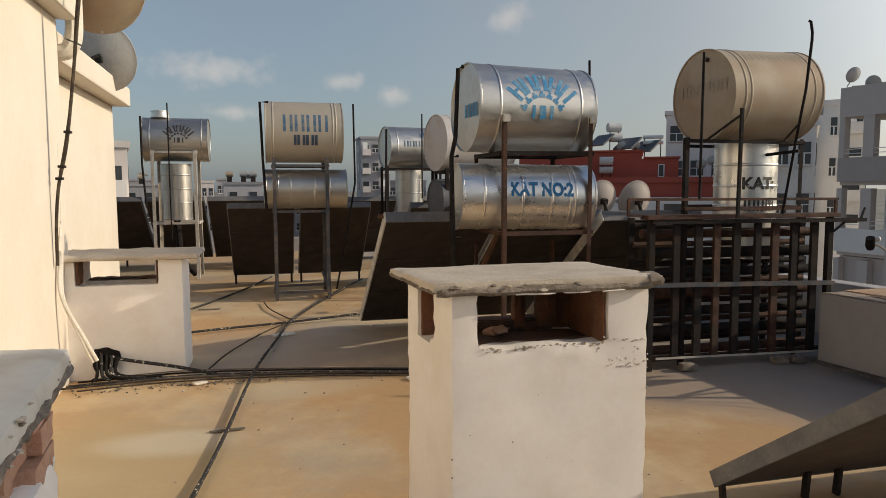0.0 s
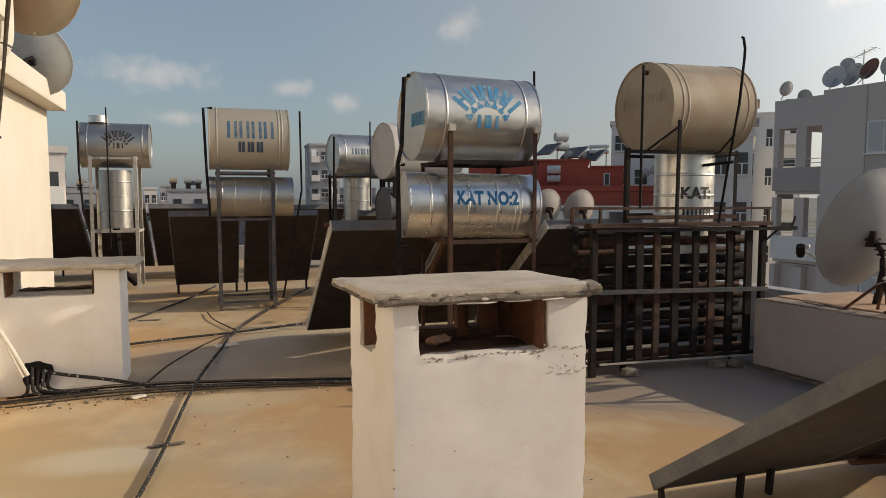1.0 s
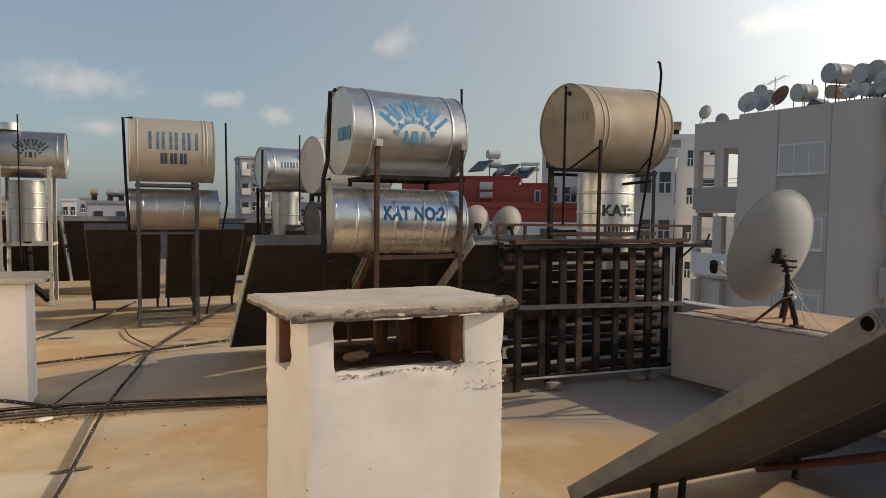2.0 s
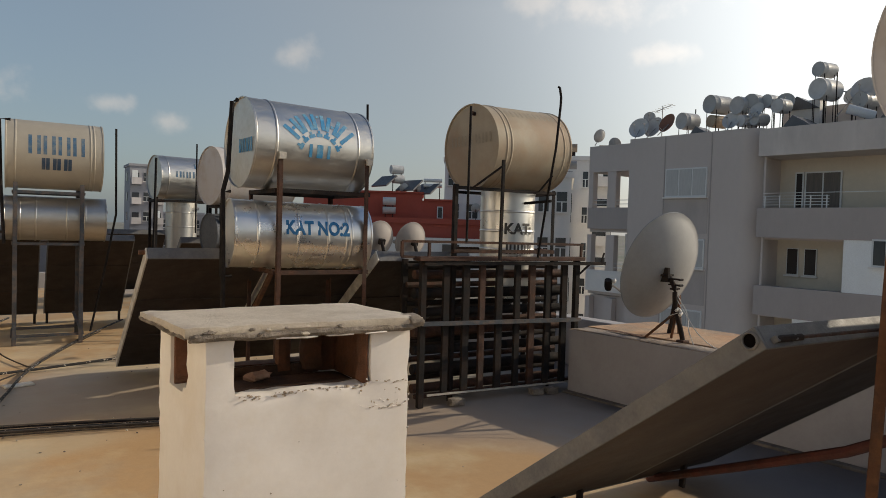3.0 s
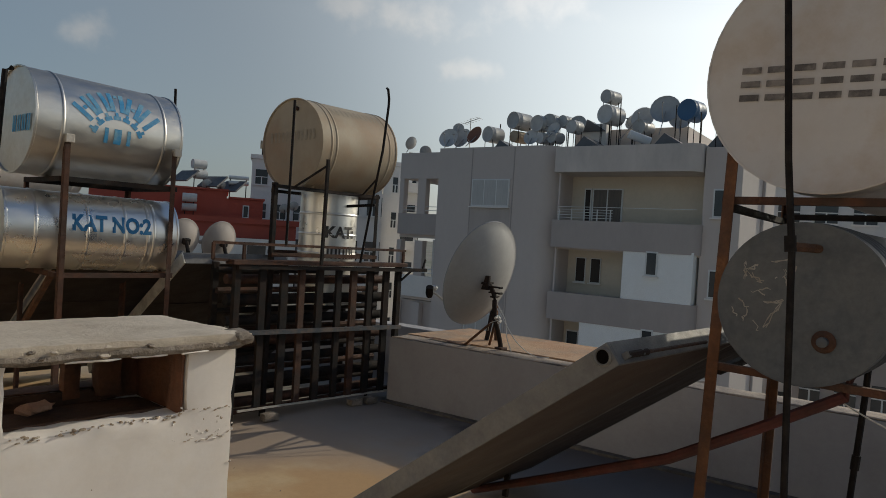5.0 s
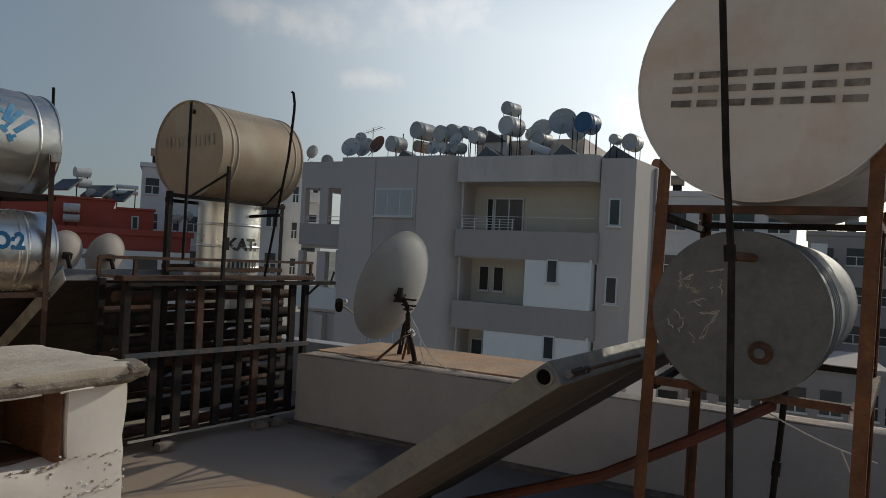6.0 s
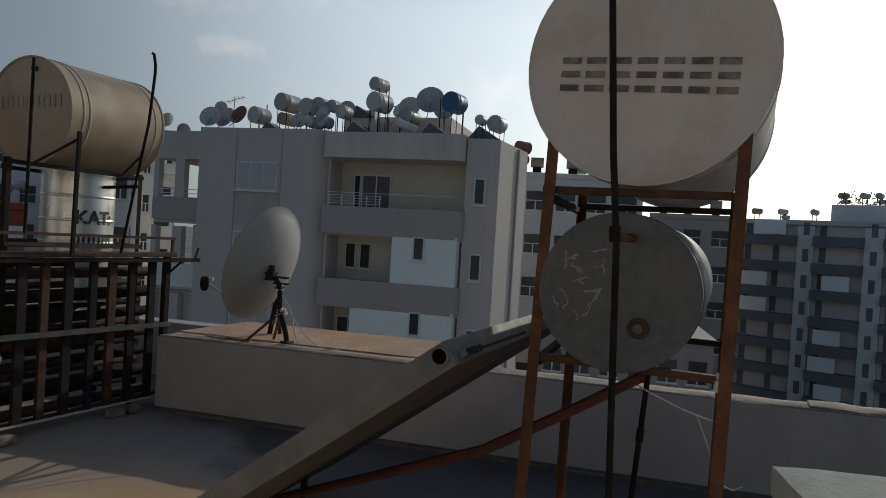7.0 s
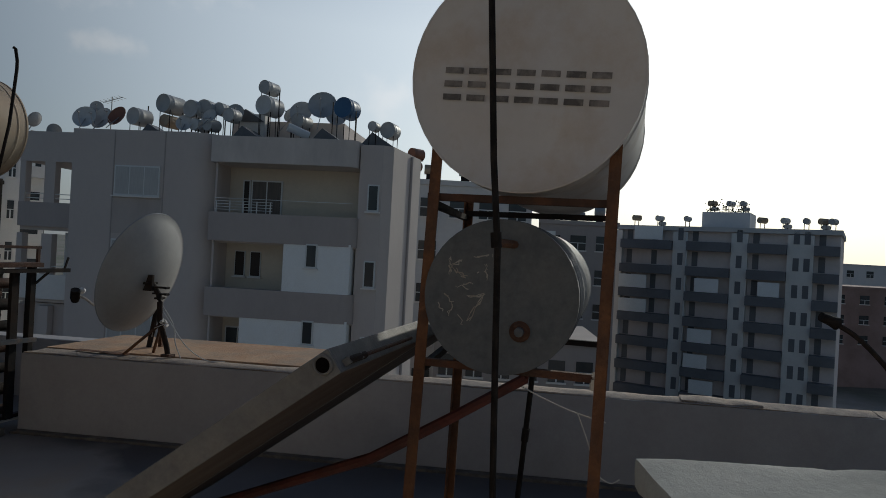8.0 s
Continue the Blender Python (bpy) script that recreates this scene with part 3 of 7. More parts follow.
def block_letters(count, width, height, stroke, gap, x0=0.0, y0=0.0, rows=False):
    """A row of plain bars: two upright ones in place of each letter, or three lying ones."""
    q = []
    step = width + gap
    for i in range(count):
        x = x0 + (i - (count - 1) / 2) * step
        h2, w2 = height / 2, width / 2 - stroke / 2
        if rows:
            for dy in (-h2 + stroke / 2, 0.0, h2 - stroke / 2):
                q.append((x - width / 2, y0 + dy, x + width / 2, y0 + dy, stroke))
        else:
            q += [(x - w2, y0 - h2, x - w2, y0 + h2, stroke), (x + w2, y0 - h2, x + w2, y0 + h2, stroke)]
    return q


def sun_mark(scale=1.0):
    """The maker's mark as plain shapes: five groups of bars fanned out, a toothed arc under them and a short row of bars inside it."""
    q = []

    def at(deg, r, off=0.0):
        c, s_ = math.cos(radians(deg)), math.sin(radians(deg))
        return c * r - s_ * off, s_ * r + c * off - 0.115

    def stroke(a, b, w):
        q.append((*a, *b, w))

    for i, (deg, cross) in enumerate(((137, 0.6), (114, 0.0), (90, 1.0), (66, 0.35), (43, 0.0))):
        stroke(at(deg, 0.165, 0.024), at(deg, 0.285, 0.033), 0.025)
        stroke(at(deg, 0.165, -0.024), at(deg, 0.285, -0.033), 0.025)
        if cross:
            r = 0.185 + 0.08 * cross
            stroke(at(deg, r, 0.010), at(deg, r, -0.010), 0.020)
    for k in range(7):
        a = 165 - 150 * k / 7
        stroke(at(a, 0.132), at(a - 17, 0.132), 0.022)
        stroke(at(a - 8, 0.142), at(a - 8, 0.162), 0.016)
    for x in (-0.060, -0.010, 0.010, 0.060):
        stroke((x, -0.125), (x, -0.045), 0.020)
    return strokes_mesh([tuple(v * scale for v in t) for t in q])


# ---- the roof, its walls and the ground ----
GROUND = -15.0
bm = bmesh.new()
bm.faces.new([bm.verts.new((x, y, GROUND)) for x, y in ((-2500, -2500), (2500, -2500), (2500, 2500), (-2500, 2500))])
part("ground", bm, EARTH, None, "brown and green town ground far below", kind="structure")

LEAN = 0.125            # the parapet runs a little askew to the heaters


def px(y):
    """x of the parapet's inner face at y."""
    return 4.36 + LEAN * (4.44 - y)


# screed laid in one sheet, slightly uneven
bm = bmesh.new()
nx, ny = 70, 110
grid = [[None] * (ny + 1) for _ in range(nx + 1)]
for i in range(nx + 1):
    for j in range(ny + 1):
        x, y = -7 + 13.0 * i / nx, -8 + 23.5 * j / ny
        z = 0.006 * noise.noise(Vector((x * 0.8, y * 0.8, 0))) + 0.003 * noise.noise(Vector((x * 4, y * 4, 3))) - 0.004
        grid[i][j] = bm.verts.new((x, y, z))
for i in range(nx):
    for j in range(ny):
        bm.faces.new((grid[i][j], grid[i + 1][j], grid[i + 1][j + 1], grid[i][j + 1]))
part("floor", bm, FLOOR, None, "ochre cement roof screed with grey stains and painted shade", smooth=True, kind="structure")
part("building_body", box(-7.0, 6.0, -8.0, 15.5, GROUND, -0.03), PARAPET, None, "painted block that carries the roof", kind="structure")


def skew_wall(x0, x1, y0, y1, z0, z1, bevel=0.01):
    """A wall along the skew parapet line; x counts from its inner face."""
    bm = bmesh.new()
    add_box(bm, x0, x1, y0, y1, z0, z1, bevel)
    for v in bm.verts:
        v.co.x += px(v.co.y)
    return bm


part("parapet_wall", skew_wall(0.0, 0.20, -8.0, 4.44, -0.03, 0.547, 0.004), PARAPET, None, "low plastered parapet wall", kind="structure")
part("parapet_step", skew_wall(0.202, 1.05, 2.30, 4.44, -0.03, 0.545), PARAPET, None, "wide plastered block behind the parapet", kind="structure")


def worn_strip(x0, x1, y0, y1, z0, z1, seed):
    """A strip of mortar along the parapet with a crumbling, wavy edge."""
    bm = rough_box(x0, x1, y0, y1, z0, z1, 0.10, 0.006, seed, 0.008)
    for v in bm.verts:
        v.co.x += px(v.co.y) + 0.008 * noise.noise(Vector((v.co.y * 2.3, seed, 0)))
        v.co.z += 0.006 * noise.noise(Vector((v.co.y * 1.7, v.co.x * 3, seed)))
    return bm


for y0, y1, top in ((-8.0, -1.2, 0.564), (-1.201, 4.43, 0.564)):
    part("parapet_coping", worn_strip(0.002, 0.205, y0, y1, 0.538, top, 5.0), WORN_EDGE, None, "worn mortar coping on the parapet", kind="structure", smooth=True)
part("parapet_patch", worn_strip(0.012, 0.20, -0.52, -0.02, 0.55, 0.578, 8.0), WORN_EDGE, None, "raised mortar patch on the coping", kind="structure", smooth=True)
part("parapet_screed", skew_wall(0.206, 1.045, 2.31, 4.43, 0.548, 0.566, 0.002), COPING, None, "ochre screed on top of the block", kind="structure")
part("parapet_wall", skew_wall(0.95, 1.15, 4.445, 15.5, -0.03, 0.50), PARAPET, None, "low plastered parapet wall", kind="structure")
part("parapet_wall", box(-7.0, 5.0, 15.3, 15.5, -0.03, 0.30, 0.01), PARAPET, None, "low plastered far parapet wall", kind="structure")
part("parapet_wall", box(-7.0, -6.8, -8.0, 15.29, -0.03, 0.55, 0.01), PARAPET, None, "low plastered parapet wall", kind="structure")
part("parapet_wall", box(-6.79, 5.5, -8.0, -7.8, -0.03, 0.55, 0.01), PARAPET, None, "low plastered parapet wall", kind="structure")
# added thin strip that draws the dark line at the wall's foot
bm = bmesh.new()
add_box(bm, -0.07, -0.002, -8.0, 4.44, -0.012, 0.016, 0.006)
for v in bm.verts:
    v.co.x += px(v.co.y)
part("floor_fillet", bm, FELT, None, "thin dark strip along the parapet foot", kind="structure")


# stair house: two blocks with eaves
def house_block(name, face, x0, y0, y1, z1, eave, z_eave, label):
    """face: x of the wall at y 5.5; the house stands almost square to the heaters."""
    bm = bmesh.new()
    add_box(bm, x0, 0.0, y0, y1, -0.03, z1, 0.012)
    for v in bm.verts:
        v.co.x += face - 0.025 * (v.co.y - 5.5)
    part(name, bm, CREAM, None, label, kind="structure")
    bm = bmesh.new()
    add_box(bm, x0, eave, y0, y1 + 0.03, z1 + 0.002, z_eave, 0.02)
    for v in bm.verts:
        v.co.x += face - 0.025 * (v.co.y - 5.5)
    part("eaves", bm, CREAM, None, "projecting cream eaves slab", kind="structure")


house_block("stair_house_near", -1.285, -4.5, -2.0, 5.47, 2.59, 0.14, 2.95, "sunlit cream stair-house wall")
house_block("stair_house_far", -1.53, -4.4, 5.502, 8.80, 2.345, 0.195, 2.56, "sunlit cream stair-house wall, lower block")


# ---- chimneys ----
def cell_body(xs, ys, zs, solid, amp=0.003, seed=0.0, soft=0.008, near=None):
    """One closed hand-plastered body made of cells between the given planes, uneven, with worn edges."""
    def fill(a, step):
        out = []
        for p, q in zip(a, a[1:]):
            n = max(1, round((q - p) / step))
            out += [p + (q - p) * k / n for k in range(n)]
        return out + [a[-1]]
    fx, fy, fz = fill(xs, 0.04), fill(ys, 0.04), fill(zs, 0.035)
    full = {(i, j, k) for i in range(len(fx) - 1) for j in range(len(fy) - 1) for k in range(len(fz) - 1)
            if solid((fx[i] + fx[i + 1]) / 2, (fy[j] + fy[j + 1]) / 2, (fz[k] + fz[k + 1]) / 2)}
    bm, made = bmesh.new(), {}

    def v(i, j, k):
        if (i, j, k) not in made:
            made[i, j, k] = bm.verts.new((fx[i], fy[j], fz[k]))
        return made[i, j, k]

    for i, j, k in full:
        for d, quad in (((-1, 0, 0), ((0, 0, 0), (0, 0, 1), (0, 1, 1), (0, 1, 0))), ((1, 0, 0), ((1, 0, 0), (1, 1, 0), (1, 1, 1), (1, 0, 1))),
                        ((0, -1, 0), ((0, 0, 0), (1, 0, 0), (1, 0, 1), (0, 0, 1))), ((0, 1, 0), ((0, 1, 0), (0, 1, 1), (1, 1, 1), (1, 1, 0))),
                        ((0, 0, -1), ((0, 0, 0), (0, 1, 0), (1, 1, 0), (1, 0, 0))), ((0, 0, 1), ((0, 0, 1), (1, 0, 1), (1, 1, 1), (0, 1, 1)))):
            if (i + d[0], j + d[1], k + d[2]) not in full:
                bm.faces.new([v(i + a, j + b, k + c) for a, b, c in quad])
    bm.normal_update()
    for vert in list(bm.verts):
        nrm = vert.normal.copy()
        bent = 1 - max(abs(nrm.x), abs(nrm.y), abs(nrm.z))
        w = noise.noise(vert.co * 5 + Vector((seed, 0, 0))) * amp + noise.noise(vert.co * 17 + Vector((0, seed, 0))) * amp * 0.5
        if bent > 0.1:
            w -= soft * (0.3 + abs(noise.noise(vert.co * 21 + Vector((seed, seed, 2)))) * 1.5)
        vert.co += nrm * w
        if near and near(vert.co):
            vert.co += noise.noise_vector(vert.co * 19 + Vector((seed, 1, 4))) * 0.013
    return bm


def chimney_main():
    th = thing("chimney", "white-plastered chimney with broken openings under a concrete slab", "chimney", group="roof chimneys")
    X0, X1, Y0, Y1, Z0, Z1 = 0.70, 1.385, 2.00, 2.50, 0.882, 1.066

    def askew(bm):
        for v in bm.verts:
            v.co.x -= 0.085 * (v.co.y - Y0) * (1 if v.co.x < 1.0 else 0.4)
        return bm

    def solid(x, y, z):
        if z < Z0 - 0.045:
            return True
        if X0 + 0.088 < x < X1 - 0.088 and Y0 + 0.09 < y < Y1 - 0.09:
            return False
        if z < Z0:
            return not (z > Z0 - 0.02 and x < X0 + 0.2 and 2.21 < y < 2.36)
        if X0 + 0.088 < x < X1 - 0.150 and (y < Y0 + 0.09 or y > Y1 - 0.09):
            return False
        return not (2.19 < y < 2.37 and x < X0 + 0.2)

    body = cell_body((X0, X0 + 0.088, X1 - 0.150, X1 - 0.088, X1), (Y0, Y0 + 0.09, 2.19, 2.37, Y1 - 0.09, Y1), (-0.02, Z0 - 0.045, Z0 - 0.02, Z0, Z1), solid, 0.004, 1.0, 0.007,
                     lambda p: Z0 - 0.03 < p.z < Z0 + 0.02 and p.y < Y0 + 0.05 and X0 + 0.06 < p.x < X1 - 0.13)
    part("shaft", askew(body), PLASTER, th, "white plaster shaft with ragged openings", smooth=True)
    part("lining", askew(rough_box(X0 + 0.092, X1 - 0.092, Y0 + 0.094, Y1 - 0.094, Z0 - 0.046, Z0 - 0.030, 0.05, 0.003, 1.5)), DARKLINING, th, "dark hollow of the flue", smooth=True)
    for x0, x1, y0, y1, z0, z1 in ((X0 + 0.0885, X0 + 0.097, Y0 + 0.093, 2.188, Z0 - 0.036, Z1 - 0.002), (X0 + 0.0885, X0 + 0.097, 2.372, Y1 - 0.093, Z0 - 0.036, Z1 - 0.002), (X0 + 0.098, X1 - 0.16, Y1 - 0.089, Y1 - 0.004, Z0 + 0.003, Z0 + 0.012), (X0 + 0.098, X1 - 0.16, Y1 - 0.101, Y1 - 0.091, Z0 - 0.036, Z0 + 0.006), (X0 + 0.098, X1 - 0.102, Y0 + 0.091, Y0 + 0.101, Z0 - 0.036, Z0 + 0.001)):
        part("lining", askew(rough_box(x0, x1, y0, y1, z0, z1, 0.04, 0.002, x0 * 7, 0.003)), DARKLINING, th, "dark flue lining")
    for x0, x1, y0, y1, s in ((X1 - 0.163, X1 - 0.151, Y0 + 0.01, Y0 + 0.088, 7.0), (X1 - 0.166, X1 - 0.151, Y1 - 0.085, Y1 - 0.01, 8.0), (X1 - 0.10, X1 - 0.089, Y0 + 0.092, Y1 - 0.092, 8.2), (X1 - 0.151, X1 - 0.086, Y1 - 0.102, Y1 - 0.089, 8.4), (X0 + 0.012, X0 + 0.085, 2.352, 2.368, 9.5), (X0 + 0.02, X0 + 0.085, 2.192, 2.20, 9.7)):
        part("brick", askew(rough_box(x0, x1, y0, y1, Z0 - 0.034, Z1, 0.04, 0.002, s, 0.003)), DARKBRICK, th, "exposed dark brick lining")
    for x0, x1, y0, y1, s in ((1.045, 1.105, 2.39, 2.45, 8.5), (1.135, 1.215, 2.355, 2.43, 8.7)):
        part("brick", rough_box(x0, x1, y0, y1, Z0 - 0.03, Z1, 0.04, 0.006, s, 0.010), DARKBRICK, th, "dark brick pillar")
    b = part("brick", rough_box(-0.05, 0.05, -0.035, 0.035, 0, 0.04, 0.025, 0.006, 11.0, 0.012), BRICK, th, "loose broken brick")
    b.matrix_local = pose(0.95, 2.30, Z0 - 0.031, 0, 0, 24)
    # slab: rough underside and nibbled edges
    bm = rough_box(X0 - 0.070, X1 + 0.036, Y0 - 0.030, Y1 + 0.005, Z1 + 0.002, Z1 + 0.040, 0.028, 0.003, 12.0, 0.006)
    for v in bm.verts:
        v.co.z += 0.004 * noise.noise(Vector((v.co.x * 3, v.co.y * 3, 7)))
        if v.co.z > Z1 + 0.02:
            v.co.z -= 0.024 * max(0.0, v.co.y - Y0)
    part("slab", askew(bm), CAP, th, "cracked grey concrete slab", smooth=True)
    part("slab_edge", rough_box(X0 - 0.055, X1 + 0.018, Y0 - 0.036, Y0 - 0.012, Z1 - 0.008, Z1 + 0.017, 0.013, 0.007, 13.0, 0.005), BROKEN, th, "crumbling front edge of the slab", smooth=True)
    part("slab_edge", askew(rough_box(X0 - 0.070, X0 - 0.045, Y0 - 0.02, Y1 + 0.01, Z1 - 0.004, Z1 + 0.014, 0.016, 0.006, 13.5, 0.005)), BROKEN, th, "crumbling side edge of the slab", smooth=True)
    for x0, x1 in ((X0 + 0.20, X0 + 0.34), (X0 + 0.36, X0 + 0.46), (X0 + 0.50, X0 + 0.58)):
        part("plaster_rim", rough_box(x0, x1, Y0 - 0.033, Y0 - 0.015, Z1 - 0.012, Z1 - 0.004, 0.012, 0.003, x0 * 11, 0.002), PLASTER, th, "white plaster left along the slab's underside", smooth=True)
    part("slab_edge", rough_box(X1 - 0.03, X1 + 0.036, Y0 - 0.037, Y0 + 0.05, Z1 + 0.004, Z1 + 0.040, 0.013, 0.007, 13.8, 0.007), BROKEN, th, "crumbling corner of the slab", smooth=True)
    for k in range(26):
        random.seed(40 + k)
        x = random.uniform(X0 - 0.06, X1 + 0.02)
        s = random.uniform(0.004, 0.020)
        d = part("mortar_lump", rough_box(-s, s, -s * 0.5, s * 0.5, -s * 0.4, s * 0.4, s * 0.6, s * 0.3, k * 1.0, s * 0.35), BROKEN if k % 2 else CAP, th)
        d.matrix_local = pose(x, Y0 - 0.029 + random.uniform(-0.006, 0.012), Z1 + 0.006 + random.uniform(-0.008, 0.020), 0, random.uniform(-8, 8), random.uniform(-25, 25))
    for k in range(70):
        random.seed(180 + k)
        x = random.uniform(X0 + 0.10, X1 - 0.17)
        s = random.uniform(0.003, 0.008)
        d = part("mortar_lump", rough_box(-s, s, -s * 0.7, s * 0.7, -s * 0.5, s * 0.5, s * 0.7, s * 0.3, k * 1.7, s * 0.4), TANCRUMB if k % 4 else CAP, th)
        d.matrix_local = pose(x, Y0 + 0.002, Z0 - 0.003 + random.uniform(-0.008, 0.006), 0, 0, random.uniform(0, 90))
    # ragged edge of a plaster repair, and lumps along the edges
    for k in range(26):
        random.seed(620 + k)
        s = random.uniform(0.002, 0.005)
        d = part("plaster_chip", rough_box(-s * 1.6, s * 1.6, -s * 0.4, s * 0.4, -s * 0.6, s * 0.6, s * 0.8, s * 0.3, k * 1.1, s * 0.3), (TANCRUMB, CAP, PLASTER)[k % 3], th)
        d.matrix_local = pose(X1 - 0.148 + 0.145 * (k % 13) / 13, Y0 - 0.001, (Z0 - 0.080 if k < 13 else Z0 + 0.004) + random.uniform(-0.007, 0.007), 0, random.uniform(-30, 30), 0)
    for k in range(26):
        random.seed(520 + k)
        s = random.uniform(0.0014, 0.0034)
        side = (X0 + 0.001, X1 - 0.002)[k % 2] if k < 12 else random.uniform(X0 + 0.03, X1 - 0.03)
        d = part("plaster_chip", rough_box(-s, s, -s * 0.45, s * 0.45, -s * 0.9, s * 0.9, s * 0.8, s * 0.3, k * 2.3, s * 0.3), PLASTER if k % 3 else BROKEN, th)
        d.matrix_local = pose(side, Y0 - 0.001, random.uniform(0.45, Z0 - 0.04), 0, random.uniform(0, 90), 0)
    # chips where the plaster has come away
    for k in range(26):
        random.seed(420 + k)
        s = random.uniform(0.0025, 0.006)
        d = part("plaster_chip", rough_box(-s, s, -0.002, 0.002, -s * 0.7, s * 0.7, s * 0.8, s * 0.3, k * 1.9, s * 0.3), TANCRUMB if k % 2 else PLASTER, th)
        d.matrix_local = pose(random.uniform(1.20, 1.37), Y0 + 0.0015, random.choice((Z0 + 0.005, Z0 - 0.065, Z0 - 0.03)) + random.uniform(-0.012, 0.012), 0, random.uniform(0, 90), 0)


chimney_main()


def chimney_wall():
    th = thing("chimney", "low white chimney against the stair house, slab on top", "chimney", group="roof chimneys")
    X0, X1, Y0, Y1 = -1.33, -0.49, 5.34, 5.80
    body = cell_body((X0, X0 + 0.11, X1 - 0.17, X1), (Y0, Y0 + 0.09, Y1 - 0.14, Y1), (-0.02, 0.64, 0.69, 0.868),
                     lambda x, y, z: z < 0.64 or not (X0 + 0.11 < x < X1 - 0.17 and (z > 0.69 or Y0 + 0.09 < y < Y1 - 0.14)), 0.004, 21.0, 0.007)
    part("shaft", body, PLASTER, th, "white plaster shaft with openings", smooth=True)
    for x0, x1 in ((X0 + 0.111, X0 + 0.13), (X1 - 0.19, X1 - 0.171)):
        part("brick", rough_box(x0, x1, Y0 + 0.015, Y0 + 0.19, 0.69, 0.866, 0.04, 0.003, 25.0, 0.006), DARKBRICK, th, "exposed clay brick lining")
    part("lining", rough_box(X0 + 0.112, X1 - 0.172, Y0 + 0.092, Y1 - 0.142, 0.641, 0.655, 0.05, 0.004, 26.0), DARKLINING, th, "dark hollow of the flue")
    part("lining", rough_box(X0 + 0.112, X1 - 0.172, Y1 - 0.139, Y1 - 0.01, 0.692, 0.705, 0.05, 0.004, 26.5), DARKLINING, th, "dark hollow of the flue")
    part("slab", rough_box(X0 - 0.05, X1 + 0.12, Y0 - 0.06, Y1 + 0.06, 0.869, 0.918, 0.035, 0.007, 27.0, 0.010), CAP, th, "grey concrete slab", smooth=True)
    # broken hole at the foot where the pipes leave
    bm = bmesh.new()
    ring = [bm.verts.new((-1.035 + 0.10 * math.cos(a) * (1 + 0.5 * noise.noise(Vector((math.cos(a) * 2, math.sin(a) * 2, 5)))), Y0 - 0.012, 0.150 + 0.088 * math.sin(a) * (1 + 0.5 * noise.noise(Vector((math.cos(a) * 2, math.sin(a) * 2, 9)))))) for a in [2 * math.pi * k / 22 for k in range(22)]]
    back = [bm.verts.new((v.co.x, Y0 + 0.02, v.co.z)) for v in ring]
    bm.faces.new(ring)
    for k in range(22):
        bm.faces.new((ring[k], ring[(k + 1) % 22], back[(k + 1) % 22], back[k]))
    part("pipe_opening", bm, BLACK, th, "sooty broken hole with pipes")
    for k in range(5):
        x = -1.10 + 0.036 * k
        part("hose", tube([(x, Y0 - 0.01, 0.20 - 0.01 * k), (x + 0.005, Y0 - 0.05, 0.16), (x + 0.02, Y0 - 0.10, 0.05), (x + 0.08 * k, Y0 - 0.16, 0.03)], 0.012, 7, 5), FOIL if k % 2 else BLACK, th, smooth=True)


chimney_wall()


def chimney_near():
    th = thing("chimney", "chimney of bare clay bricks and plaster under concrete slab", "chimney", group="roof chimneys")
    th.matrix_world = pose(-0.272, 1.62, 0, 0, 0, 6)
    part("shaft", rough_box(-0.86, -0.040, -0.80, -0.06, -0.02, 0.80, 0.06, 0.006, 31.0), PLASTER, th, "white plaster shaft", smooth=True)
    part("slab", rough_box(-0.95, 0.0, -0.90, 0.0, 0.988, 1.05, 0.035, 0.006, 32.0, 0.008), PALESLAB, th, "pale grey concrete slab", smooth=True)
    part("slab_edge", rough_box(-0.030, 0.002, -0.89, -0.005, 0.982, 1.012, 0.014, 0.006, 34.0, 0.006), BROKEN, th, "crumbling edge of the slab", smooth=True)
    for k in range(40):
        random.seed(300 + k)
        s = random.uniform(0.004, 0.009)
        d = part("mortar_lump", rough_box(-s, s, -s, s, -s * 0.6, s * 0.6, s * 0.7, s * 0.3, k * 1.3, s * 0.4), CAP if k % 3 else BROKEN, th)
        d.matrix_local = pose(-0.004 + random.uniform(-0.02, 0.008), random.uniform(-0.88, -0.01), 1.02 + random.uniform(-0.03, 0.028), 0, 0, random.uniform(0, 90))
    random.seed(9)
    for row, (z0, z1) in enumerate(((0.802, 0.860), (0.864, 0.920), (0.924, 0.986))):
        for k in range(4):
            y0 = -0.79 + k * 0.185 + (0.06 if row % 2 else 0.0)
            out = random.uniform(-0.075, -0.045) if k < 3 else -0.035
            part("brick", rough_box(out - 0.16, out, y0, min(y0 + 0.178, -0.05), z0, z1, 0.045, 0.0012, 33.0 + k + row * 5, 0.003), BRICK, th, smooth=True)
        for k in range(3):
            x0 = -0.80 + k * 0.2
            part("brick", rough_box(x0, x0 + 0.19, -0.79, -0.62, z0, z1, 0.045, 0.0012, 43.0 + k + row * 5, 0.003), BRICK, th, smooth=True)
    for z in (0.861, 0.921):
        part("mortar_joint", rough_box(-0.19, -0.085, -0.78, -0.07, z, z + 0.003, 0.05, 0.0005, 50.0, 0.001), BROKEN, th)
    part("plaster_patch", rough_box(-0.10, -0.028, -0.35, -0.058, 0.70, 0.83, 0.04, 0.006, 47.0, 0.010), PLASTER, th, smooth=True)


chimney_near()


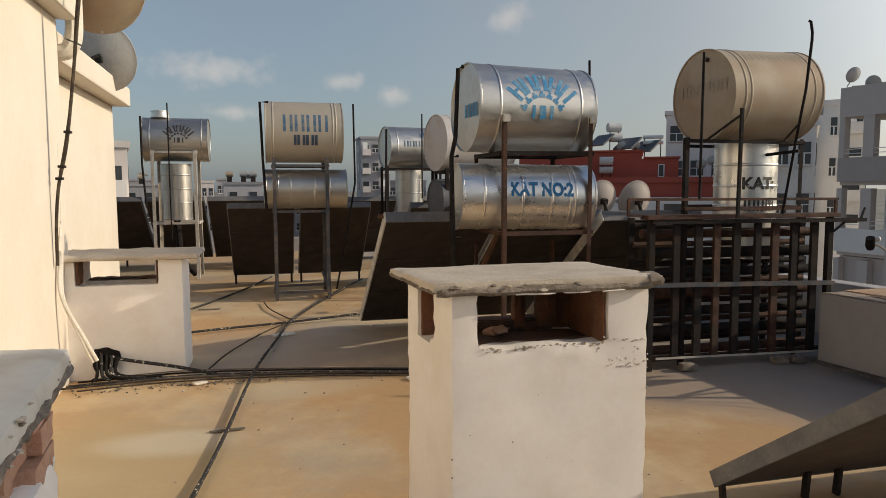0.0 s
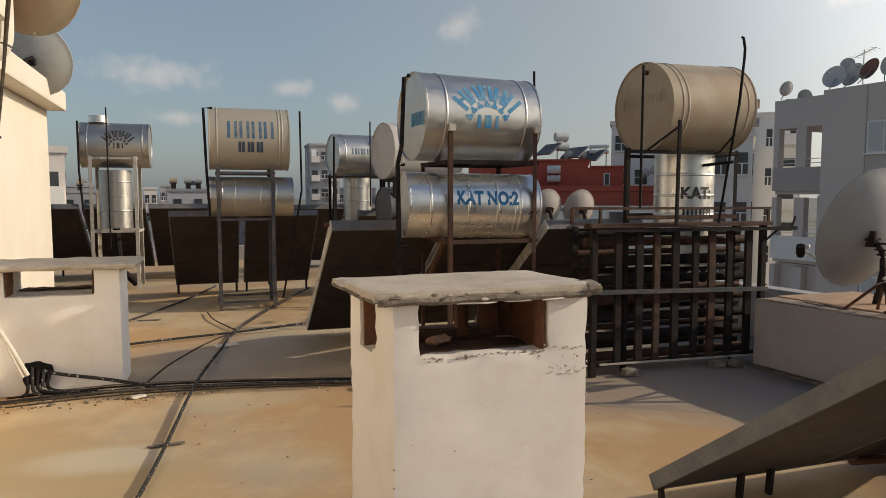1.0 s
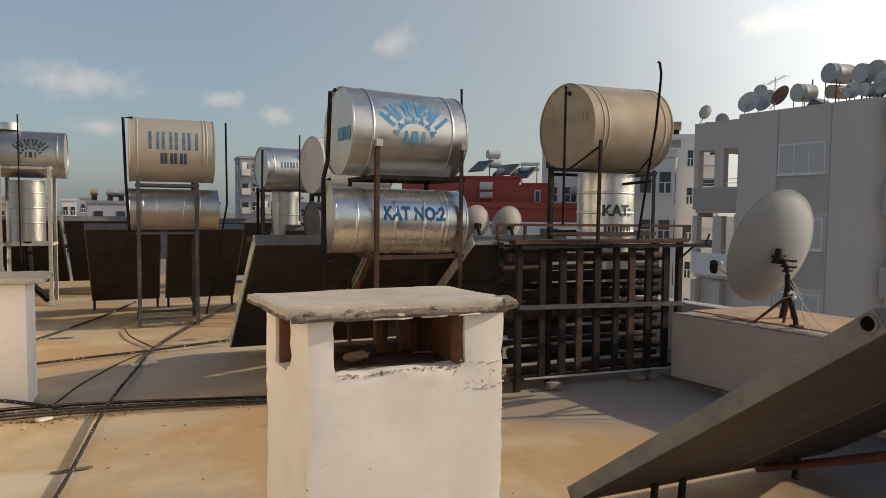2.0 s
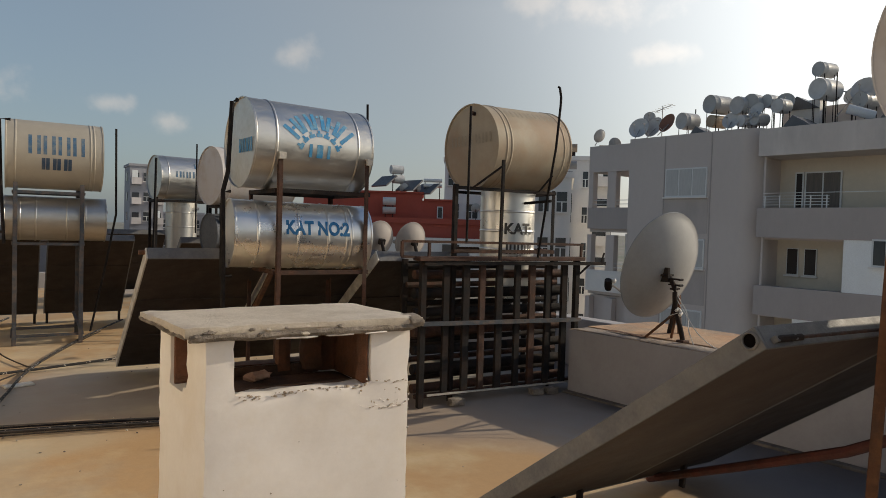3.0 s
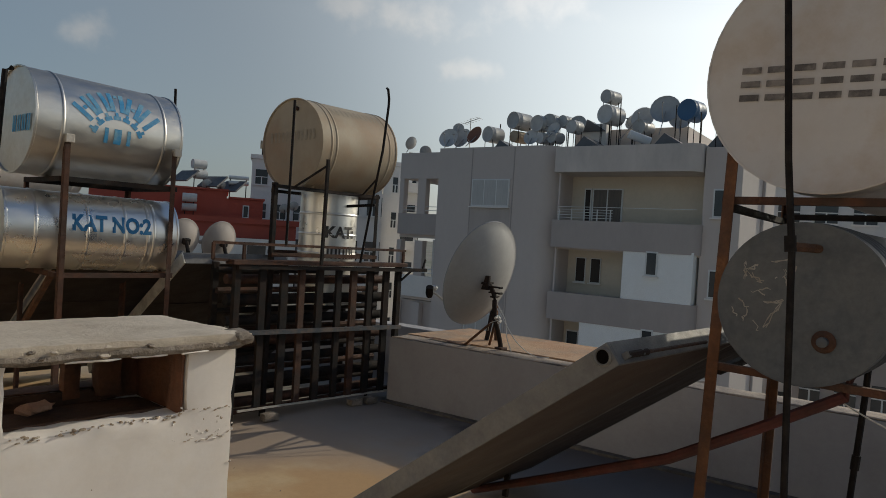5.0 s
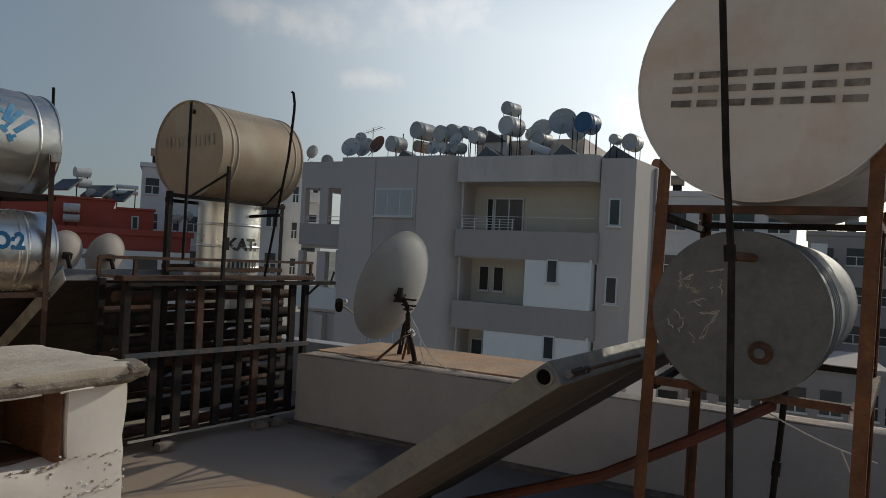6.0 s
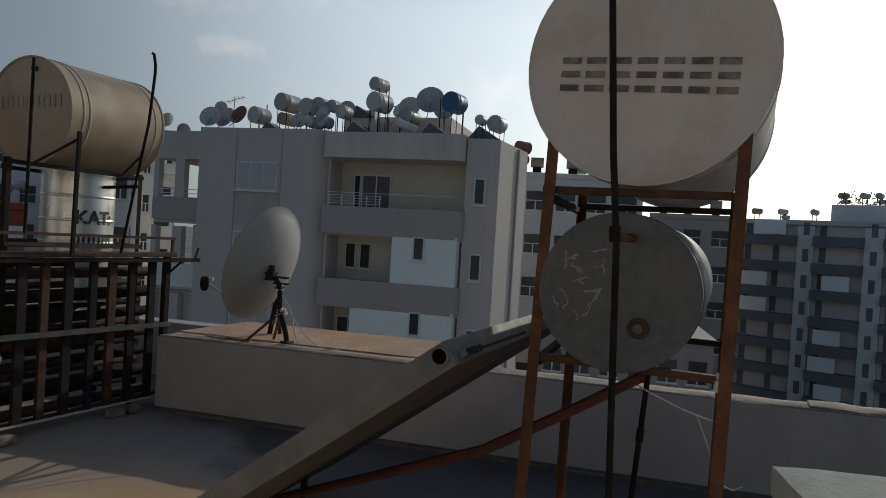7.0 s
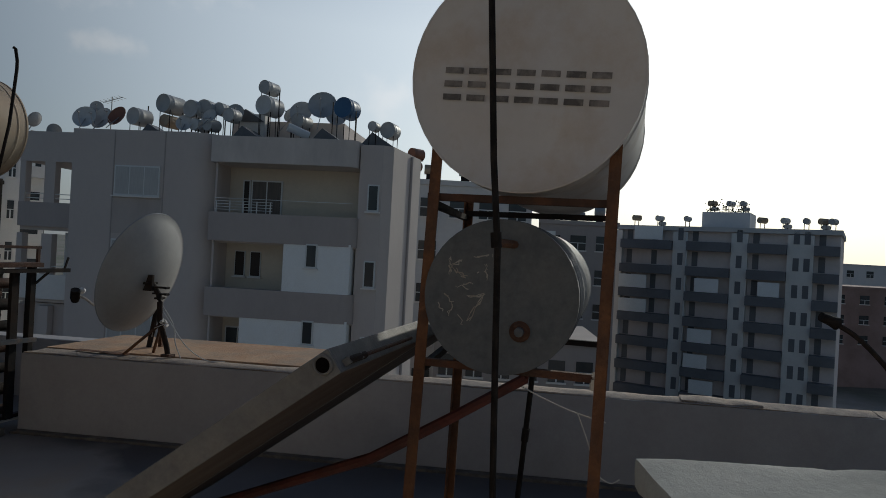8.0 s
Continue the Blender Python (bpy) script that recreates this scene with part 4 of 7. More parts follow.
def chimney_low():
    th = thing("chimney", "chimney with a pale concrete slab close to the path", "chimney", group="roof chimneys")
    th.matrix_world = Matrix.Translation((1.645, 0.385, 0)) @ Matrix.Rotation(radians(13), 4, "Z") @ Matrix.Translation((-1.71, -0.385, 0))
    part("shaft", rough_box(1.33, 1.66, -0.52, 0.32, -0.02, 0.90, 0.07, 0.006, 51.0), PLASTER, th, "white plaster shaft", smooth=True)
    for x0, x1, y0, y1, s in ((1.33, 1.42, 0.22, 0.32, 53.0), (1.57, 1.66, 0.22, 0.32, 54.0), (1.33, 1.42, -0.52, -0.40, 55.0), (1.57, 1.66, -0.52, -0.40, 56.0)):
        part("corner_post", rough_box(x0, x1, y0, y1, 0.901, 1.018, 0.05, 0.005, s), PLASTER, th, smooth=True)
    part("slab", rough_box(1.262, 1.71, -0.62, 0.385, 1.02, 1.080, 0.035, 0.003, 52.0, 0.005), GREYCAP, th, "pale concrete slab", smooth=True)


chimney_low()


# ---- steel lattice standing before the beige heater ----
rack = thing("steel_lattice", "rusty dark steel lattice of uprights and cross slats", "metal rack")
RX0, RX1, RY = 2.90, 4.50, 4.52
for k in range(8):
    x = 3.122 + 0.174 * k + (0.010 if k % 3 == 1 else -0.006)
    part("upright", bar((x, RY, 0.105 - 0.005 * k), (x - 0.004, RY, 1.115), 0.060 if k % 2 else 0.052, 0.03, (0, 1, 0)), DARKRUST if k % 3 == 2 else DARKIRON, rack)
for k in range(7):
    z = 0.115 + 0.152 * k
    part("slat", tube([(RX0, RY + 0.14, z + 0.004), (3.7, RY + 0.14, z), (RX1 - 0.02, RY + 0.14, z - 0.004)], 0.043 if k % 2 else 0.037, 10), DARKIRON if k % 3 else DARKRUST, rack, smooth=True)
    part("slat", tube([(RX0, RY + 0.26, z + 0.062), (RX1 - 0.02, RY + 0.26, z + 0.058)], 0.023, 8), DARKRUST if k % 2 else DARKIRON, rack, smooth=True)
part("mid_rail", bar((RX0 - 0.02, RY - 0.035, 0.660), (RX1 + 0.01, RY - 0.035, 0.622), 0.030, 0.046, (0, 1, 0)), BLUEIRON, rack)
part("bottom_rail", bar((RX0 + 0.06, RY - 0.01, 0.092), (RX1 - 0.05, RY - 0.01, 0.066), 0.014, 0.014, (0, 1, 0)), WHITEIRON, rack)
part("bottom_rail", bar((RX0 - 0.02, RY + 0.05, 0.075), (RX1 + 0.02, RY + 0.05, 0.075), 0.03, 0.04, (0, 1, 0)), DARKRUST, rack)
part("top_plank", box(RX0 - 0.07, RX1 + 0.03, RY - 0.07, RY + 0.04, 1.148, 1.182, 0.005), DARKRUST, rack, "rusty channel on top")
part("top_bar", bar((RX0 - 0.02, RY - 0.05, 1.132), (RX1 + 0.29, RY - 0.05, 1.122), 0.03, 0.024, (0, 1, 0)), DARKIRON, rack)
for p, q in (((RX0 - 0.19, RY, 1.297), (RX1 + 0.04, RY - 0.02, 1.290)), ((RX0 - 0.19, RY, 1.297), (RX0 - 0.19, RY, 1.18)), ((RX1 + 0.02, RY - 0.02, 1.285), (RX1 + 0.02, RY - 0.02, 1.18)), ((RX0 + 0.05, RY, 1.295), (RX0 + 0.05, RY, 1.18)), ((RX0 - 0.19, RY, 1.18), (RX0 - 0.07, RY, 1.175))):
    part("guard_rail", bar(p, q, 0.02, 0.02), DARKRUST, rack)
for x, y in ((RX0, RY), (RX1 - 0.01, RY), (RX0, RY + 0.30), (RX1 - 0.01, RY + 0.30)):
    part("post", bar((x, y, 0.0), (x, y, 1.147), 0.045, 0.045), DARKIRON, rack)
part("hook", bar((RX1 + 0.24, RY - 0.05, 1.13), (RX1 + 0.275, RY - 0.05, 1.22), 0.012), DARKIRON, rack)
part("brace", bar((RX1 + 0.10, RY - 0.05, 1.115), (RX1, RY - 0.03, 1.03), 0.014), DARKIRON, rack)
part("pipe", tube([(RX0 + 0.05, RY + 0.28, 0.5), (RX0 + 0.75, RY + 0.28, 0.52)], 0.035, 8), DARKRUST, rack, smooth=True)
# darker concrete than the slabs: the half-shadow on these blocks is in the colour
for x, y, s in ((3.20, 4.46, 61.0), (4.17, 4.44, 62.0), (4.02, 4.46, 63.0)):
    part("concrete_block", rough_box(x - 0.065, x + 0.065, y - 0.04, y + 0.04, 0, 0.062, 0.03, 0.005, s, 0.006), BROKEN, None, "small concrete block on the screed", category="block", group="concrete blocks", smooth=True)


# ---- satellite dishes ----
def dish(name, label, at, facing, tilt, dia, mat, arm=True, mount=True, detail=28):
    """An offset dish: pressed bowl with rolled rim, back bracket, feed arm and feed horn. at: bowl's middle; facing: degrees from +x."""
    th = thing(name, label, "satellite dish", group="satellite dishes")
    th.matrix_world = pose(*at, 0, -tilt, facing)
    r = dia / 2
    prof = [(-0.16 * dia * (1 - (k / 9) ** 2), r * k / 9 * 1.0) for k in range(10)]
    prof += [(0.006, r + 0.004), (0.0, r + 0.012), (-0.010, r + 0.010), (-0.012, r - 0.004)]
    prof += [(-0.16 * dia * (1 - (k / 9) ** 2) - 0.008, r * k / 9 - 0.0) for k in range(8, -1, -1)]
    bowl = lathe(prof, detail)
    bmesh.ops.scale(bowl, vec=(1, 0.95, 1.05), verts=bowl.verts[:])
    part("bowl", bowl, mat, th, smooth=True)
    if mount:
        part("bracket", box(-0.16 * dia - 0.06, -0.16 * dia - 0.012, -0.035, 0.035, -0.03, 0.03, 0.006), DARKIRON, th)
    if arm:
        part("feed_arm", tube([(-0.03, 0, -r * 1.02), (0.35 * dia, 0, -r * 0.95), (0.62 * dia, 0, -r * 0.45)], 0.011 * max(1, dia), 7, 4), DISH_DARK if dia < 0.5 else WHITEIRON, th, smooth=True)
        lnb = lathe([(-0.10, 0.0), (-0.10, 0.022), (-0.02, 0.024), (0.0, 0.034), (0.04, 0.034), (0.045, 0.0)], 12)
        bmesh.ops.transform(lnb, matrix=Matrix.Translation((0.62 * dia, 0, -r * 0.42)) @ Matrix.Rotation(radians(180), 4, "Z") @ Matrix.Rotation(radians(-25), 4, "Y"), verts=lnb.verts[:])
        part("feed_horn", lnb, DISH, th, "pale feed horn", smooth=True)
    return th


big = dish("satellite_dish", "large grey dish on a tripod on the parapet block", (4.675, 3.745, 1.150), 88, 17, 0.845, DISH, mount=False, arm=False, detail=44)
tri = thing("dish_tripod", "rusty welded tripod that carries the large dish", "tripod")
part("mast", tube([(4.64, 3.46, 0.572), (4.63, 3.475, 0.66), (4.60, 3.51, 0.82), (4.582, 3.505, 0.90), (4.592, 3.523, 0.995), (4.624, 3.608, 1.080)], 0.019, 10, 5), DARKIRON, tri, smooth=True)
part("strut", tube([(4.605, 3.50, 0.81), (4.555, 3.76, 0.572)], 0.011, 7), RUST, tri, smooth=True)
part("strut", tube([(4.605, 3.50, 0.81), (4.74, 3.655, 0.572)], 0.011, 7), RUST, tri, smooth=True)
part("base_plate", rough_box(4.60, 4.68, 3.425, 3.50, 0.566, 0.592, 0.03, 0.003, 3.0, 0.006), DARKRUST, tri, smooth=True)
for x0, x1, y0, y1, z0, z1 in ((4.555, 4.67, 3.595, 3.70, 1.075, 1.092), (4.575, 4.60, 3.575, 3.70, 1.03, 1.145), (4.585, 4.605, 3.47, 3.60, 1.052, 1.066), (4.585, 4.605, 3.47, 3.58, 1.008, 1.020), (4.57, 4.66, 3.52, 3.55, 0.975, 0.989)):
    part("clamp", box(x0, x1, y0, y1, z0, z1, 0.004), DARKIRON, tri)
for y, z in ((3.465, 1.059), (3.465, 1.014), (3.51, 0.982)):
    part("bolt", tube([(4.575, y, z), (4.615, y, z)], 0.010, 6), DARKIRON, tri)
part("feed_arm", tube([(4.603, 4.215, 0.957), (4.635, 4.172, 0.931), (4.66, 4.118, 0.885)], 0.009, 8), WHITEIRON, tri, "white feed arm tip", smooth=True)
part("feed_horn", lathe([(-0.05, 0.0), (-0.05, 0.030), (0.02, 0.034), (0.05, 0.026), (0.055, 0.0)], 14), BLACK, tri, "black feed horn", smooth=True).matrix_local = pose(4.59, 4.225, 0.955, 0, 60, 40)
part("feed_cap", lathe([(-0.026, 0.0), (-0.020, 0.017), (0.0, 0.026), (0.020, 0.017), (0.026, 0.0)], 14), FRAMEWHITE, tri, "white plastic feed cap", smooth=True).matrix_local = pose(4.625, 4.20, 0.990)
part("cable", tube([(4.60, 3.50, 0.90), (4.585, 3.40, 0.80), (4.59, 3.28, 0.66), (4.62, 3.14, 0.574), (4.66, 3.02, 0.572)], 0.004, 5, 6), ROPE, tri)
part("cable", tube([(4.61, 3.52, 0.95), (4.625, 3.42, 0.80), (4.60, 3.38, 0.68), (4.60, 3.33, 0.574)], 0.004, 5, 6), ROPE, tri)
part("cable", tube([(4.60, 3.48, 0.80), (4.575, 3.52, 0.78), (4.60, 3.56, 0.76), (4.64, 3.60, 0.70)], 0.003, 5, 6), ROPE, tri)
part("prop", bar((5.02, 3.80, 0.566), (5.03, 3.84, 0.973), 0.03, 0.02), RUST, tri, "rusty upright stick")
part("rag", tube([(4.585, 3.49, 0.815), (4.615, 3.50, 0.83), (4.62, 3.47, 0.80), (4.59, 3.46, 0.785)], 0.013, 6, 4), ROPE, tri)
part("iron_strip", rough_box(4.53, 4.60, 3.72, 4.16, 0.568, 0.575, 0.06, 0.003, 15.0, 0.003), RUST, None, "flat strip of rusty iron on the block", category="scrap", smooth=True)


def dish_mast(th, points, r=0.02):
    """A bent pipe from the dish's back to its support, given in the place's own coordinates."""
    back = th.matrix_world.inverted()
    part("mast", tube([back @ Vector(p) for p in points], r, 8), DARKIRON, th, smooth=True)


for at, f, ti, d, mt in (((3.61, 6.75, 1.26), 93, 16, 0.38, SMALLDISH), ((4.02, 6.75, 1.25), 93, 16, 0.39, SMALLDISH)):
    one = dish("satellite_dish", "small pale beige dish on a short mast", at, f, ti, d, mt)
    dish_mast(one, [(at[0], at[1] - 0.09, at[2]), (at[0], at[1] - 0.15, at[2] - 0.12), (at[0], at[1] - 0.15, -0.01)])
one = dish("satellite_dish", "beige dish standing close behind the large grey one", (4.97, 3.89, 1.11), 82, 15, 0.47, BEIGE, arm=False)
dish_mast(one, [(4.99, 3.78, 1.12), (4.985, 3.79, 1.05), (4.96, 3.86, 0.56)])
one = dish("satellite_dish", "weathered dark grey dish on the eaves", (-1.48, 7.8, 2.745), 84, 24, 0.68, DISH_DARK)
dish_mast(one, [(-1.48, 7.67, 2.73), (-1.54, 7.64, 2.70), (-1.56, 7.64, 2.55)])
one = dish("satellite_dish", "large beige dish high on the stair house", (-1.10, 5.75, 2.985), 80, 24, 0.80, BEIGE)
dish_mast(one, [(-1.10, 5.61, 2.96), (-1.2, 5.56, 2.90), (-1.45, 5.56, 2.84), (-1.45, 5.60, 2.55)])
arm_dish = thing("satellite_dish", "dark dish on a pole with a long curved feed arm", "satellite dish", group="satellite dishes")
part("feed_arm", tube([(3.0, -0.317, 1.247), (3.0, -0.392, 1.199), (3.0, -0.479, 1.11), (3.0, -0.60, 0.96), (3.02, -0.86, 0.85)], 0.009, 7, 5), DARKIRON, arm_dish, smooth=True)
part("feed_horn", lathe([(-0.035, 0.0), (-0.035, 0.016), (0.005, 0.018), (0.03, 0.023), (0.033, 0.0)], 14), BLACK, arm_dish, "black feed horn", smooth=True).matrix_local = pose(3.0, -0.30, 1.255, 0, 20, -70)
bowl = lathe([(-0.11 * (1 - (k / 9) ** 2), 0.34 * k / 9) for k in range(10)] + [(0.0, 0.352), (-0.012, 0.35)] + [(-0.11 * (1 - (k / 9) ** 2) - 0.008, 0.34 * k / 9) for k in range(8, -1, -1)], 36)
part("bowl", bowl, DISH_DARK, arm_dish, smooth=True).matrix_local = pose(3.02, -1.05, 1.17, 0, -20, 95)
part("mast", tube([(3.03, -1.20, 1.12), (3.03, -1.26, 1.0), (3.03, -1.26, 0.0)], 0.022, 8), DARKIRON, arm_dish, smooth=True)


# ---- pipes and cables on the roof ----
def hose(name, points, r, mat, label, n=8, wob=0.0, cat="pipe"):
    part(name, tube(points, r, 8, n, wob), mat, None, label, smooth=True, category=cat)


hose("hose", [(-0.30, 2.55, 0.02), (-0.21, 3.09, 0.02), (-0.115, 3.91, 0.02), (0.01, 5.16, 0.03), (0.17, 6.2, 0.02), (0.366, 7.22, 0.02), (0.85, 8.7, 0.02), (1.45, 10.1, 0.03)], 0.0115, FOIL, "black insulated hose, torn, lying on the screed", 10, 0.25)
hose("hose", [(-0.33, 5.35, 0.02), (-0.2, 5.9, 0.02), (0.06, 6.6, 0.02), (0.33, 7.15, 0.02), (0.7, 8.2, 0.02), (1.1, 9.2, 0.02)], 0.007, DUSTY, "thin black hose on the screed")
hose("hose", [(-0.75, 6.70, 0.03), (-0.3, 6.85, 0.03), (0.33, 7.02, 0.03), (1.05, 7.14, 0.06)], 0.012, FOIL, "thick black hose on the screed")
hose("hose", [(-1.2, 7.3, 0.02), (-0.72, 8.2, 0.02), (-0.2, 9.6, 0.02), (0.14, 10.8, 0.02)], 0.013, FOIL, "torn insulated hose on the screed")
hose("hose", [(0.05, 8.4, 0.02), (0.12, 7.9, 0.02), (0.30, 7.3, 0.02), (0.36, 7.2, 0.02)], 0.007, DUSTY, "thin black hose on the screed")
for k, (dy, r, mt) in enumerate(((0.0, 0.007, DUSTY), (0.06, 0.008, FOIL), (0.15, 0.007, BLACK), (-0.08, 0.005, DUSTY), (0.21, 0.005, FELT), (0.035, 0.005, FELT))):
    hose("pipe", [(-1.30 + 0.05 * k, 5.06 + dy, 0.02), (-0.5, 5.12 + dy, 0.025), (0.3, 5.05 + dy * 0.8, 0.02), (1.09, 4.87 + dy * 0.7, 0.02), (1.75, 4.70 + dy * 0.6, 0.02)], r, mt, "dark pipe in a bundle across the roof")
hose("hose", [(-1.02, 5.32, 0.17), (-0.85, 5.27, 0.14), (-0.55, 5.22, 0.09), (-0.26, 5.16, 0.03)], 0.013, FOIL, "torn insulated hose from the chimney foot")
hose("drain_pipe", [(-1.244, 5.147, 0.961), (-1.224, 5.069, 0.639), (-1.104, 5.069, 0.357), (-1.033, 5.069, 0.201)], 0.013, PVC, "white plastic pipe bent down the wall")
hose("drain_pipe", [(-1.249, 5.137, 0.932), (-1.239, 5.069, 0.678), (-1.132, 5.069, 0.376), (-1.059, 5.069, 0.191)], 0.013, PVC, "white plastic pipe bent down the wall")
hose("wall_cable", [(-0.971, 5.069, 3.057), (-1.034, 5.069, 2.638), (-1.091, 5.069, 2.160), (-1.154, 5.069, 1.692), (-1.216, 5.069, 1.410), (-1.243, 5.069, 1.146), (-1.249, 5.069, 0.873)], 0.011, DUSTY, "black cable bundle down the wall")
hose("wall_cable", [(-1.000, 5.089, 3.057), (-1.059, 5.089, 2.570), (-1.107, 5.089, 2.082), (-1.166, 5.089, 1.712), (-1.210, 5.089, 1.497)], 0.007, DUSTY, "black cable down the wall")
hose("wall_cable", [(-1.283, 5.323, 1.741), (-1.278, 5.303, 1.205), (-1.263, 5.167, 0.961)], 0.009, PVC, "white cable down the wall")
hose("vent_pipe", [(-1.20, 5.60, 3.2), (-1.20, 5.60, 2.75), (-1.205, 5.60, 2.52), (-1.23, 5.60, 2.43), (-1.27, 5.60, 2.39), (-1.36, 5.60, 2.38), (-1.5, 5.60, 2.375)], 0.062, PVC, "white plastic stack at the eaves")
for x, z in ((-1.143, 1.76), (-1.190, 1.53), (-1.208, 1.45)):
    part("cable_clip", box(x - 0.022, x + 0.022, 5.045, 5.092, z, z + 0.018, 0.004), DARKIRON, None, "small iron clip round the wall cable", category="clip", group="cable clips")


def grit(name, label, seed, count, spread, size, mat):
    """Loose crumbs lying on the screed, too many to count."""
    random.seed(seed)
    bm = bmesh.new()
    for _ in range(count):
        x, y = spread()
        s = random.uniform(*size)
        got = bmesh.ops.create_icosphere(bm, subdivisions=1, radius=s)["verts"]
        m = Matrix.Translation((x, y, s * 0.25)) @ Matrix.Rotation(random.uniform(0, 6.28), 4, "Z") @ Matrix.Diagonal((random.uniform(0.7, 1.6), 1, random.uniform(0.4, 0.8), 1))
        bmesh.ops.transform(bm, matrix=m, verts=got)
    part(name, bm, mat, None, label, kind="stuff")


grit("grit", "dark crumbs scattered on the screed", 3, 90, lambda: (random.uniform(-0.6, 3.0), random.uniform(2.2, 8.5)), (0.003, 0.008), BROKEN)
grit("rubble", "earth and mortar crumbs along the pipe bundle", 4, 170, lambda: (random.uniform(-1.32, -0.3) + abs(random.gauss(0, 0.3)), random.gauss(5.06, 0.07)), (0.003, 0.009), FELT)
grit("rubble", "pale mortar crumbs along the pipe bundle", 6, 60, lambda: (random.uniform(-1.3, 1.6), random.gauss(5.04, 0.10)), (0.003, 0.010), CAP)
for x, y, w, d, a, mt, lab in ((-0.114, 3.994, 0.10, 0.018, 4, FELT, "dark strip of felt under the hose"), (0.25, 6.52, 0.11, 0.05, 20, PVC, "white rag lying on the screed"), (1.16, 4.76, 0.07, 0.04, 10, PVC, "pale stone beside the pipes"), (-0.36, 5.02, 0.05, 0.03, 30, PVC, "white scrap beside the pipes"), (-0.558, 8.168, 0.12, 0.03, 0, FELT, "dark strip of felt under the hose")):
    o = part("scrap", rough_box(-w, w, -d, d, 0, 0.008 if mt is FELT else 0.022, 0.03, 0.003, x * 9, 0.004), mt, None, lab, category="scrap", group="roof scraps", smooth=True)
    o.matrix_world = pose(x, y, 0, 0, 0, a)


# ---- solar water heaters ----
def add_tank(parent, name, centre, length, r, mat, label, bands=(0.12, 0.88), upright=False, turn=0.0, end_mat=None, rim=0.012):
    """A sheet-metal drum lying along x (or standing): shell with rolled seams, recessed end discs, pressed hoops."""
    m = pose(*centre, 0, -90 if upright else 0, turn)
    prof = [(-length / 2, r - 0.004), (-length / 2, r + rim * 0.4), (-length / 2 + 0.012, r + rim * 0.4), (-length / 2 + 0.016, r)]
    n = 14
    prof += [(-length / 2 + 0.016 + (length - 0.032) * k / n, r) for k in range(1, n)]
    prof += [(length / 2 - 0.016, r), (length / 2 - 0.012, r + rim * 0.4), (length / 2, r + rim * 0.4), (length / 2, r - 0.004)]
    shell = part(name, lathe(prof), mat, parent, label, smooth=True)
    shell.matrix_local = m
    for s in (-1, 1):
        e = length / 2
        d = part("end_disc", lathe([(s * (e - 0.001), r - 0.003), (s * (e - rim), r - 0.008), (s * (e - 0.010), r * 0.6), (s * (e - 0.006), 0)]), end_mat or mat, shell, smooth=True)
    for b in bands:
        x = -length / 2 + length * b
        part("hoop", lathe([(x - 0.012, r - 0.001), (x - 0.007, r + 0.003), (x, r + 0.0042), (x + 0.007, r + 0.003), (x + 0.012, r - 0.001)]), mat, shell, smooth=True)
    return shell


def add_collector(parent, x0, x1, top, low, thick=0.09, cross=2, rim=RIM, back=BACKING):
    """A flat-plate collector that slopes down to +y: rim rails, back sheet, glazing, cross ribs. top, low: (y, z) of its underside."""
    length = math.hypot(low[0] - top[0], top[1] - low[1])
    tilt = math.degrees(math.atan2(low[1] - top[1], low[0] - top[0]))
    w = x1 - x0
    holder = part("collector", box(0.012, w - 0.012, 0.012, length - 0.012, 0.002, 0.03), back, parent, "dark brown back sheet of a sloping collector")
    holder.matrix_local = pose(x0, top[0], top[1], tilt, 0, 0)
    part("rim", box(0, 0.012, 0, length, 0, thick, 0.003), rim, holder)
    part("rim", box(w - 0.012, w, 0, length, 0, thick, 0.003), rim, holder)
    # end rims always take the tone with shade in its colour
    part("rim", box(0.013, w - 0.013, 0, 0.012, 0, thick, 0.003), SHADERIM, holder)
    part("rim", box(0.013, w - 0.013, length - 0.012, length, 0, thick, 0.003), SHADERIM, holder)
    part("glazing", box(0.014, w - 0.014, 0.014, length - 0.014, thick - 0.012, thick - 0.006), GLASSPANEL, holder)
    for k in range(cross):
        y = length * (k + 1) / (cross + 1)
        part("rib", box(0.014, w - 0.014, y - 0.015, y + 0.015, -0.006, 0.0015), BACKING, holder)
    return holder


def add_pole(parent, points, r=0.012, mat=None, name="vent_pipe"):
    return part(name, tube(points, r, 8), mat or BLACK, parent, smooth=True)


def add_legs(parent, xs, ys, heights, mat, w=0.04):
    for i, x in enumerate(xs):
        for j, y in enumerate(ys):
            bm = bmesh.new()
            add_angle_iron(bm, (x, y, 0), (x, y, heights[j]), w, 0.006, 1 if i == 0 else -1, 1 if j == 0 else -1)
            part("leg", bm, mat, parent)


def add_ring(parent, xs, ys, z, mat, w=0.035):
    """Four rails round a stand at one height."""
    for y in ys:
        part("rail", bar((xs[0], y, z), (xs[1], y, z), w, w), mat, parent)
    for x in xs:
        part("rail", bar((x, ys[0] + w / 2, z), (x, ys[1] - w / 2, z), w, w), mat, parent)


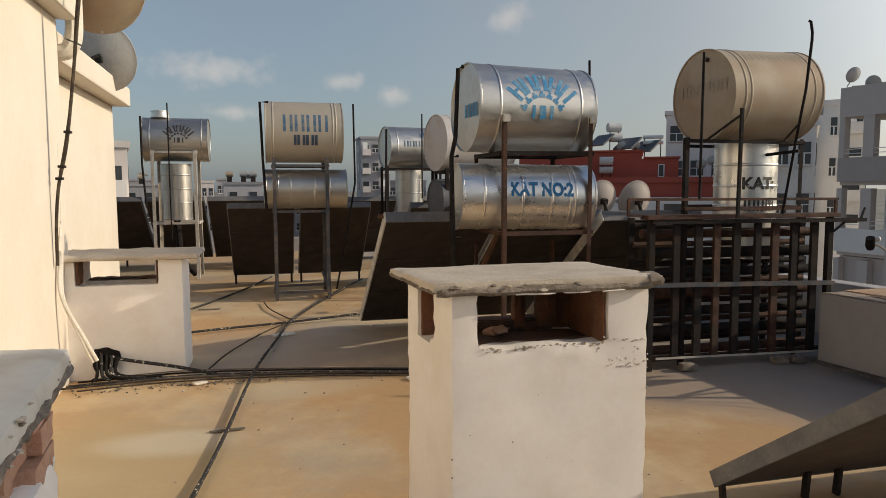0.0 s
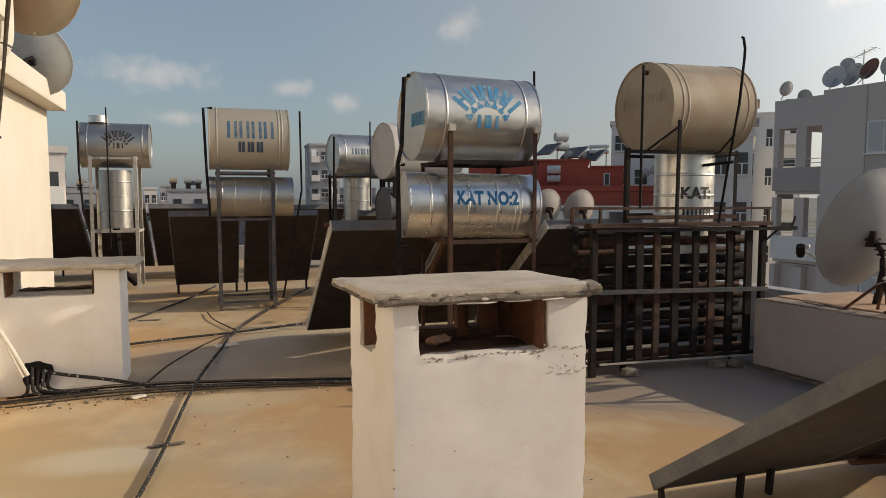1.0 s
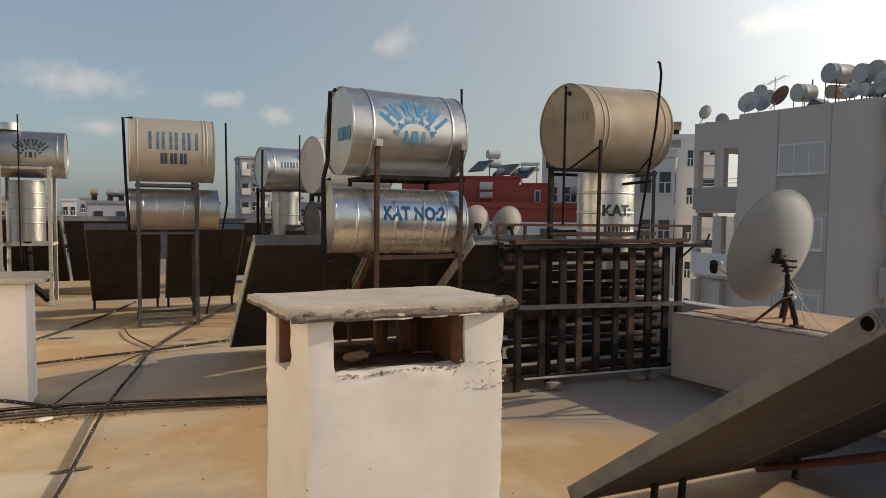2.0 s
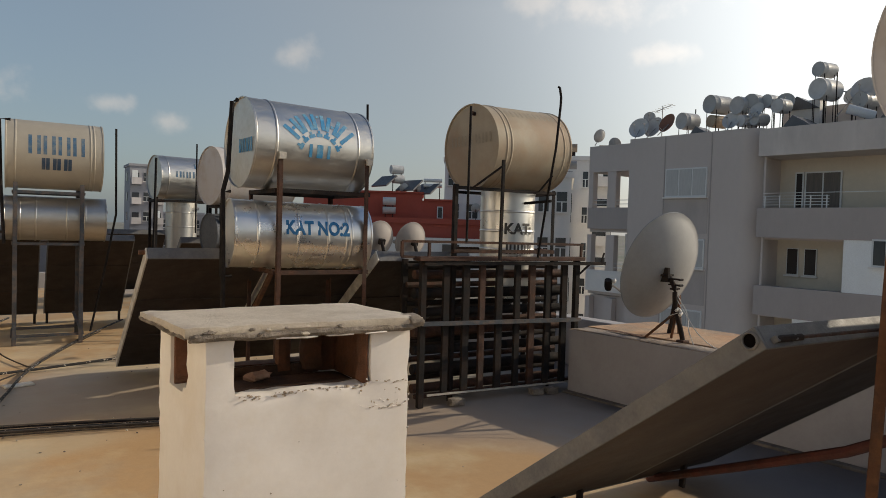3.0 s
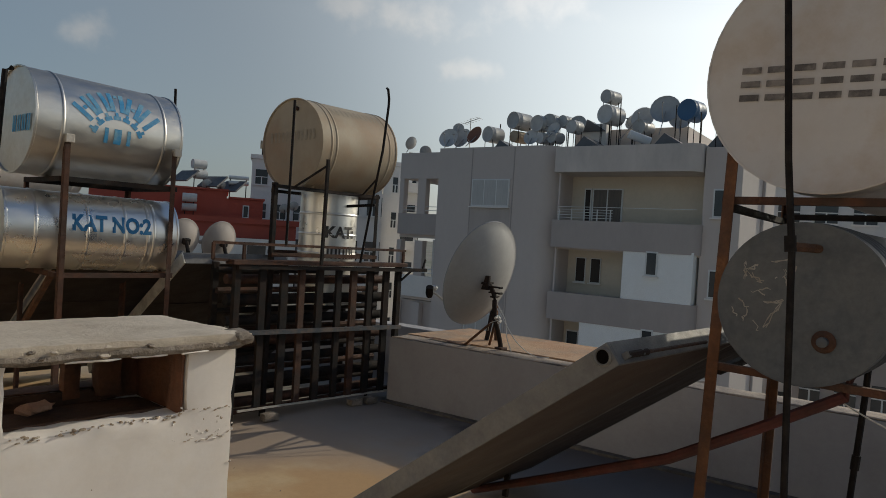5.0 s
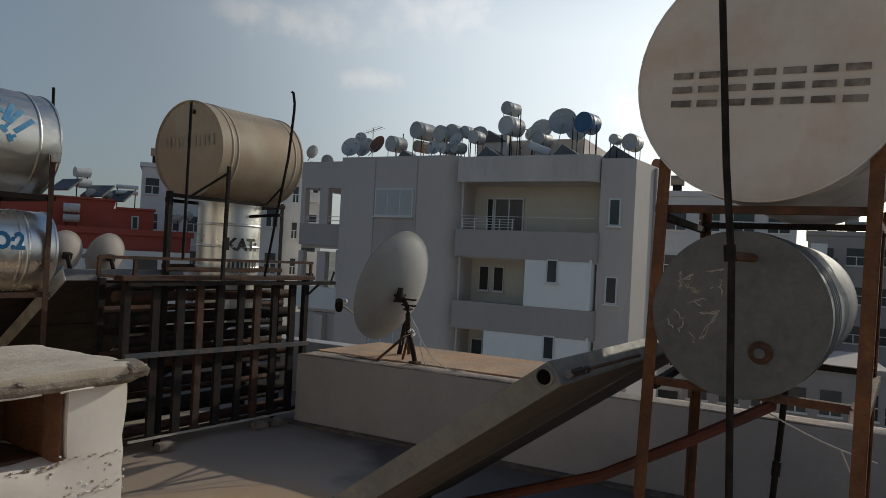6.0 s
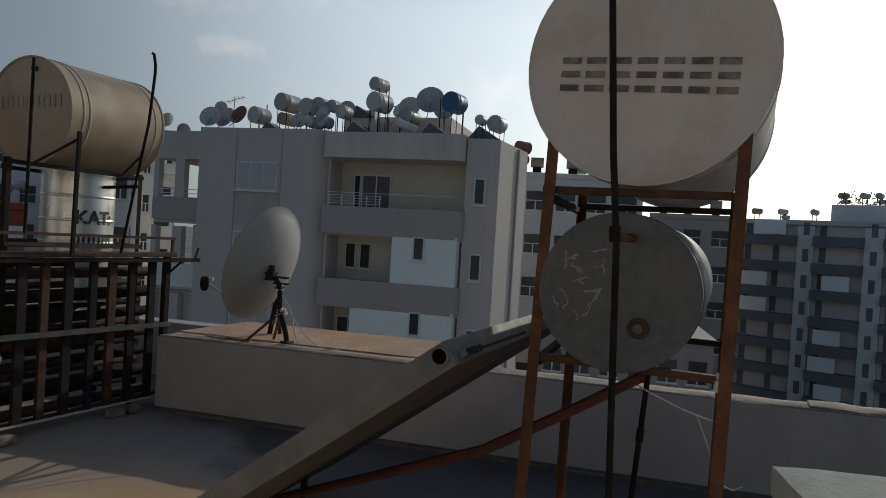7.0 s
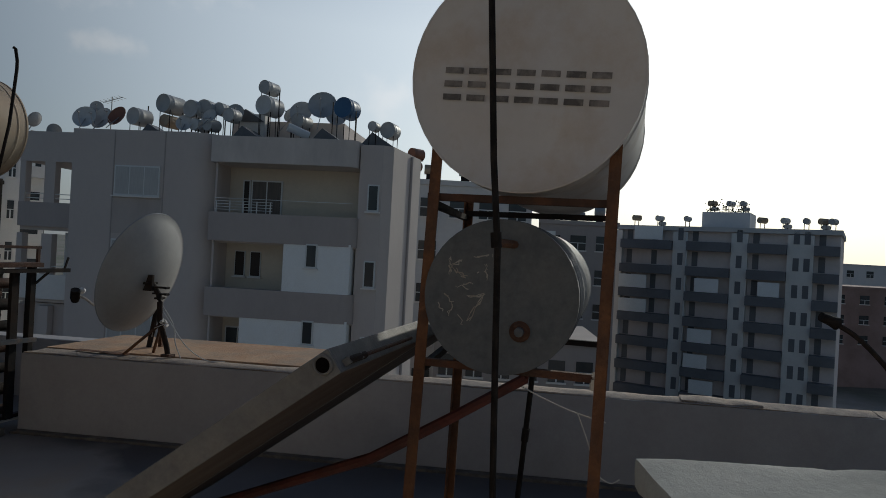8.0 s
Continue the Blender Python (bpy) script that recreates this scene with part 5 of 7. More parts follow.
# heater with two bright drums, one above the other
h1 = thing("solar_water_heater", "two bright galvanised drums on a rusty stand, blue stencils", "water heater", group="rooftop solar heaters")
t = add_tank(h1, "cold_water_tank", (2.10, 5.06, 1.985), 0.94, 0.328, GALV_MATT, "bright galvanised upper drum with blue maker's mark", (0.17, 0.86))
t.matrix_local = pose(2.065, 5.03, 1.98, 0, 0.9, 4)
put_marks("mark_stroke", sun_mark(1.2), lambda w: round_drum(w, 0.330, 10, 0.02), BLUEPAINT, t, "blue stencilled sun mark")
put_marks("stencil_block", strokes_mesh(block_letters(4, 0.05, 0.10, 0.02, 0.02)), lambda w: on_disc(w, -0.4655, 0, -0.12, -0.03), BLUEPAINT, t, "blurred blue stencil")
t = add_tank(h1, "hot_water_tank", (2.08, 5.05, 1.315), 1.04, 0.25, GALV_BRIGHT, "bright galvanised lower drum with blue writing", (0.16, 0.44, 0.66, 0.80, 0.84))
t.matrix_local = pose(2.05, 4.99, 1.315, 0, 0.9, -3)
put_marks("letter", glyph_mesh("KAT NO:2", 0.142, 0.006), lambda w: round_drum(([(p[0] * 0.76, p[1], 0) for p in w[0]], w[1]), 0.2548, 13, 0.085), LETTERBLUE, t, "blue painted writing KAT NO:2")
add_legs(h1, (1.80, 2.50), (4.70, 5.42), (1.90, 1.66), DARKRUST, 0.03)
add_ring(h1, (1.80, 2.52), (4.72, 5.40), 1.64, DARKIRON, 0.03)
add_ring(h1, (1.80, 2.52), (4.72, 5.40), 1.05, DARKRUST, 0.03)
for x in (1.82, 2.50):
    part("leg_cap", box(x - 0.025, x + 0.025, 4.675, 4.725, 1.86, 1.91, 0.004), WHITEIRON, h1)
add_pole(h1, [(1.53, 4.82, 2.26), (1.49, 4.80, 2.24), (1.47, 4.80, 1.75), (1.44, 4.80, 1.62), (1.45, 4.80, 1.1), (1.45, 4.80, 0.45)], 0.016)
add_pole(h1, [(1.50, 4.84, 1.62), (1.44, 4.82, 1.61), (1.44, 4.82, 1.02), (1.52, 4.86, 1.02)], 0.012)
add_pole(h1, [(2.85, 5.42, 0.0), (2.845, 5.42, 1.28), (2.817, 5.42, 2.46)], 0.011)
add_collector(h1, 1.00, 1.90, (5.12, 1.13), (6.72, 0.06))
add_collector(h1, 1.93, 2.83, (5.12, 1.13), (6.72, 0.06))
add_pole(h1, [(0.96, 5.2, 1.17), (1.9, 5.18, 1.185), (2.83, 5.18, 1.185)], 0.018, RUST, "header_pipe")
part("brace", bar((1.82, 5.45, 0.6), (1.85, 4.95, 1.05), 0.03), RUST, h1)

# heater with a beige drum over an upright bright drum
h2 = thing("solar_water_heater", "beige drum over an upright bright drum, behind a lattice", "water heater", group="rooftop solar heaters")
t = add_tank(h2, "cold_water_tank", (3.72, 4.72, 2.09), 0.85, 0.355, BEIGE, "beige sheet-metal drum with faded stencils", (0.12, 0.18, 0.90))
t.matrix_local = pose(3.87, 4.77, 2.10, 0, -1.6, 5)
put_marks("stencil_block", strokes_mesh(block_letters(6, 0.075, 0.085, 0.024, 0.03)), lambda w: round_drum(w, 0.3565, 50, 0.06), FAINTPAINT, t, "faded row of stencilled bars")
put_marks("stencil_block", strokes_mesh(block_letters(6, 0.07, 0.085, 0.022, 0.02)), lambda w: on_disc(w, -0.4202, 2, 0.0, 0.06), FAINTPAINT, t, "faded row of stencilled bars")
t = add_tank(h2, "hot_water_tank", (4.00, 4.92, 1.28), 0.95, 0.245, GALV, "upright bright galvanised drum with black writing", (0.2, 0.45, 0.62, 0.8), upright=True)


def round_upright(flat, up, turn):
    """Lays flat writing round the standing drum."""
    bm = bmesh.new()
    pts, faces = flat
    vs = [bm.verts.new((up + y, -0.25 * math.cos(x / 0.25 + turn), -0.25 * math.sin(x / 0.25 + turn))) for x, y, _ in pts]
    for fc in faces:
        bm.faces.new([vs[k] for k in fc])
    return bm


put_marks("letter", glyph_mesh("KAT:", 0.13, 0.005), lambda w: round_upright(w, 0.13, -0.20), BLACKPAINT, t, "black painted letter")
put_marks("letter_bar", strokes_mesh(block_letters(4, 0.05, 0.09, 0.018, 0.02)), lambda w: round_upright(w, -0.04, -0.15), BLACKPAINT, t, "half-hidden black bar")
H2_FEET = ((3.21, 4.58), (4.26, 4.58), (3.61, 5.20), (4.46, 5.20))
for k, (x, y) in enumerate(H2_FEET):
    bm = bmesh.new()
    add_angle_iron(bm, (x, y, 0), (x, y, 1.76), 0.032, 0.006, 1 if k % 2 == 0 else -1, 1 if k < 2 else -1)
    part("leg", bm, DARKIRON, h2)
for z, mt, w in ((1.735, DARKIRON, 0.026), (1.22, DARKRUST, 0.03)):
    for i, j in ((0, 1), (2, 3), (0, 2), (1, 3)):
        part("rail", bar((*H2_FEET[i], z), (*H2_FEET[j], z), w, w), mt, h2)
part("brace", bar((3.47, 4.30, 1.165), (3.447, 4.26, 1.95), 0.021), DARKIRON, h2)
part("brace", bar((3.45, 4.28, 1.90), (3.36, 4.54, 1.74), 0.013), DARKIRON, h2)
part("brace", bar((4.12, 4.46, 1.88), (4.06, 4.56, 1.74), 0.014), DARKIRON, h2)
part("vent_stub", tube([(3.46, 4.69, 2.36), (3.425, 4.688, 2.363)], 0.017, 10), DARKRUST, h2, smooth=True)
add_pole(h2, [(3.165, 4.32, 2.34), (3.155, 4.31, 1.30)], 0.010)
add_pole(h2, [(3.877, 4.149, 2.555), (3.890, 4.14, 2.546), (3.898, 4.131, 2.47), (3.888, 4.121, 2.41), (3.838, 4.102, 2.06), (3.845, 4.153, 1.87), (3.872, 4.222, 1.69), (3.955, 4.42, 1.182)], 0.010)
add_pole(h2, [(4.00, 4.68, 1.64), (4.09, 4.43, 1.66)], 0.012)
add_collector(h2, 2.66, 3.56, (4.82, 1.13), (6.40, 0.06))
add_collector(h2, 3.58, 4.42, (5.25, 0.74), (6.35, 0.06), rim=SHADERIM)

# near heater with two pale drums end on
h3 = thing("solar_water_heater", "cream drum over a dull grey drum on rusty angle-iron stand", "water heater", group="rooftop solar heaters")
PH = -1.7
ax = Vector((math.cos(radians(1.7)), -math.sin(radians(1.7)), 0))
c = Vector((2.52, 0.733, 1.988)) + ax * 0.55
t = add_tank(h3, "cold_water_tank", tuple(c), 1.10, 0.371, CREAM_TANK, "cream sheet-metal drum, stencilled bars on its end", (0.1, 0.9), turn=PH, rim=0.004)
put_marks("stencil_block", strokes_mesh(block_letters(7, 0.060, 0.106, 0.020, 0.018, rows=True)), lambda w: on_disc(w, -0.5458, -3, 0.0, -0.035), FADEDPAINT, t, "row of faded dark stencilled bars")
ax = Vector((math.cos(radians(0.2)), -math.sin(radians(0.2)), 0))
c = Vector((2.535, 0.778, 1.286)) + ax * 0.55
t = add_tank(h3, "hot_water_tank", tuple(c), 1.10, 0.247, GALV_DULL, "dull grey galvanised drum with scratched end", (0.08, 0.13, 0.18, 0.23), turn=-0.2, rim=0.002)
random.seed(5)
scr = []
for x0, y0, x1, y1, n in ((-0.172, 0.12, -0.165, 0.06, 3), (-0.165, 0.09, -0.125, 0.112, 2), (-0.165, 0.088, -0.115, 0.055, 3), (-0.09, 0.118, -0.045, 0.128, 2), (-0.055, 0.10, -0.042, 0.055, 2), (-0.075, 0.075, -0.04, 0.082, 1), (-0.185, 0.005, -0.155, -0.03, 2), (-0.155, -0.03, -0.168, -0.07, 2), (-0.20, -0.03, -0.185, -0.06, 1), (-0.105, -0.005, -0.055, 0.004, 3), (-0.055, 0.0, -0.10, -0.085, 3), (-0.12, 0.032, -0.088, 0.04, 1), (-0.13, -0.07, -0.115, -0.10, 1), (-0.03, 0.14, -0.02, 0.09, 1), (-0.15, 0.03, -0.10, 0.02, 1)):
    for k in range(n):
        px_, py_ = x0 + random.uniform(-0.006, 0.006), y0 + random.uniform(-0.006, 0.006)
        for j in range(1, 5):
            qx = x0 + (x1 - x0) * j / 4 + random.uniform(-0.006, 0.006)
            qy = y0 + (y1 - y0) * j / 4 + random.uniform(-0.006, 0.006)
            if random.random() < 0.85:
                scr.append((px_, py_, qx, qy, random.uniform(0.0012, 0.0045)))
            px_, py_ = qx, qy
put_marks("scratch", strokes_mesh(scr), lambda w: on_disc(w, -0.5452), SCRATCH, t, "bright scratches in the grey sheet")
bm = lathe([(-0.5455, 0.034), (-0.547, 0.029), (-0.549, 0.026), (-0.550, 0.0)], 18)
bmesh.ops.transform(bm, matrix=Matrix.Translation((0, -0.068, -0.105)), verts=bm.verts[:])
part("rust_ring", bm, DARKRUST, t)
bm = lathe([(-0.55, 0.028), (-0.575, 0.028), (-0.577, 0.022), (-0.577, 0.0)], 12)
bmesh.ops.scale(bm, vec=(0.99, 0.55, 0.55), verts=bm.verts[:])
bmesh.ops.transform(bm, matrix=Matrix.Translation((0, -0.068, -0.105)), verts=bm.verts[:])
part("drain_plug", bm, GALV_DULL, t, "dull metal drain plug", smooth=True)
for p0, p1, s in (((2.55, 1.083, 0), (2.55, 1.026, 1.80), 1), ((2.55, 0.455, 0), (2.55, 0.427, 1.80), 1), ((3.45, 1.125, 0), (3.45, 1.10, 1.66), -1), ((3.42, 0.462, 0), (3.42, 0.440, 1.66), -1)):
    bm = bmesh.new()
    add_angle_iron(bm, p0, p1, 0.034, 0.006, s, 1 if p0[1] < 0.7 else -1)
    part("leg", bm, RUST, h3)
for z in (1.60, 1.055):
    part("rail", bar((2.572, 1.04, z), (2.572, 0.445, z - 0.005), 0.026, 0.024), DARKRUST, h3)
    part("rail", bar((3.44, 1.10, z), (3.42, 0.445, z), 0.026, 0.024), DARKIRON, h3)
    part("rail", bar((2.59, 1.03, z - 0.02), (3.44, 1.10, z - 0.02), 0.024, 0.024), DARKIRON, h3)
    part("rail", bar((2.59, 0.45, z - 0.02), (3.42, 0.445, z - 0.02), 0.024, 0.024), DARKRUST, h3)
add_pole(h3, [(2.38, 0.85, 2.6), (2.37, 0.825, 2.2), (2.36, 0.79, 1.7), (2.36, 0.765, 1.44), (2.36, 0.74, 0.7), (2.36, 0.72, 0.0)], 0.010)
part("pipe_union", tube([(2.36, 0.768, 1.44), (2.36, 0.772, 1.485)], 0.0165, 10), BLACK, h3, smooth=True)
part("pipe_stub", tube([(2.36, 0.765, 1.455), (2.55, 0.74, 1.455)], 0.013, 8), RUST, h3, smooth=True)
add_pole(h3, [(3.50, 0.755, 1.06), (3.50, 0.762, 0.90), (3.50, 0.768, 0.80), (3.50, 0.785, 0.55), (3.50, 0.80, 0.33), (3.48, 0.81, 0.0)], 0.0125)
part("hose_joint", tube([(3.50, 0.778, 0.64), (3.50, 0.783, 0.58)], 0.017, 8), BLACK, h3, smooth=True)
add_pole(h3, [(3.28, 2.57, 0.025), (3.07, 1.93, 0.32), (2.86, 1.29, 0.62), (2.94, 1.0, 0.79), (3.02, 0.74, 0.95), (3.03, 0.72, 1.05)], 0.021, REDPIPE, "feed_pipe")
add_collector(h3, 2.973, 3.74, (1.10, 1.095), (2.51, 0.065), 0.072, 0, SHADERIM)
col = add_collector(h3, 2.035, 2.97, (1.10, 1.095), (2.51, 0.065), 0.072, 0, SHADERIM, UNDERSIDE)
bm = lathe([(-0.004, 0.0), (-0.004, 0.020), (0.004, 0.021), (0.004, 0.0)], 18)
bmesh.ops.transform(bm, matrix=Matrix.Translation((0.0, 0.032, 0.042)), verts=bm.verts[:])
part("pipe_hole", bm, VOID, col, "dark round pipe hole")
part("pipe_stub", tube([(0.045, -0.013, 0.020), (0.10, -0.013, 0.020), (0.17, -0.013, 0.019)], 0.011, 8), DARKIRON, col, smooth=True)
part("manifold", tube([(0.05, -0.014, 0.020), (0.30, -0.014, 0.018), (0.62, -0.014, 0.016)], 0.006, 8), DARKRUST, col, smooth=True)
part("pipe_rim", lathe([(-0.007, 0.021), (-0.009, 0.024), (-0.006, 0.028), (-0.001, 0.028)], 18), SHADERIM, col, smooth=True).matrix_local = pose(0.0, 0.032, 0.042)
for x in (0.04, 0.13):
    part("bracket", box(x, x + 0.012, -0.022, 0.0, 0.010, 0.030, 0.003), SHADERIM, col)
for x in (2.45, 2.62, 3.4):
    part("collector_foot", bar((x, 2.44, 0.0), (x, 2.43, 0.13), 0.03, 0.02), DARKIRON, h3)
part("collector_foot", bar((2.055, 2.47, 0.0), (2.05, 2.48, 0.10), 0.025, 0.02), DARKIRON, h3)
part("tie_cord", tube([(3.45, 0.83, 0.85), (3.45, 0.72, 0.80), (3.45, 0.58, 0.75), (3.45, 0.43, 0.715)], 0.0035, 5, 6), ROPE, h3)
part("tie_cord", tube([(3.44, 0.55, 0.742), (3.44, 0.50, 0.62), (3.44, 0.46, 0.50), (3.44, 0.40, 0.46), (3.44, 0.36, 0.48)], 0.003, 5, 6), ROPE, h3)
part("tape", tube([(2.572, 0.462, 1.062), (2.566, 0.470, 1.045), (2.568, 0.474, 1.015)], 0.016, 7, 4, 0.5), ROPE, h3, "white tape wound round the rail")

# heater with a beige drum over a dull drum on a tall blue-grey stand
h4 = thing("solar_water_heater", "beige drum over a dull drum on blue-grey stand", "water heater", group="rooftop solar heaters")
t = add_tank(h4, "cold_water_tank", (0.58, 8.86, 2.08), 0.94, 0.375, GREYBEIGE, "beige drum with blue and black stencils", (0.1, 0.86, 0.9))
put_marks("stencil_block", strokes_mesh(block_letters(4, 0.115, 0.215, 0.034, 0.025)), lambda w: round_drum(w, 0.3762, 14, 0.01), STEELBLUE, t, "blue row of stencilled blocks")
put_marks("stencil_block", strokes_mesh(block_letters(3, 0.075, 0.13, 0.034, 0.03)), lambda w: round_drum(w, 0.3762, -18, 0.01), NAVYPAINT, t, "navy row of stencilled blocks")
t = add_tank(h4, "hot_water_tank", (0.60, 8.86, 1.375), 1.0, 0.245, GALV_MATT, "dull bright lower drum", (0.15, 0.3, 0.6, 0.78))
add_legs(h4, (0.19, 0.86), (8.55, 9.20), (1.76, 1.76), BLUEIRON)
for z in (1.66, 1.10, 0.10):
    add_ring(h4, (0.19, 0.86), (8.57, 9.18), z, BLUEIRON, 0.03)
part("brace", bar((0.86, 8.57, 0.10), (0.80, 9.1, 0.28), 0.025), BLUEIRON, h4)
add_pole(h4, [(0.16, 8.6, 2.42), (0.06, 8.6, 2.42), (0.08, 8.6, 1.7), (0.11, 8.6, 1.1)], 0.016)
add_pole(h4, [(1.18, 8.6, 2.42), (1.19, 8.6, 1.45), (1.10, 8.65, 0.9), (0.95, 8.7, 0.1)], 0.012)
add_collector(h4, -0.39, 0.46, (9.10, 1.13), (10.30, 0.12), rim=SHADERIM)
add_collector(h4, 0.53, 1.46, (9.10, 1.13), (10.30, 0.12), rim=SHADERIM)
for x in (-0.36, 0.43, 0.57, 1.43):
    part("collector_foot", bar((x, 10.28, 0.0), (x, 10.28, 0.15), 0.03, 0.03), DARKIRON, h4)

# heater with a pale drum over an upright drum on a white stand
h5 = thing("solar_water_heater", "pale drum over an upright drum on white stand", "water heater", group="rooftop solar heaters")
t = add_tank(h5, "cold_water_tank", (-1.22, 11.32, 2.13), 0.94, 0.33, GALV_MATT, "pale grey drum with black stencils", (0.12, 0.9))
put_marks("mark_stroke", sun_mark(0.95), lambda w: round_drum(w, 0.3312, 10, 0.06), BLACKPAINT, t, "black stencilled sun mark")
t = add_tank(h5, "hot_water_tank", (-1.25, 11.30, 1.33), 0.86, 0.225, GALV_MATT, "upright dull bright drum", (0.3, 0.55, 0.8), upright=True)
t = add_tank(h5, "expansion_drum", (-1.45, 11.3, 2.51), 0.10, 0.13, GALV, "small bright can on top", (), upright=True)
add_legs(h5, (-1.56, -0.92), (10.98, 11.62), (1.96, 1.96), WHITEIRON, 0.045)
for z in (1.93, 0.86):
    add_ring(h5, (-1.56, -0.92), (11.0, 11.6), z, WHITEIRON)
add_pole(h5, [(-1.30, 10.95, 2.65), (-1.30, 10.95, 0.6)], 0.010)
add_pole(h5, [(-1.68, 10.97, 2.45), (-1.68, 10.97, 1.75), (-1.64, 10.97, 1.1)], 0.015)
add_pole(h5, [(-1.25, 11.2, 0.9), (-1.2, 11.1, 0.3), (-1.0, 11.2, 0.05)], 0.05, BLACK, "hose")
for x in (-2.75, -1.80, -0.85):
    add_collector(h5, x, x + 0.9, (11.75, 1.18), (13.2, 0.12), cross=1, rim=SHADERIM)
    part("collector_foot", bar((x + 0.4, 13.1, 0.0), (x + 0.4, 13.1, 0.18), 0.03, 0.03), DARKIRON, h5)

# two further heaters partly hidden behind the bright one
h6 = thing("solar_water_heater", "pale drum with blue stencils over an upright drum", "water heater", group="rooftop solar heaters")
t = add_tank(h6, "cold_water_tank", (2.55, 11.7, 2.07), 1.0, 0.345, GALV_MATT, "galvanised drum with blue stencils", (0.12, 0.9))
t.matrix_local = pose(2.55, 11.7, 2.07, 0, 0, 10)
put_marks("stencil_block", strokes_mesh(block_letters(6, 0.085, 0.10, 0.026, 0.02) + block_letters(2, 0.09, 0.10, 0.026, 0.02, 0.1, 0.16)), lambda w: round_drum(w, 0.349, 8, 0.03), STEELBLUE, t, "rows of blue stencilled blocks")
t = add_tank(h6, "hot_water_tank", (2.50, 11.7, 1.25), 0.9, 0.24, GALV_MATT, "upright bright drum", (0.3, 0.55, 0.8), upright=True)
add_legs(h6, (2.05, 3.0), (11.4, 12.0), (1.75, 1.75), DARKIRON)
add_ring(h6, (2.05, 3.0), (11.42, 11.98), 1.70, DARKIRON)
add_pole(h6, [(2.04, 11.3, 2.35), (2.02, 11.3, 0.9)], 0.018)
add_pole(h6, [(2.62, 11.2, 2.6), (2.62, 11.2, 1.2)], 0.012)
for x in (1.45, 2.40):
    add_collector(h6, x, x + 0.9, (12.1, 1.15), (13.6, 0.1), cross=1, rim=SHADERIM)
    part("collector_foot", bar((x + 0.4, 13.5, 0.0), (x + 0.4, 13.5, 0.16), 0.03, 0.03), DARKIRON, h6)
h7 = thing("solar_water_heater", "cream drum over a small drum, half hidden", "water heater", group="rooftop solar heaters")
t = add_tank(h7, "cold_water_tank", (2.65, 8.45, 1.94), 1.0, 0.345, CREAM_TANK, "cream drum", (0.12, 0.9))
t.matrix_local = pose(2.65, 8.45, 1.94, 0, 0, 12)
t = add_tank(h7, "hot_water_tank", (2.65, 8.45, 1.25), 1.0, 0.24, GALV_DULL, "dull lower drum", (0.12, 0.9))
t.matrix_local = pose(2.65, 8.45, 1.25, 0, 0, 12)
add_legs(h7, (2.25, 3.05), (8.15, 8.75), (1.62, 1.62), DARKIRON)
add_ring(h7, (2.25, 3.05), (8.17, 8.73), 1.58, DARKIRON)
add_ring(h7, (2.25, 3.05), (8.17, 8.73), 0.98, DARKIRON)
for x in (1.95, 2.9):
    add_collector(h7, x, x + 0.9, (8.85, 1.12), (10.3, 0.1), cross=1, rim=SHADERIM)
    part("collector_foot", bar((x + 0.4, 10.2, 0.0), (x + 0.4, 10.2, 0.16), 0.03, 0.03), DARKIRON, h7)


# ---- apartment house across the street ----
FM = Matrix(((0.12, 0.993, 0, 23.5), (-0.993, 0.12, 0, 24.0), (0, 0, 1, 0), (0, 0, 0, 1)))
apt = thing("apartment_building", "grey-white apartment house with recessed balconies and a crowded roof", "building", FM)


def fbox(name, s0, s1, y0, y1, z0, z1, mat, parent=apt, bevel=0.0, label=""):
    return part(name, box(s0, s1, y0, y1, z0, z1, bevel), mat, parent, label)


def window(s0, s1, z0, z1, y, panes=2, mat=None, frame_w=0.06, parent=apt):
    w = fbox("window", s0, s1, y - 0.03, y + 0.03, z0, z1, FRAMEWHITE, parent)
    step = (s1 - s0 - frame_w) / panes
    for k in range(panes):
        fbox("pane", s0 + frame_w + step * k, s0 + step * (k + 1), y - 0.045, y - 0.031, z0 + frame_w, z1 - frame_w, mat or WINDOW, w)
    fbox("sill", s0 - 0.06, s1 + 0.06, y - 0.12, y + 0.02, z0 - 0.06, z0 - 0.002, FACADE_LIGHT, w)
    return w


ROOF = 5.50


def prism(name, outline, z0, z1, mat):
    """An upright block over a plan outline."""
    bm = bmesh.new()
    low, high = [bm.verts.new((x, y, z0)) for x, y in outline], [bm.verts.new((x, y, z1)) for x, y in outline]
    bm.faces.new(low)
    bm.faces.new(high)
    for k in range(len(outline)):
        k2 = (k + 1) % len(outline)
        bm.faces.new((low[k], low[k2], high[k2], high[k]))
    return part(name, bm, mat, apt, smooth=True)


def rounded_end(s0, s1, y0, y1, r):
    """Plan of a slab whose front corner at s1 is rounded."""
    return [(s0, y1), (s0, y0), (s1 - r, y0)] + [(s1 - r + r * math.sin(radians(a)), y0 + r * (1 - math.cos(radians(a)))) for a in range(10, 91, 10)] + [(s1, y1)]


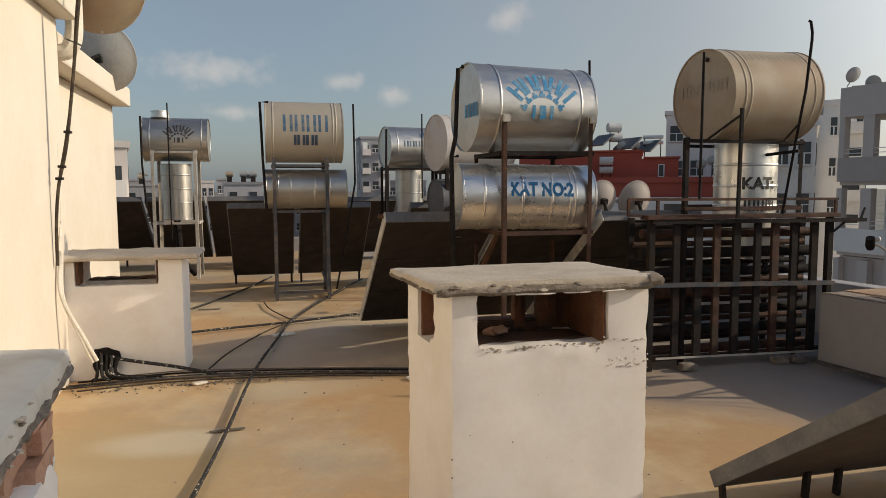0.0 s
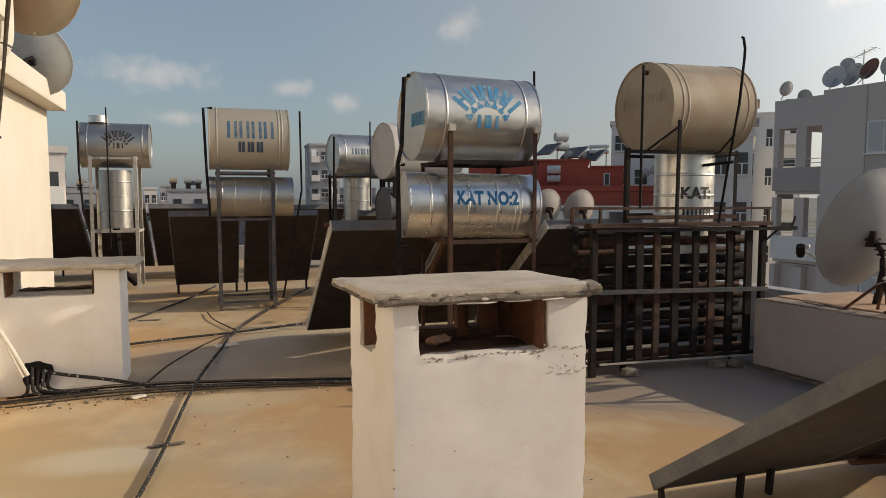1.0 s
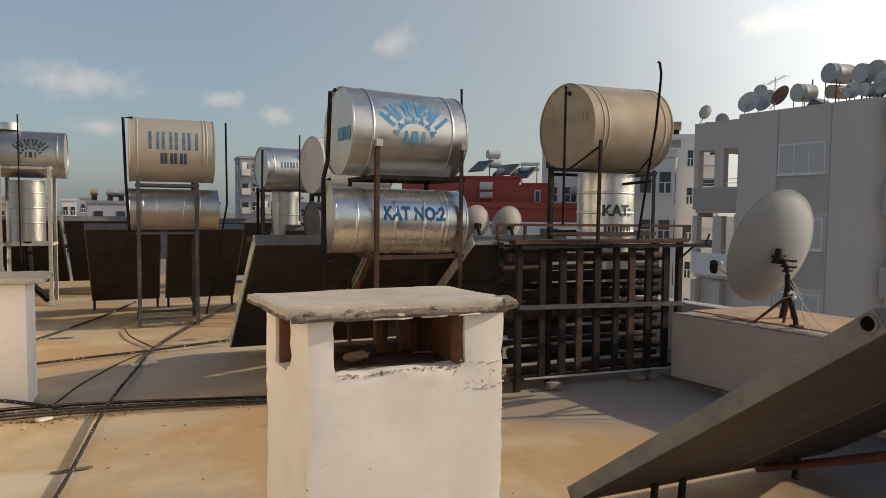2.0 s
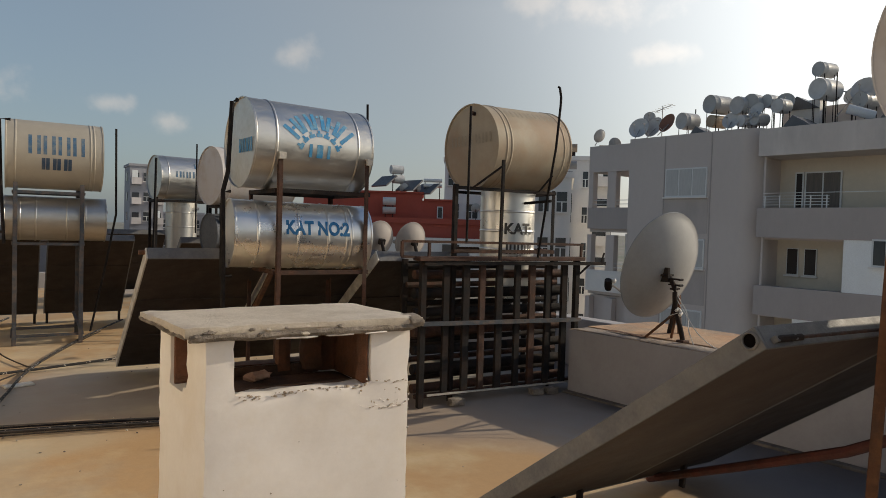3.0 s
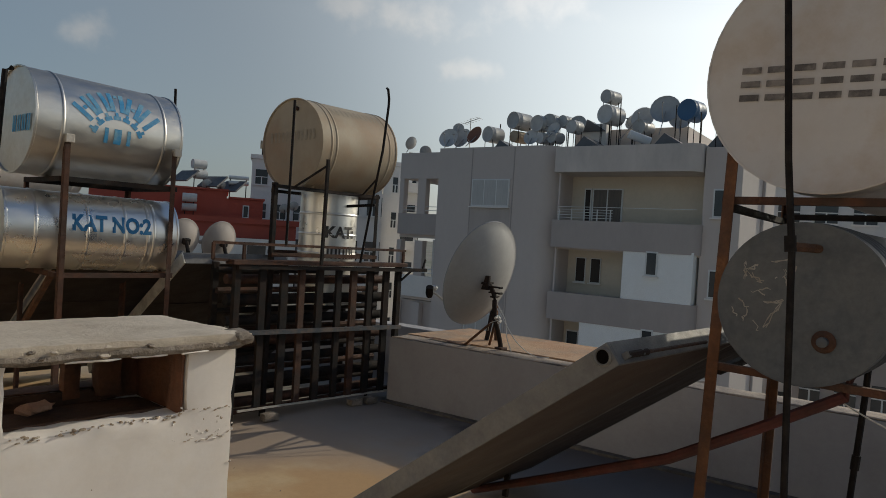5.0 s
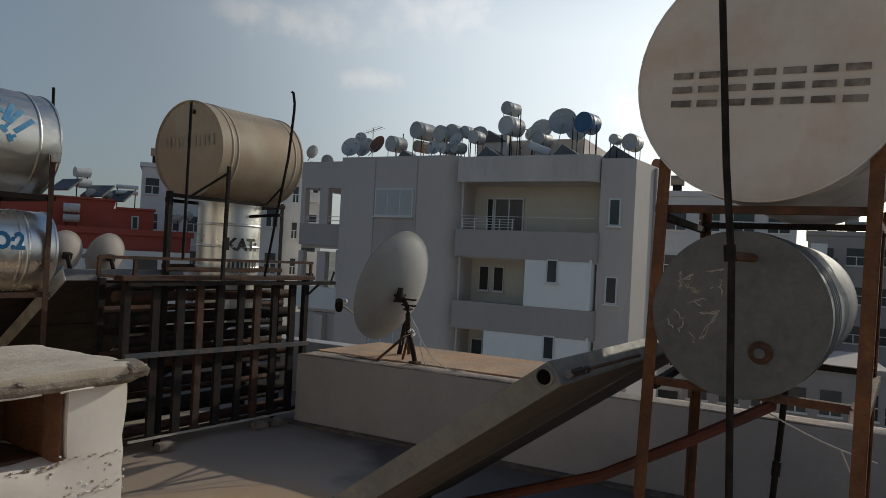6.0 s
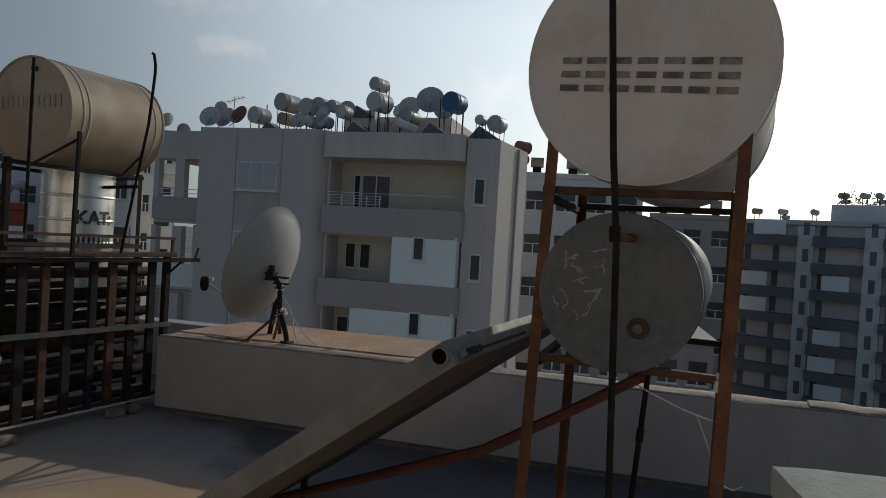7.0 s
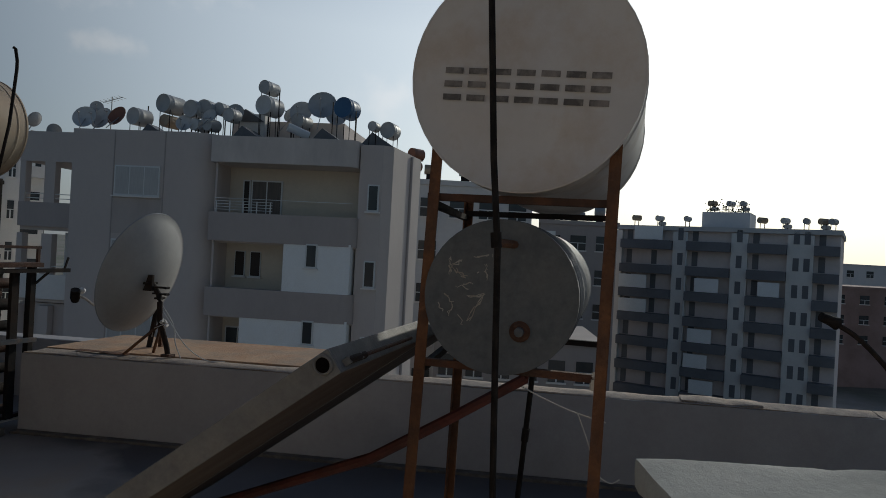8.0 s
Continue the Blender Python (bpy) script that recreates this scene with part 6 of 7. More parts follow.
# left wing with open loggias
fbox("wall", -0.25, 2.15, 0.4, 9.0, GROUND, -1.6, FACADE)
for k in range(3):
    dz = -2.95 * k
    fbox("loggia_band", -0.25, 2.15, 0.0, 0.2, 1.55 + dz, 2.55 + dz, FACADE_BAND if k == 0 else FACADE_LIGHT)
    fbox("loggia_floor", -0.25, 2.15, 0.2, 3.4, 1.40 + dz, 1.62 + dz, FACADE)
    for s0, s1 in ((-0.25, 0.0), (0.85, 1.32)):
        fbox("column", s0, s1, 0.02, 0.35, 2.55 + dz, 4.22 + dz, FACADE)
    if k:
        fbox("wall", -0.25, 2.15, 3.0, 3.4, 1.62 + dz, 4.3 + dz, FACADE_LIGHT)
    for z in (0.12, 0.3):
        fbox("loggia_rail", 0.01, 2.15, 0.08, 0.11, 2.58 + z + dz, 2.61 + z + dz, FRAMEWHITE)
fbox("roof_band", -0.25, 2.15, 0.0, 3.4, 4.22, ROOF - 0.05, FACADE)
# main bay with a rounded corner
bm = bmesh.new()
prof = [(2.15, 9.0), (2.15, -0.15), (7.25, -0.15)] + [(7.25 + 0.9 * math.sin(radians(a)), -0.15 + 0.95 * (1 - math.cos(radians(a)))) for a in range(6, 91, 6)] + [(8.15, 9.0)]
low = [bm.verts.new((x, y, GROUND)) for x, y in prof]
high = [bm.verts.new((x, y, ROOF + 0.10)) for x, y in prof]
bm.faces.new(high)
for k in range(len(prof)):
    k2 = (k + 1) % len(prof)
    bm.faces.new((low[k], low[k2], high[k2], high[k]))
part("main_bay", bm, FACADE, apt, smooth=True)
for s in (3.95, 6.10):
    fbox("groove", s, s + 0.04, -0.17, -0.152, -12.0, ROOF + 0.05, FACADE_BAND)
for k in range(5):
    dz = -2.95 * k
    window(4.05, 5.98, 2.97 + dz, 4.18 + dz, -0.18, 3, CURTAIN)
    fbox("panel", 4.0, 6.04, -0.165, -0.152, 1.45 + dz, 2.88 + dz, FACADE_PANEL)
# recessed balconies
fbox("wall", 8.151, 14.0, 1.5, 9.0, GROUND, ROOF - 0.2, FACADE_CREAM)
prism("roof_band", rounded_end(8.151, 13.95, -0.35, 9.0, 0.45), 4.45, ROOF - 0.02, FASCIA)
for k in range(5):
    dz = -2.95 * k
    prism("balcony_band", rounded_end(8.151, 14.05, -0.30, 0.148, 0.40), 1.38 + dz, 2.50 + dz, FACADE_BAND)
    fbox("balcony_floor", 8.151, 13.99, 0.15, 1.499, 1.30 + dz, 1.50 + dz, FACADE)
    if k == 0:
        window(8.75, 9.08, 1.7, 3.95, 1.46, 1, DARKPANE)
        window(9.12, 10.45, 1.7, 3.95, 1.46, 2, BROWNPANE)
    elif k == 1:
        window(8.55, 9.0, -0.05, 1.0, 1.46, 1, DARKPANE, 0.035)
        window(9.22, 9.68, -0.05, 1.0, 1.46, 1, DARKPANE, 0.035)
    else:
        window(8.3, 9.4, 1.55 + dz, 3.75 + dz, 1.46, 2)
    for z in (0.10, 0.21, 0.32, 0.43, 0.54) if k == 0 else ():
        fbox("balcony_rail", 8.35, 13.9 if z > 0.5 else 10.7, -0.24, -0.21, 2.50 + z + dz, 2.52 + z + dz, FRAMEWHITE)
    for j in range(5 if k == 0 else 0):
        fbox("rail_post", 8.4 + 0.55 * j, 8.44 + 0.55 * j, -0.24, -0.21, 2.50 + dz, 2.96 + dz, FRAMEWHITE)
    if k:
        s0 = 11.25 if k == 1 else 9.62
        fbox("balcony_enclosure", s0, 13.9, -0.26, 1.499, 2.502 + dz, 4.42 + dz, SHUTTER)
        window(12.15, 12.62, 3.45 + dz, 4.38 + dz, -0.29, 1)
# right strip and side wall
bm = bmesh.new()
prof = [(14.0, 0.15), (14.9, 0.15), (15.25, 0.45), (15.75, 4.0), (14.0, 4.0)]
low = [bm.verts.new((x, y, GROUND)) for x, y in prof]
high = [bm.verts.new((x, y, ROOF - 0.12)) for x, y in prof]
bm.faces.new(high)
for k in range(len(prof)):
    k2 = (k + 1) % len(prof)
    bm.faces.new((low[k], low[k2], high[k2], high[k]))
part("side_bay", bm, FACADE, apt)
for k in range(5):
    dz = -2.95 * k
    window(14.36, 14.82, 2.80 + dz, 3.85 + dz, 0.12, 1)
part("drain_pipe", tube([(8.30, -0.06, ROOF - 0.1), (8.30, -0.06, GROUND)], 0.05, 8), FACADE, apt)
part("drain_pipe", tube([(15.58, 2.6, ROOF - 0.2), (15.58, 2.6, GROUND)], 0.07, 8), FACADE_BAND, apt)
fbox("penthouse", 7.6, 12.6, 2.6, 8.5, ROOF - 0.05, 6.62, FACADE)
fbox("penthouse", 8.2, 9.3, 2.0, 2.598, ROOF - 0.05, 6.8, FACADE_LIGHT)


def small_tank(name, label, s, y, z, length, r, mat, turn=0.0, stand=0.0, base=ROOF - 0.05):
    """A drum on a light stand on a far roof."""
    th = thing(name, label, "water tank", FM @ pose(s, y, base, 0, 0, turn), group="far roof tanks")
    d = part("drum", lathe([(-length / 2, 0), (-length / 2 + 0.02, r * 0.9), (-length / 2, r), (-length / 4, r), (-length / 4 + 0.02, r * 1.02), (-length / 4 + 0.05, r), (length / 4, r), (length / 2, r), (length / 2 - 0.02, r * 0.9), (length / 2, 0)], 20), mat, th, smooth=True)
    d.matrix_local = pose(0, 0, z - base)
    for sx in (-0.35, 0.35):
        for sy in (-0.7, 0.7):
            part("leg", bar((sx * length, sy * r, 0), (sx * length, sy * r, z - base - r * 0.6), 0.022), DARKIRON, th)
    return th


def small_collector(s, y, w, turn=0.0, base=ROOF - 0.05, high=0.55):
    """A dark collector leaning on a far roof, seen end on as a wedge."""
    bm = bmesh.new()
    vs = [bm.verts.new(p) for p in ((0, 0, 0.02), (1.3, 0, 0.02), (0.45, 0, high), (0, w, 0.02), (1.3, w, 0.02), (0.45, w, high))]
    for fc in ((0, 1, 2), (5, 4, 3), (0, 2, 5, 3), (1, 4, 5, 2), (0, 3, 4, 1)):
        bm.faces.new([vs[k] for k in fc])
    th = part("solar_collector", bm, SLOPE, None, "dark sloping solar collector on a far roof", category="solar collector", group="far roof collectors")
    th.matrix_world = FM @ pose(s, y, base, 0, 0, turn)


for args in ((4.40, 0.8, 6.28, 0.75, 0.36, FARTANK, 74), (5.70, 0.9, 6.85, 0.95, 0.38, FARTANK, 74), (5.70, 0.9, 6.15, 0.75, 0.26, BEIGE, 74), (6.70, 0.9, 6.70, 0.5, 0.36, FARTANK, 78), (7.15, 1.1, 6.75, 0.5, 0.38, FARTANK, 82), (7.75, 1.5, 6.80, 0.9, 0.27, FARTANK, 78), (6.95, 1.0, 6.05, 0.8, 0.25, FARTANK, 74), (7.55, 0.8, 6.05, 0.6, 0.25, FARTANK, 74), (8.45, 0.7, 6.45, 0.55, 0.28, FARTANK, 78),
             (9.60, 1.6, 7.80, 0.75, 0.28, FARTANK, 74), (9.70, 1.5, 7.02, 0.9, 0.40, FARTANK, 74), (10.9, 2.1, 6.55, 0.8, 0.30, FARTANK, 78), (14.30, 0.9, 6.22, 0.4, 0.20, FARTANK, 78), (14.90, 1.2, 6.12, 0.6, 0.33, FARTANK, 78), (15.35, 5.0, 5.75, 0.6, 0.28, DISH_BROWN, 50), (15.30, 5.0, 5.22, 0.6, 0.22, DISH_BROWN, 50)):
    s, y, z, ln, r, mt, tu = args
    small_tank("roof_tank", "brown drum on a far roof" if mt is DISH_BROWN else "pale drum on a stand on the far roof", s, y, z, ln, r, mt, tu)
bt = small_tank("roof_tank", "blue drum on a stand on the far roof", 13.0, 1.5, 7.02, 0.75, 0.42, BLUEDRUM, 74)
vt = thing("tube_collector", "white tubular solar collector on the far roof", "solar collector", FM)
part("header", tube([(10.88, 0.5, 6.05), (11.6, 0.95, 5.78)], 0.17, 14), FRAMEWHITE, vt, smooth=True)
part("support", bar((11.0, 0.58, ROOF - 0.05), (11.0, 0.58, 5.9), 0.05), DARKIRON, vt)
part("support", bar((11.5, 0.9, ROOF - 0.05), (11.5, 0.9, 5.68), 0.05), DARKIRON, vt)
for a in ((8.6, 0.3, 1.4, 0), (11.9, 0.3, 1.4, 0), (13.8, 0.8, 1.2, 0), (4.5, 0.5, 0.8, 0), (8.0, 1.9, 0.8, 0, ROOF + 0.95)):
    small_collector(*a)


def far_dish(s, y, z, d, mat, turn, base=ROOF - 0.05):
    th = dish("satellite_dish", "small dish on the far roof", (0, 0, 0), 0, 0, d, mat, arm=True, mount=False, detail=18)
    th.matrix_world = FM @ pose(s, y, z, 0, -25, turn)
    part("mast", bar((-0.16 * d, 0, 0), (-0.16 * d + (z - base) * 0.42, 0, -(z - base) * 0.9), 0.028), DISH_DARK, th)


for s, y, z, d, mt, tu in ((-0.36, 0.8, 6.07, 0.62, FARTANK, 160), (0.58, 0.8, 5.60, 0.6, DISH_DARK, 120), (2.11, 0.5, 6.2, 0.95, FARTANK, -75), (2.67, 0.8, 6.22, 0.95, FARTANK, -95), (2.17, 1.2, 6.75, 0.55, FARTANK, -60), (3.48, 0.6, 6.3, 0.85, DISH_BROWN, -100), (6.45, 0.6, 6.1, 0.7, FARTANK, -80), (10.78, 2.2, 7.0, 1.0, FARTANK, -85), (11.74, 2.1, 7.3, 1.25, FARTANK, -80), (10.3, 2.4, 6.9, 0.7, FARTANK, -100), (8.3, 1.3, 6.75, 0.7, FARTANK, -70), (7.5, 0.6, 6.4, 0.65, FARTANK, -100), (12.3, 2.3, 6.9, 0.9, FARTANK, -70)):
    far_dish(s, y, z, d, mt, tu)
an = thing("roof_antenna", "thin metal television antenna on the far roof", "antenna", FM @ pose(2.85, 1.2, ROOF - 0.05))
part("mast", bar((0, 0, 0), (0, 0, 1.75), 0.03), DISH_DARK, an)
part("boom", bar((-0.4, 0, 1.5), (0.5, 0, 1.75), 0.02), DISH_DARK, an)
for k in range(6):
    part("element", bar((-0.35 + 0.16 * k, -0.3, 1.51 + 0.045 * k), (-0.35 + 0.16 * k, 0.3, 1.51 + 0.045 * k), 0.015), DISH_DARK, an)
for s, y, z in ((4.5, 1.2, 6.9), (10.2, 1.2, 7.6), (13.5, 1.0, 6.9), (12.3, 1.8, 7.4)):
    ro = thing("roof_mast", "thin iron pole on the far roof", "pole", FM @ pose(s, y, ROOF - 0.05))
    part("pole", bar((0, 0, 0), (0, 0, z - ROOF), 0.035), DARKIRON, ro)


# ---- other buildings of the town ----
def block(name, label, at, turn, w, d, top, wall, storeys, cols, win=None, band=None, balcony=0, roof_things=0, storey=2.9, front_only=True, pane=0.7):
    """A plain town block: its front runs along local x, facing -y, and its roof is at top."""
    th = thing(name, label, "building", pose(at[0], at[1], 0, 0, 0, turn))
    part("wall", box(-w / 2, w / 2, 0, d, GROUND, top), wall, th)
    part("roof_edge", box(-w / 2 - 0.15, w / 2 + 0.15, -0.15, d + 0.15, top + 0.002, top + 0.35), wall, th)
    step = w / cols
    for f in range(storeys):
        z = top - 0.9 - storey * f
        if z < -9:
            break
        for c in range(cols):
            x = -w / 2 + step * (c + 0.5)
            if balcony and c % balcony == 0:
                part("balcony", box(x - step * 0.42, x + step * 0.42, -1.1, -0.002, z - 1.75, z - 0.80), band or wall, th)
                wn_ = part("window", box(x - step * 0.30, x + step * 0.30, -0.05, 0.02, z - 1.4, z - 0.05), win or WINDOW, th)
                if (f * 7 + c * 3) % 4 == 0:
                    part("shutter", box(x - step * 0.40, x + step * 0.1, -1.08, -1.0, z - 0.79, z + 0.25), SHUTTER, th)
            else:
                wn_ = part("window", box(x - min(pane, step * 0.3), x + min(pane, step * 0.3), -0.06, 0.02, z - 1.25, z), win or WINDOW, th)
                part("frame", box(x - min(pane, step * 0.3), x + min(pane, step * 0.3), -0.09, -0.061, z - 0.66, z - 0.60), FRAMEWHITE, wn_)
                part("frame", box(x - 0.04, x + 0.04, -0.09, -0.061, z - 1.25, z - 0.661), FRAMEWHITE, wn_)
                part("sill", box(x - min(pane, step * 0.3) - 0.1, x + min(pane, step * 0.3) + 0.1, -0.16, -0.002, z - 1.36, z - 1.252), FACADE_LIGHT, wn_)
        if front_only:
            for c in range(max(1, int(d / 4))):
                y = d * (c + 0.5) / max(1, int(d / 4))
                for sx in (-1, 1):
                    part("window", box(sx * w / 2 - 0.06, sx * w / 2 + 0.06, y - 0.6, y + 0.6, z - 1.25, z), win or WINDOW, th)
    random.seed(int(abs(at[0] * 7 + at[1] * 3)) + storeys)
    for k in range(roof_things):
        x = -w / 2 + w * (k + 0.5 + random.uniform(-0.25, 0.25)) / roof_things
        zz = top + 0.35
        y = random.uniform(0.4, min(3.0, d - 0.5))
        g = part("roof_tank", tube([(x - 0.45, y, zz + 1.0), (x + 0.45, y, zz + 1.0)], 0.36, 12), DISH_DARK if k % 3 else BEIGE, th, smooth=True)
        part("tank_stand", box(x - 0.3, x + 0.3, y - 0.2, y + 0.2, zz, zz + 0.66), DARKIRON, th)
        if k % 2:
            part("roof_tank", tube([(x + 0.3, y + 0.9, zz + 0.7), (x + 1.0, y + 0.9, zz + 0.7)], 0.28, 12), DISH, th, smooth=True)
    return th


# tall block with dark balconies beyond the near heater
rb = thing("apartment_building", "tall grey apartment block with dark balcony bands", "building", pose(72.0, -9.6, 0, 0, 0, -107.5))
part("wall", box(-10.3, 10.3, 0.6, 14, GROUND, 4.8), ROSE, rb)
part("roof_edge", box(-10.45, 10.45, -0.1, 14.1, 4.802, 5.25), FARGREY, rb)
part("roof_house", box(-2.4, 2.2, 3.5, 8.0, 5.152, 7.0), FARGREY, rb)
for s0, s1 in ((-10.3, -9.6), (-4.4, -3.0), (1.1, 2.6), (6.0, 8.2)):
    part("pier", box(s0, s1, -0.05, 0.599, GROUND, 4.701), FACADE_LIGHT, rb)
random.seed(21)
for f in range(7):
    z = 2.95 - 2.5 * f
    for s0, s1, shut in ((-9.58, -4.42, 0.35), (-2.98, 1.08, 0.6), (2.62, 5.98, 0.15), (8.22, 10.3, 0.1)):
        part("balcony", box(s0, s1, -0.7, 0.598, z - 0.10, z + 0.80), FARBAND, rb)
        n = max(1, int((s1 - s0) / 2.2))
        for k in range(n):
            a = s0 + (s1 - s0) * k / n + 0.35
            b = a + 0.55
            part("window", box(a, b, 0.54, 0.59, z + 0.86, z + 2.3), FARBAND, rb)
        if random.random() < shut:
            a = s0 + random.uniform(0.0, 0.4) * (s1 - s0)
            part("shutter", box(a, a + (s1 - s0) * 0.55, -0.68, -0.56, z + 0.851, z + 2.2), SHUTTER, rb)
    for s in (-3.9, 1.6, 6.5, 7.4):
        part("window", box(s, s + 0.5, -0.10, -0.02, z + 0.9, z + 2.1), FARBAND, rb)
random.seed(33)
bm = bmesh.new()
for k in range(160):
    c = Vector((random.uniform(-2.2, 2.0), random.uniform(3.6, 5.2), 7.0 + abs(random.gauss(0, 0.45))))
    d = Vector((random.gauss(0, 1), random.gauss(0, 1), random.gauss(0.4, 0.8))).normalized() * random.uniform(0.12, 0.3)
    e = d.orthogonal().normalized() * 0.10
    bm.faces.new([bm.verts.new(p) for p in (c, c + d * 0.5 + e, c + d, c + d * 0.5 - e)])
part("foliage", bm, LEAF, rb, "leafy pot plants on the roof house", kind="stuff")
part("drain_pipe", tube([(-3.05, -0.2, 4.7), (-3.05, -0.2, GROUND)], 0.12, 6), FRAMEWHITE, rb)
for k, x in enumerate((-8.6, -6.2, -3.4, -1.6, 0.2, 1.4, 3.6, 5.6, 7.4, 8.8, 9.6)):
    zz = 5.15 if abs(x + 0.1) > 2.4 else 7.0
    y = 1.5 if zz < 6 else 4.5
    g = part("roof_tank", lathe([(-0.42, 0.0), (-0.42, 0.30), (0.42, 0.30), (0.42, 0.0)], 14), FARTANK if k % 3 else BEIGE, rb, smooth=True)
    g.matrix_local = pose(x, y, zz + 0.95, 0, 0, 50 + 17 * (k % 3))
    for sx in (-0.2, 0.2):
        part("tank_stand", bar((x + sx, y, zz), (x + sx, y, zz + 0.75), 0.07), DARKIRON, rb)
    if k % 2:
        g = part("roof_tank", lathe([(-0.34, 0.0), (-0.34, 0.24), (0.34, 0.24), (0.34, 0.0)], 14), FARTANK, rb, smooth=True)
        g.matrix_local = pose(x + 0.2, y + 0.3, zz + 0.42, 0, 0, 60)
block("apartment_building", "grey apartment block with many windows", (60, 3.4), -84, 6.5, 12, 4.3, FACADE_BAND, 6, 3, band=FARBAND, balcony=3, roof_things=3)
block("apartment_building", "tall shaded grey block behind the white house", (46, 9.8), -76, 8.0, 14, 5.9, FARGREY, 6, 4, band=FACADE_BAND, roof_things=3)
block("apartment_building", "low grey house below the parapet", (40, 5.6), -80, 9.5, 8, -3.6, FACADE_BAND, 3, 6, roof_things=0)
block("apartment_building", "low pale block far away", (150, -50), -72, 24, 14, 2.9, FARGREY, 4, 6)
block("apartment_building", "distant red-brown low block", (112, -37), -72, 30, 12, -0.8, FARRED, 3, 8)
# red house with heaters on its stepped roof
rd = block("red_house", "red-painted house with stepped roof and heaters", (21.0, 39.53), -30, 12.3, 10, 1.60, RED, 3, 5, roof_things=0)
part("upper_storey", box(-6.1, 1.85, 1.5, 9, 1.951, 3.60), RED, rd)
part("upper_storey", box(1.851, 4.1, 1.5, 9, 1.951, 3.15), RED, rd)
part("roof_edge", box(-6.2, 1.95, 1.38, 9.1, 3.602, 3.72), RED, rd)
part("roof_edge", box(1.951, 4.2, 1.38, 9.1, 3.152, 3.27), RED, rd)
wn_ = part("window", box(2.85, 3.25, 1.42, 1.52, 1.98, 2.78), FRAMEWHITE, rd)
part("pane", box(2.92, 3.18, 1.40, 1.419, 2.03, 2.72), WINDOW, wn_)
part("white_storey", box(-6.1, 6.1, -0.6, -0.152, -3.0, 0.70), FACADE_LIGHT, rd)
for k in range(4):
    part("window", box(-4.6 + 2.6 * k, -3.5 + 2.6 * k, -0.66, -0.58, -1.0, 0.3), WINDOW, rd)
for x, y, z, ln, r, tu in ((0.05, 2.2, 5.22, 0.85, 0.30, 25), (0.15, 2.2, 4.58, 0.75, 0.30, 25), (-0.35, 1.0, 3.02, 0.85, 0.27, 5), (-0.35, 1.0, 2.42, 0.85, 0.24, 5)):
    part("roof_tank", lathe([(-ln / 2, 0.0), (-ln / 2 + 0.02, r * 0.9), (-ln / 2, r), (ln / 2, r), (ln / 2 - 0.02, r * 0.9), (ln / 2, 0.0)], 18), FARTANK, rd, smooth=True).matrix_local = pose(x, y, z, 0, 0, tu)
for z in (4.55, 4.20):
    part("roof_tank", tube([(1.9, 2.0, z), (3.15, 2.0, z)], 0.13, 12), FRAMEWHITE, rd, smooth=True)
for x, y, z0, z1 in ((-0.2, 2.2, 3.7, 5.0), (0.35, 2.2, 3.7, 5.0), (-0.6, 1.0, 1.9, 2.9), (-0.1, 1.0, 1.9, 2.9), (2.0, 2.0, 3.2, 4.5), (3.0, 2.0, 3.2, 4.5)):
    part("tank_stand", bar((x, y, z0), (x, y, z1), 0.06), DARKIRON, rd)
for x, z, turn in ((-0.75, 3.74, 35), (0.95, 3.50, 40), (2.1, 3.29, 40)):
    part("collector", box(-0.55, 0.55, -0.95, 0.95, 0.0, 0.10), SLOPE, rd).matrix_local = Matrix.Translation((x, 2.0, z + 0.62)) @ Matrix.Rotation(radians(turn), 4, "Z") @ Matrix.Rotation(radians(-40), 4, "Y")
for x, z in ((0.6, 3.95), (1.45, 3.95), (5.4, 2.7), (6.0, 2.9)):
    part("roof_dish", lathe([(0, 0), (-0.05, 0.2), (-0.12, 0.32), (-0.13, 0.31), (0.02, 0)], 16), FARTANK, rd, smooth=True).matrix_local = pose(x, 1.7 if x < 3 else 0.6, z, 0, 20, -80)
    part("dish_mast", bar((x, 1.75 if x < 3 else 0.65, 3.7 if x < 3 else 1.9), (x, 1.75 if x < 3 else 0.65, z), 0.04), DARKIRON, rd)
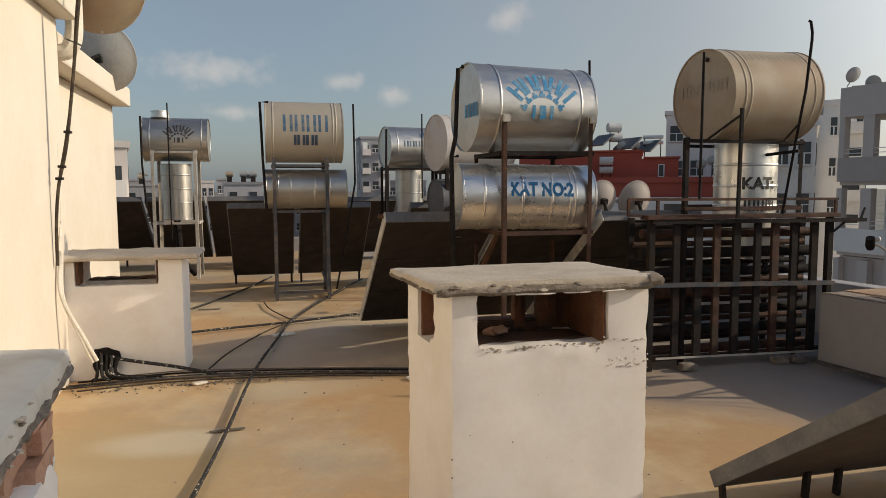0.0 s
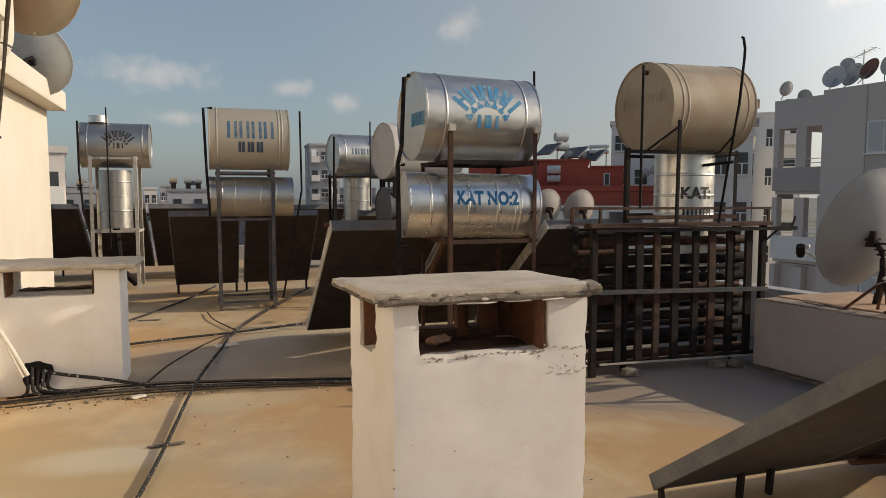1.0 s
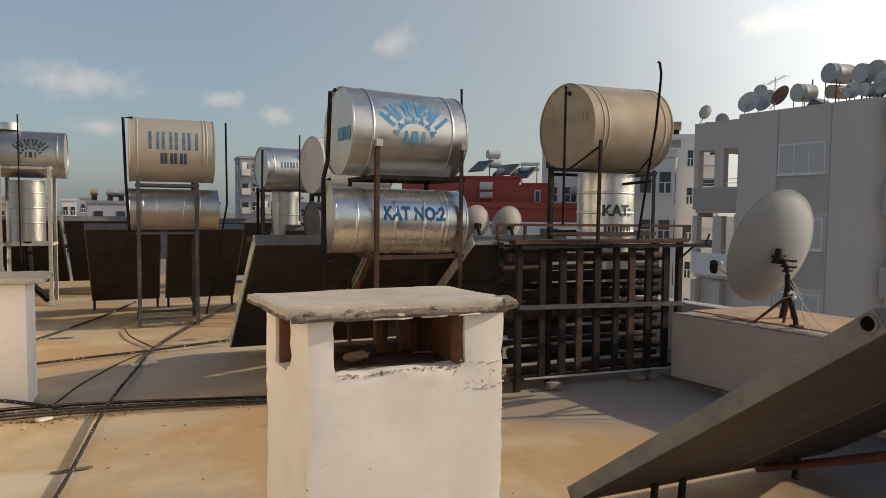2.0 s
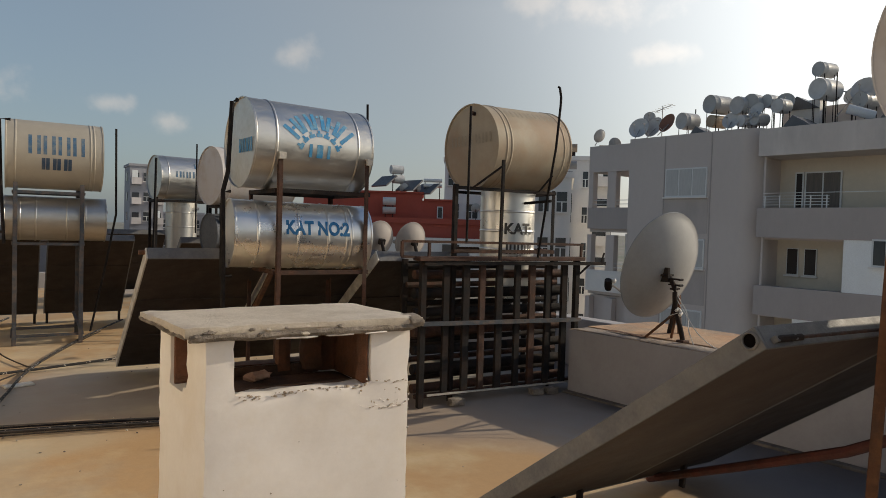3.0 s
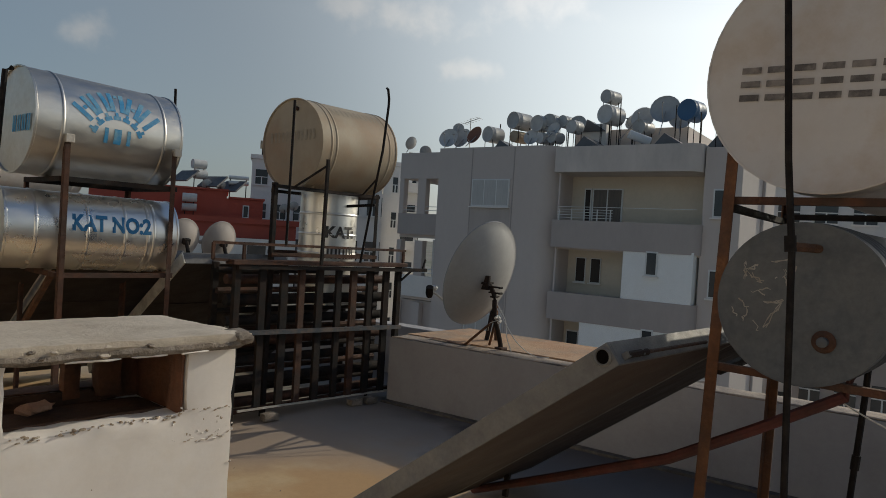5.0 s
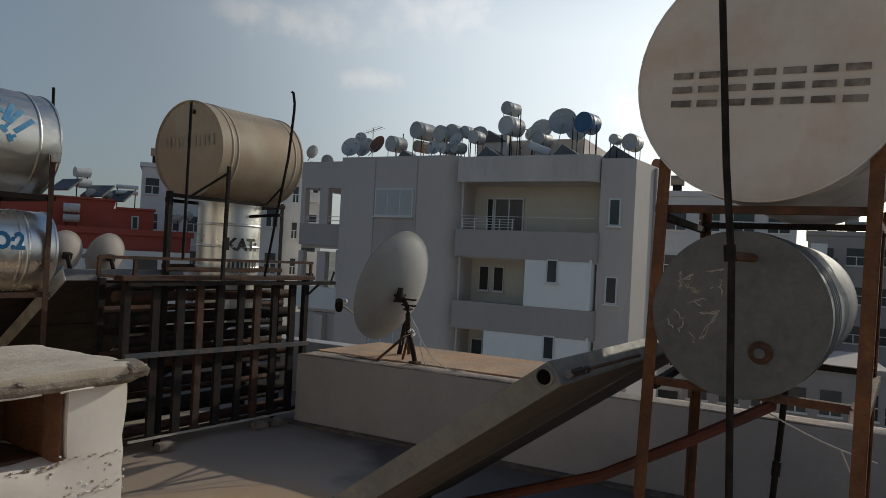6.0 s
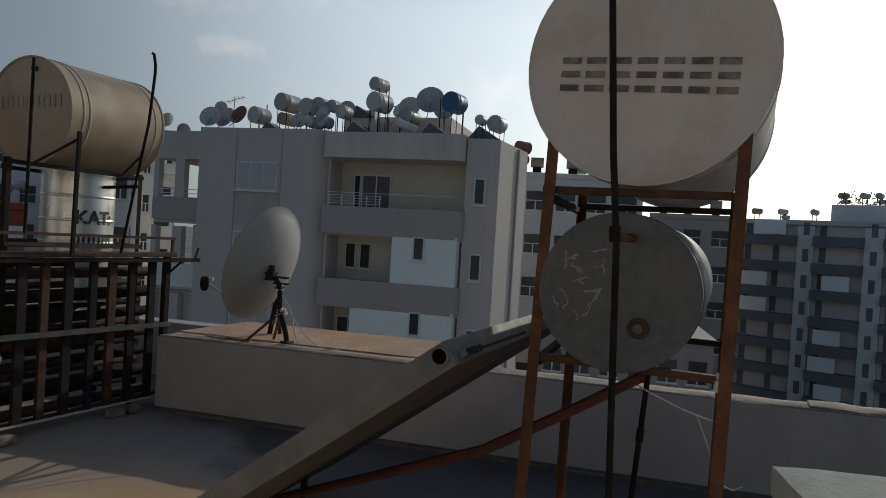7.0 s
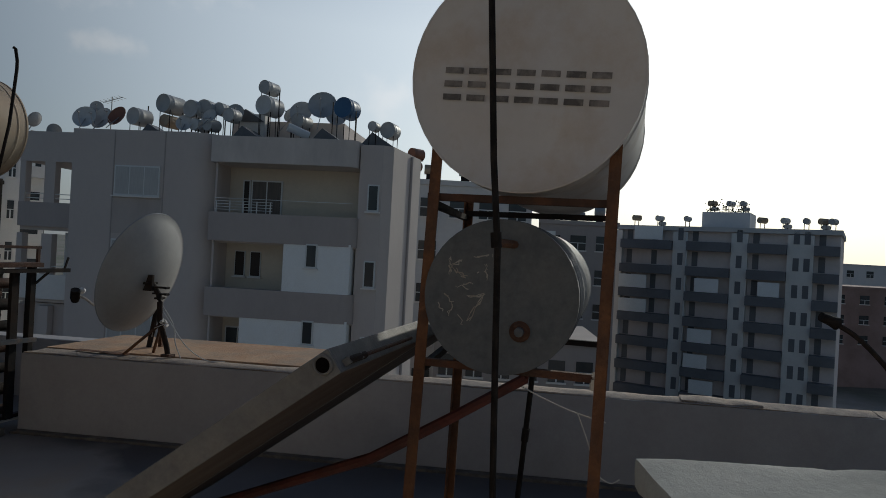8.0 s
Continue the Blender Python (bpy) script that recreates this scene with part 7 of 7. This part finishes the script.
# towers and blocks on the skyline
block("apartment_building", "pale block with small windows beside the white house", (39.0, 41.8), -43, 2.5, 9, 7.15, FACADE_LIGHT, 7, 2, roof_things=1, pane=0.2)
block("apartment_building", "pale tower with stacked balconies", (49.3, 49.6), -45, 2.2, 8, 8.5, FACADE_LIGHT, 8, 1, balcony=1, band=FACADE_LIGHT, roof_things=1)
tw = block("apartment_tower", "tall pale tower with balconies on the skyline", (16.4, 109), 0, 4.6, 6, 9.0, HAZY, 6, 3, band=PINK, balcony=2, roof_things=0)
block("apartment_building", "white block with rounded stair tower", (34.6, 50.5), -34, 5.0, 10, 7.3, FACADE_LIGHT, 7, 3, roof_things=2)
block("apartment_building", "tall white block beside the red house", (28.6, 33.6), -42, 3.4, 12, 4.75, FACADE_LIGHT, 6, 3, roof_things=2, pane=0.32, balcony=3, band=FACADE_BAND)
block("apartment_building", "pale block behind the beige heater", (39, 56), -32, 8, 10, 3.6, FACADE_LIGHT, 6, 5, balcony=2, band=FACADE_LIGHT)
for at, w, top, mt, n in (((-3.2, 90), 4.8, 1.75, HAZY, 3), ((-10.0, 120), 2.0, 2.2, PINK, 0), ((-7.8, 121), 1.5, 2.6, HAZY, 0), ((-15.5, 105), 9, 1.6, HAZY, 2), ((4.0, 130), 9, 1.4, HAZY, 2), ((10.2, 125), 5, 2.0, HAZY, 1), ((-24, 125), 10, 2.6, HAZY, 2), ((23, 118), 7, 2.2, HAZY, 2), ((30, 112), 8, 1.2, HAZY, 1), ((-33, 110), 12, 1.8, HAZY, 2), ((62, 80), 14, 2.4, HAZY, 3), ((52, 95), 12, 1.9, HAZY, 3), ((95, 30), 18, 1.2, HAZY, 4), ((110, 5), 18, 0.8, FARGREY, 4), ((-60, 60), 20, 1.0, HAZY, 3), ((130, -90), 24, 1.0, HAZY, 3)):
    block("apartment_building", "pale flat-roofed block on the skyline", at, math.degrees(math.atan2(-at[0], at[1])), w, 9, top, mt, 3, max(2, int(w / 2.2)), roof_things=n, pane=0.45)
block("apartment_building", "white block seen past the stair house", (-8.6, 39), 12, 3.0, 8, 3.5, PINK, 4, 2, balcony=1, band=FACADE_LIGHT, pane=0.4)
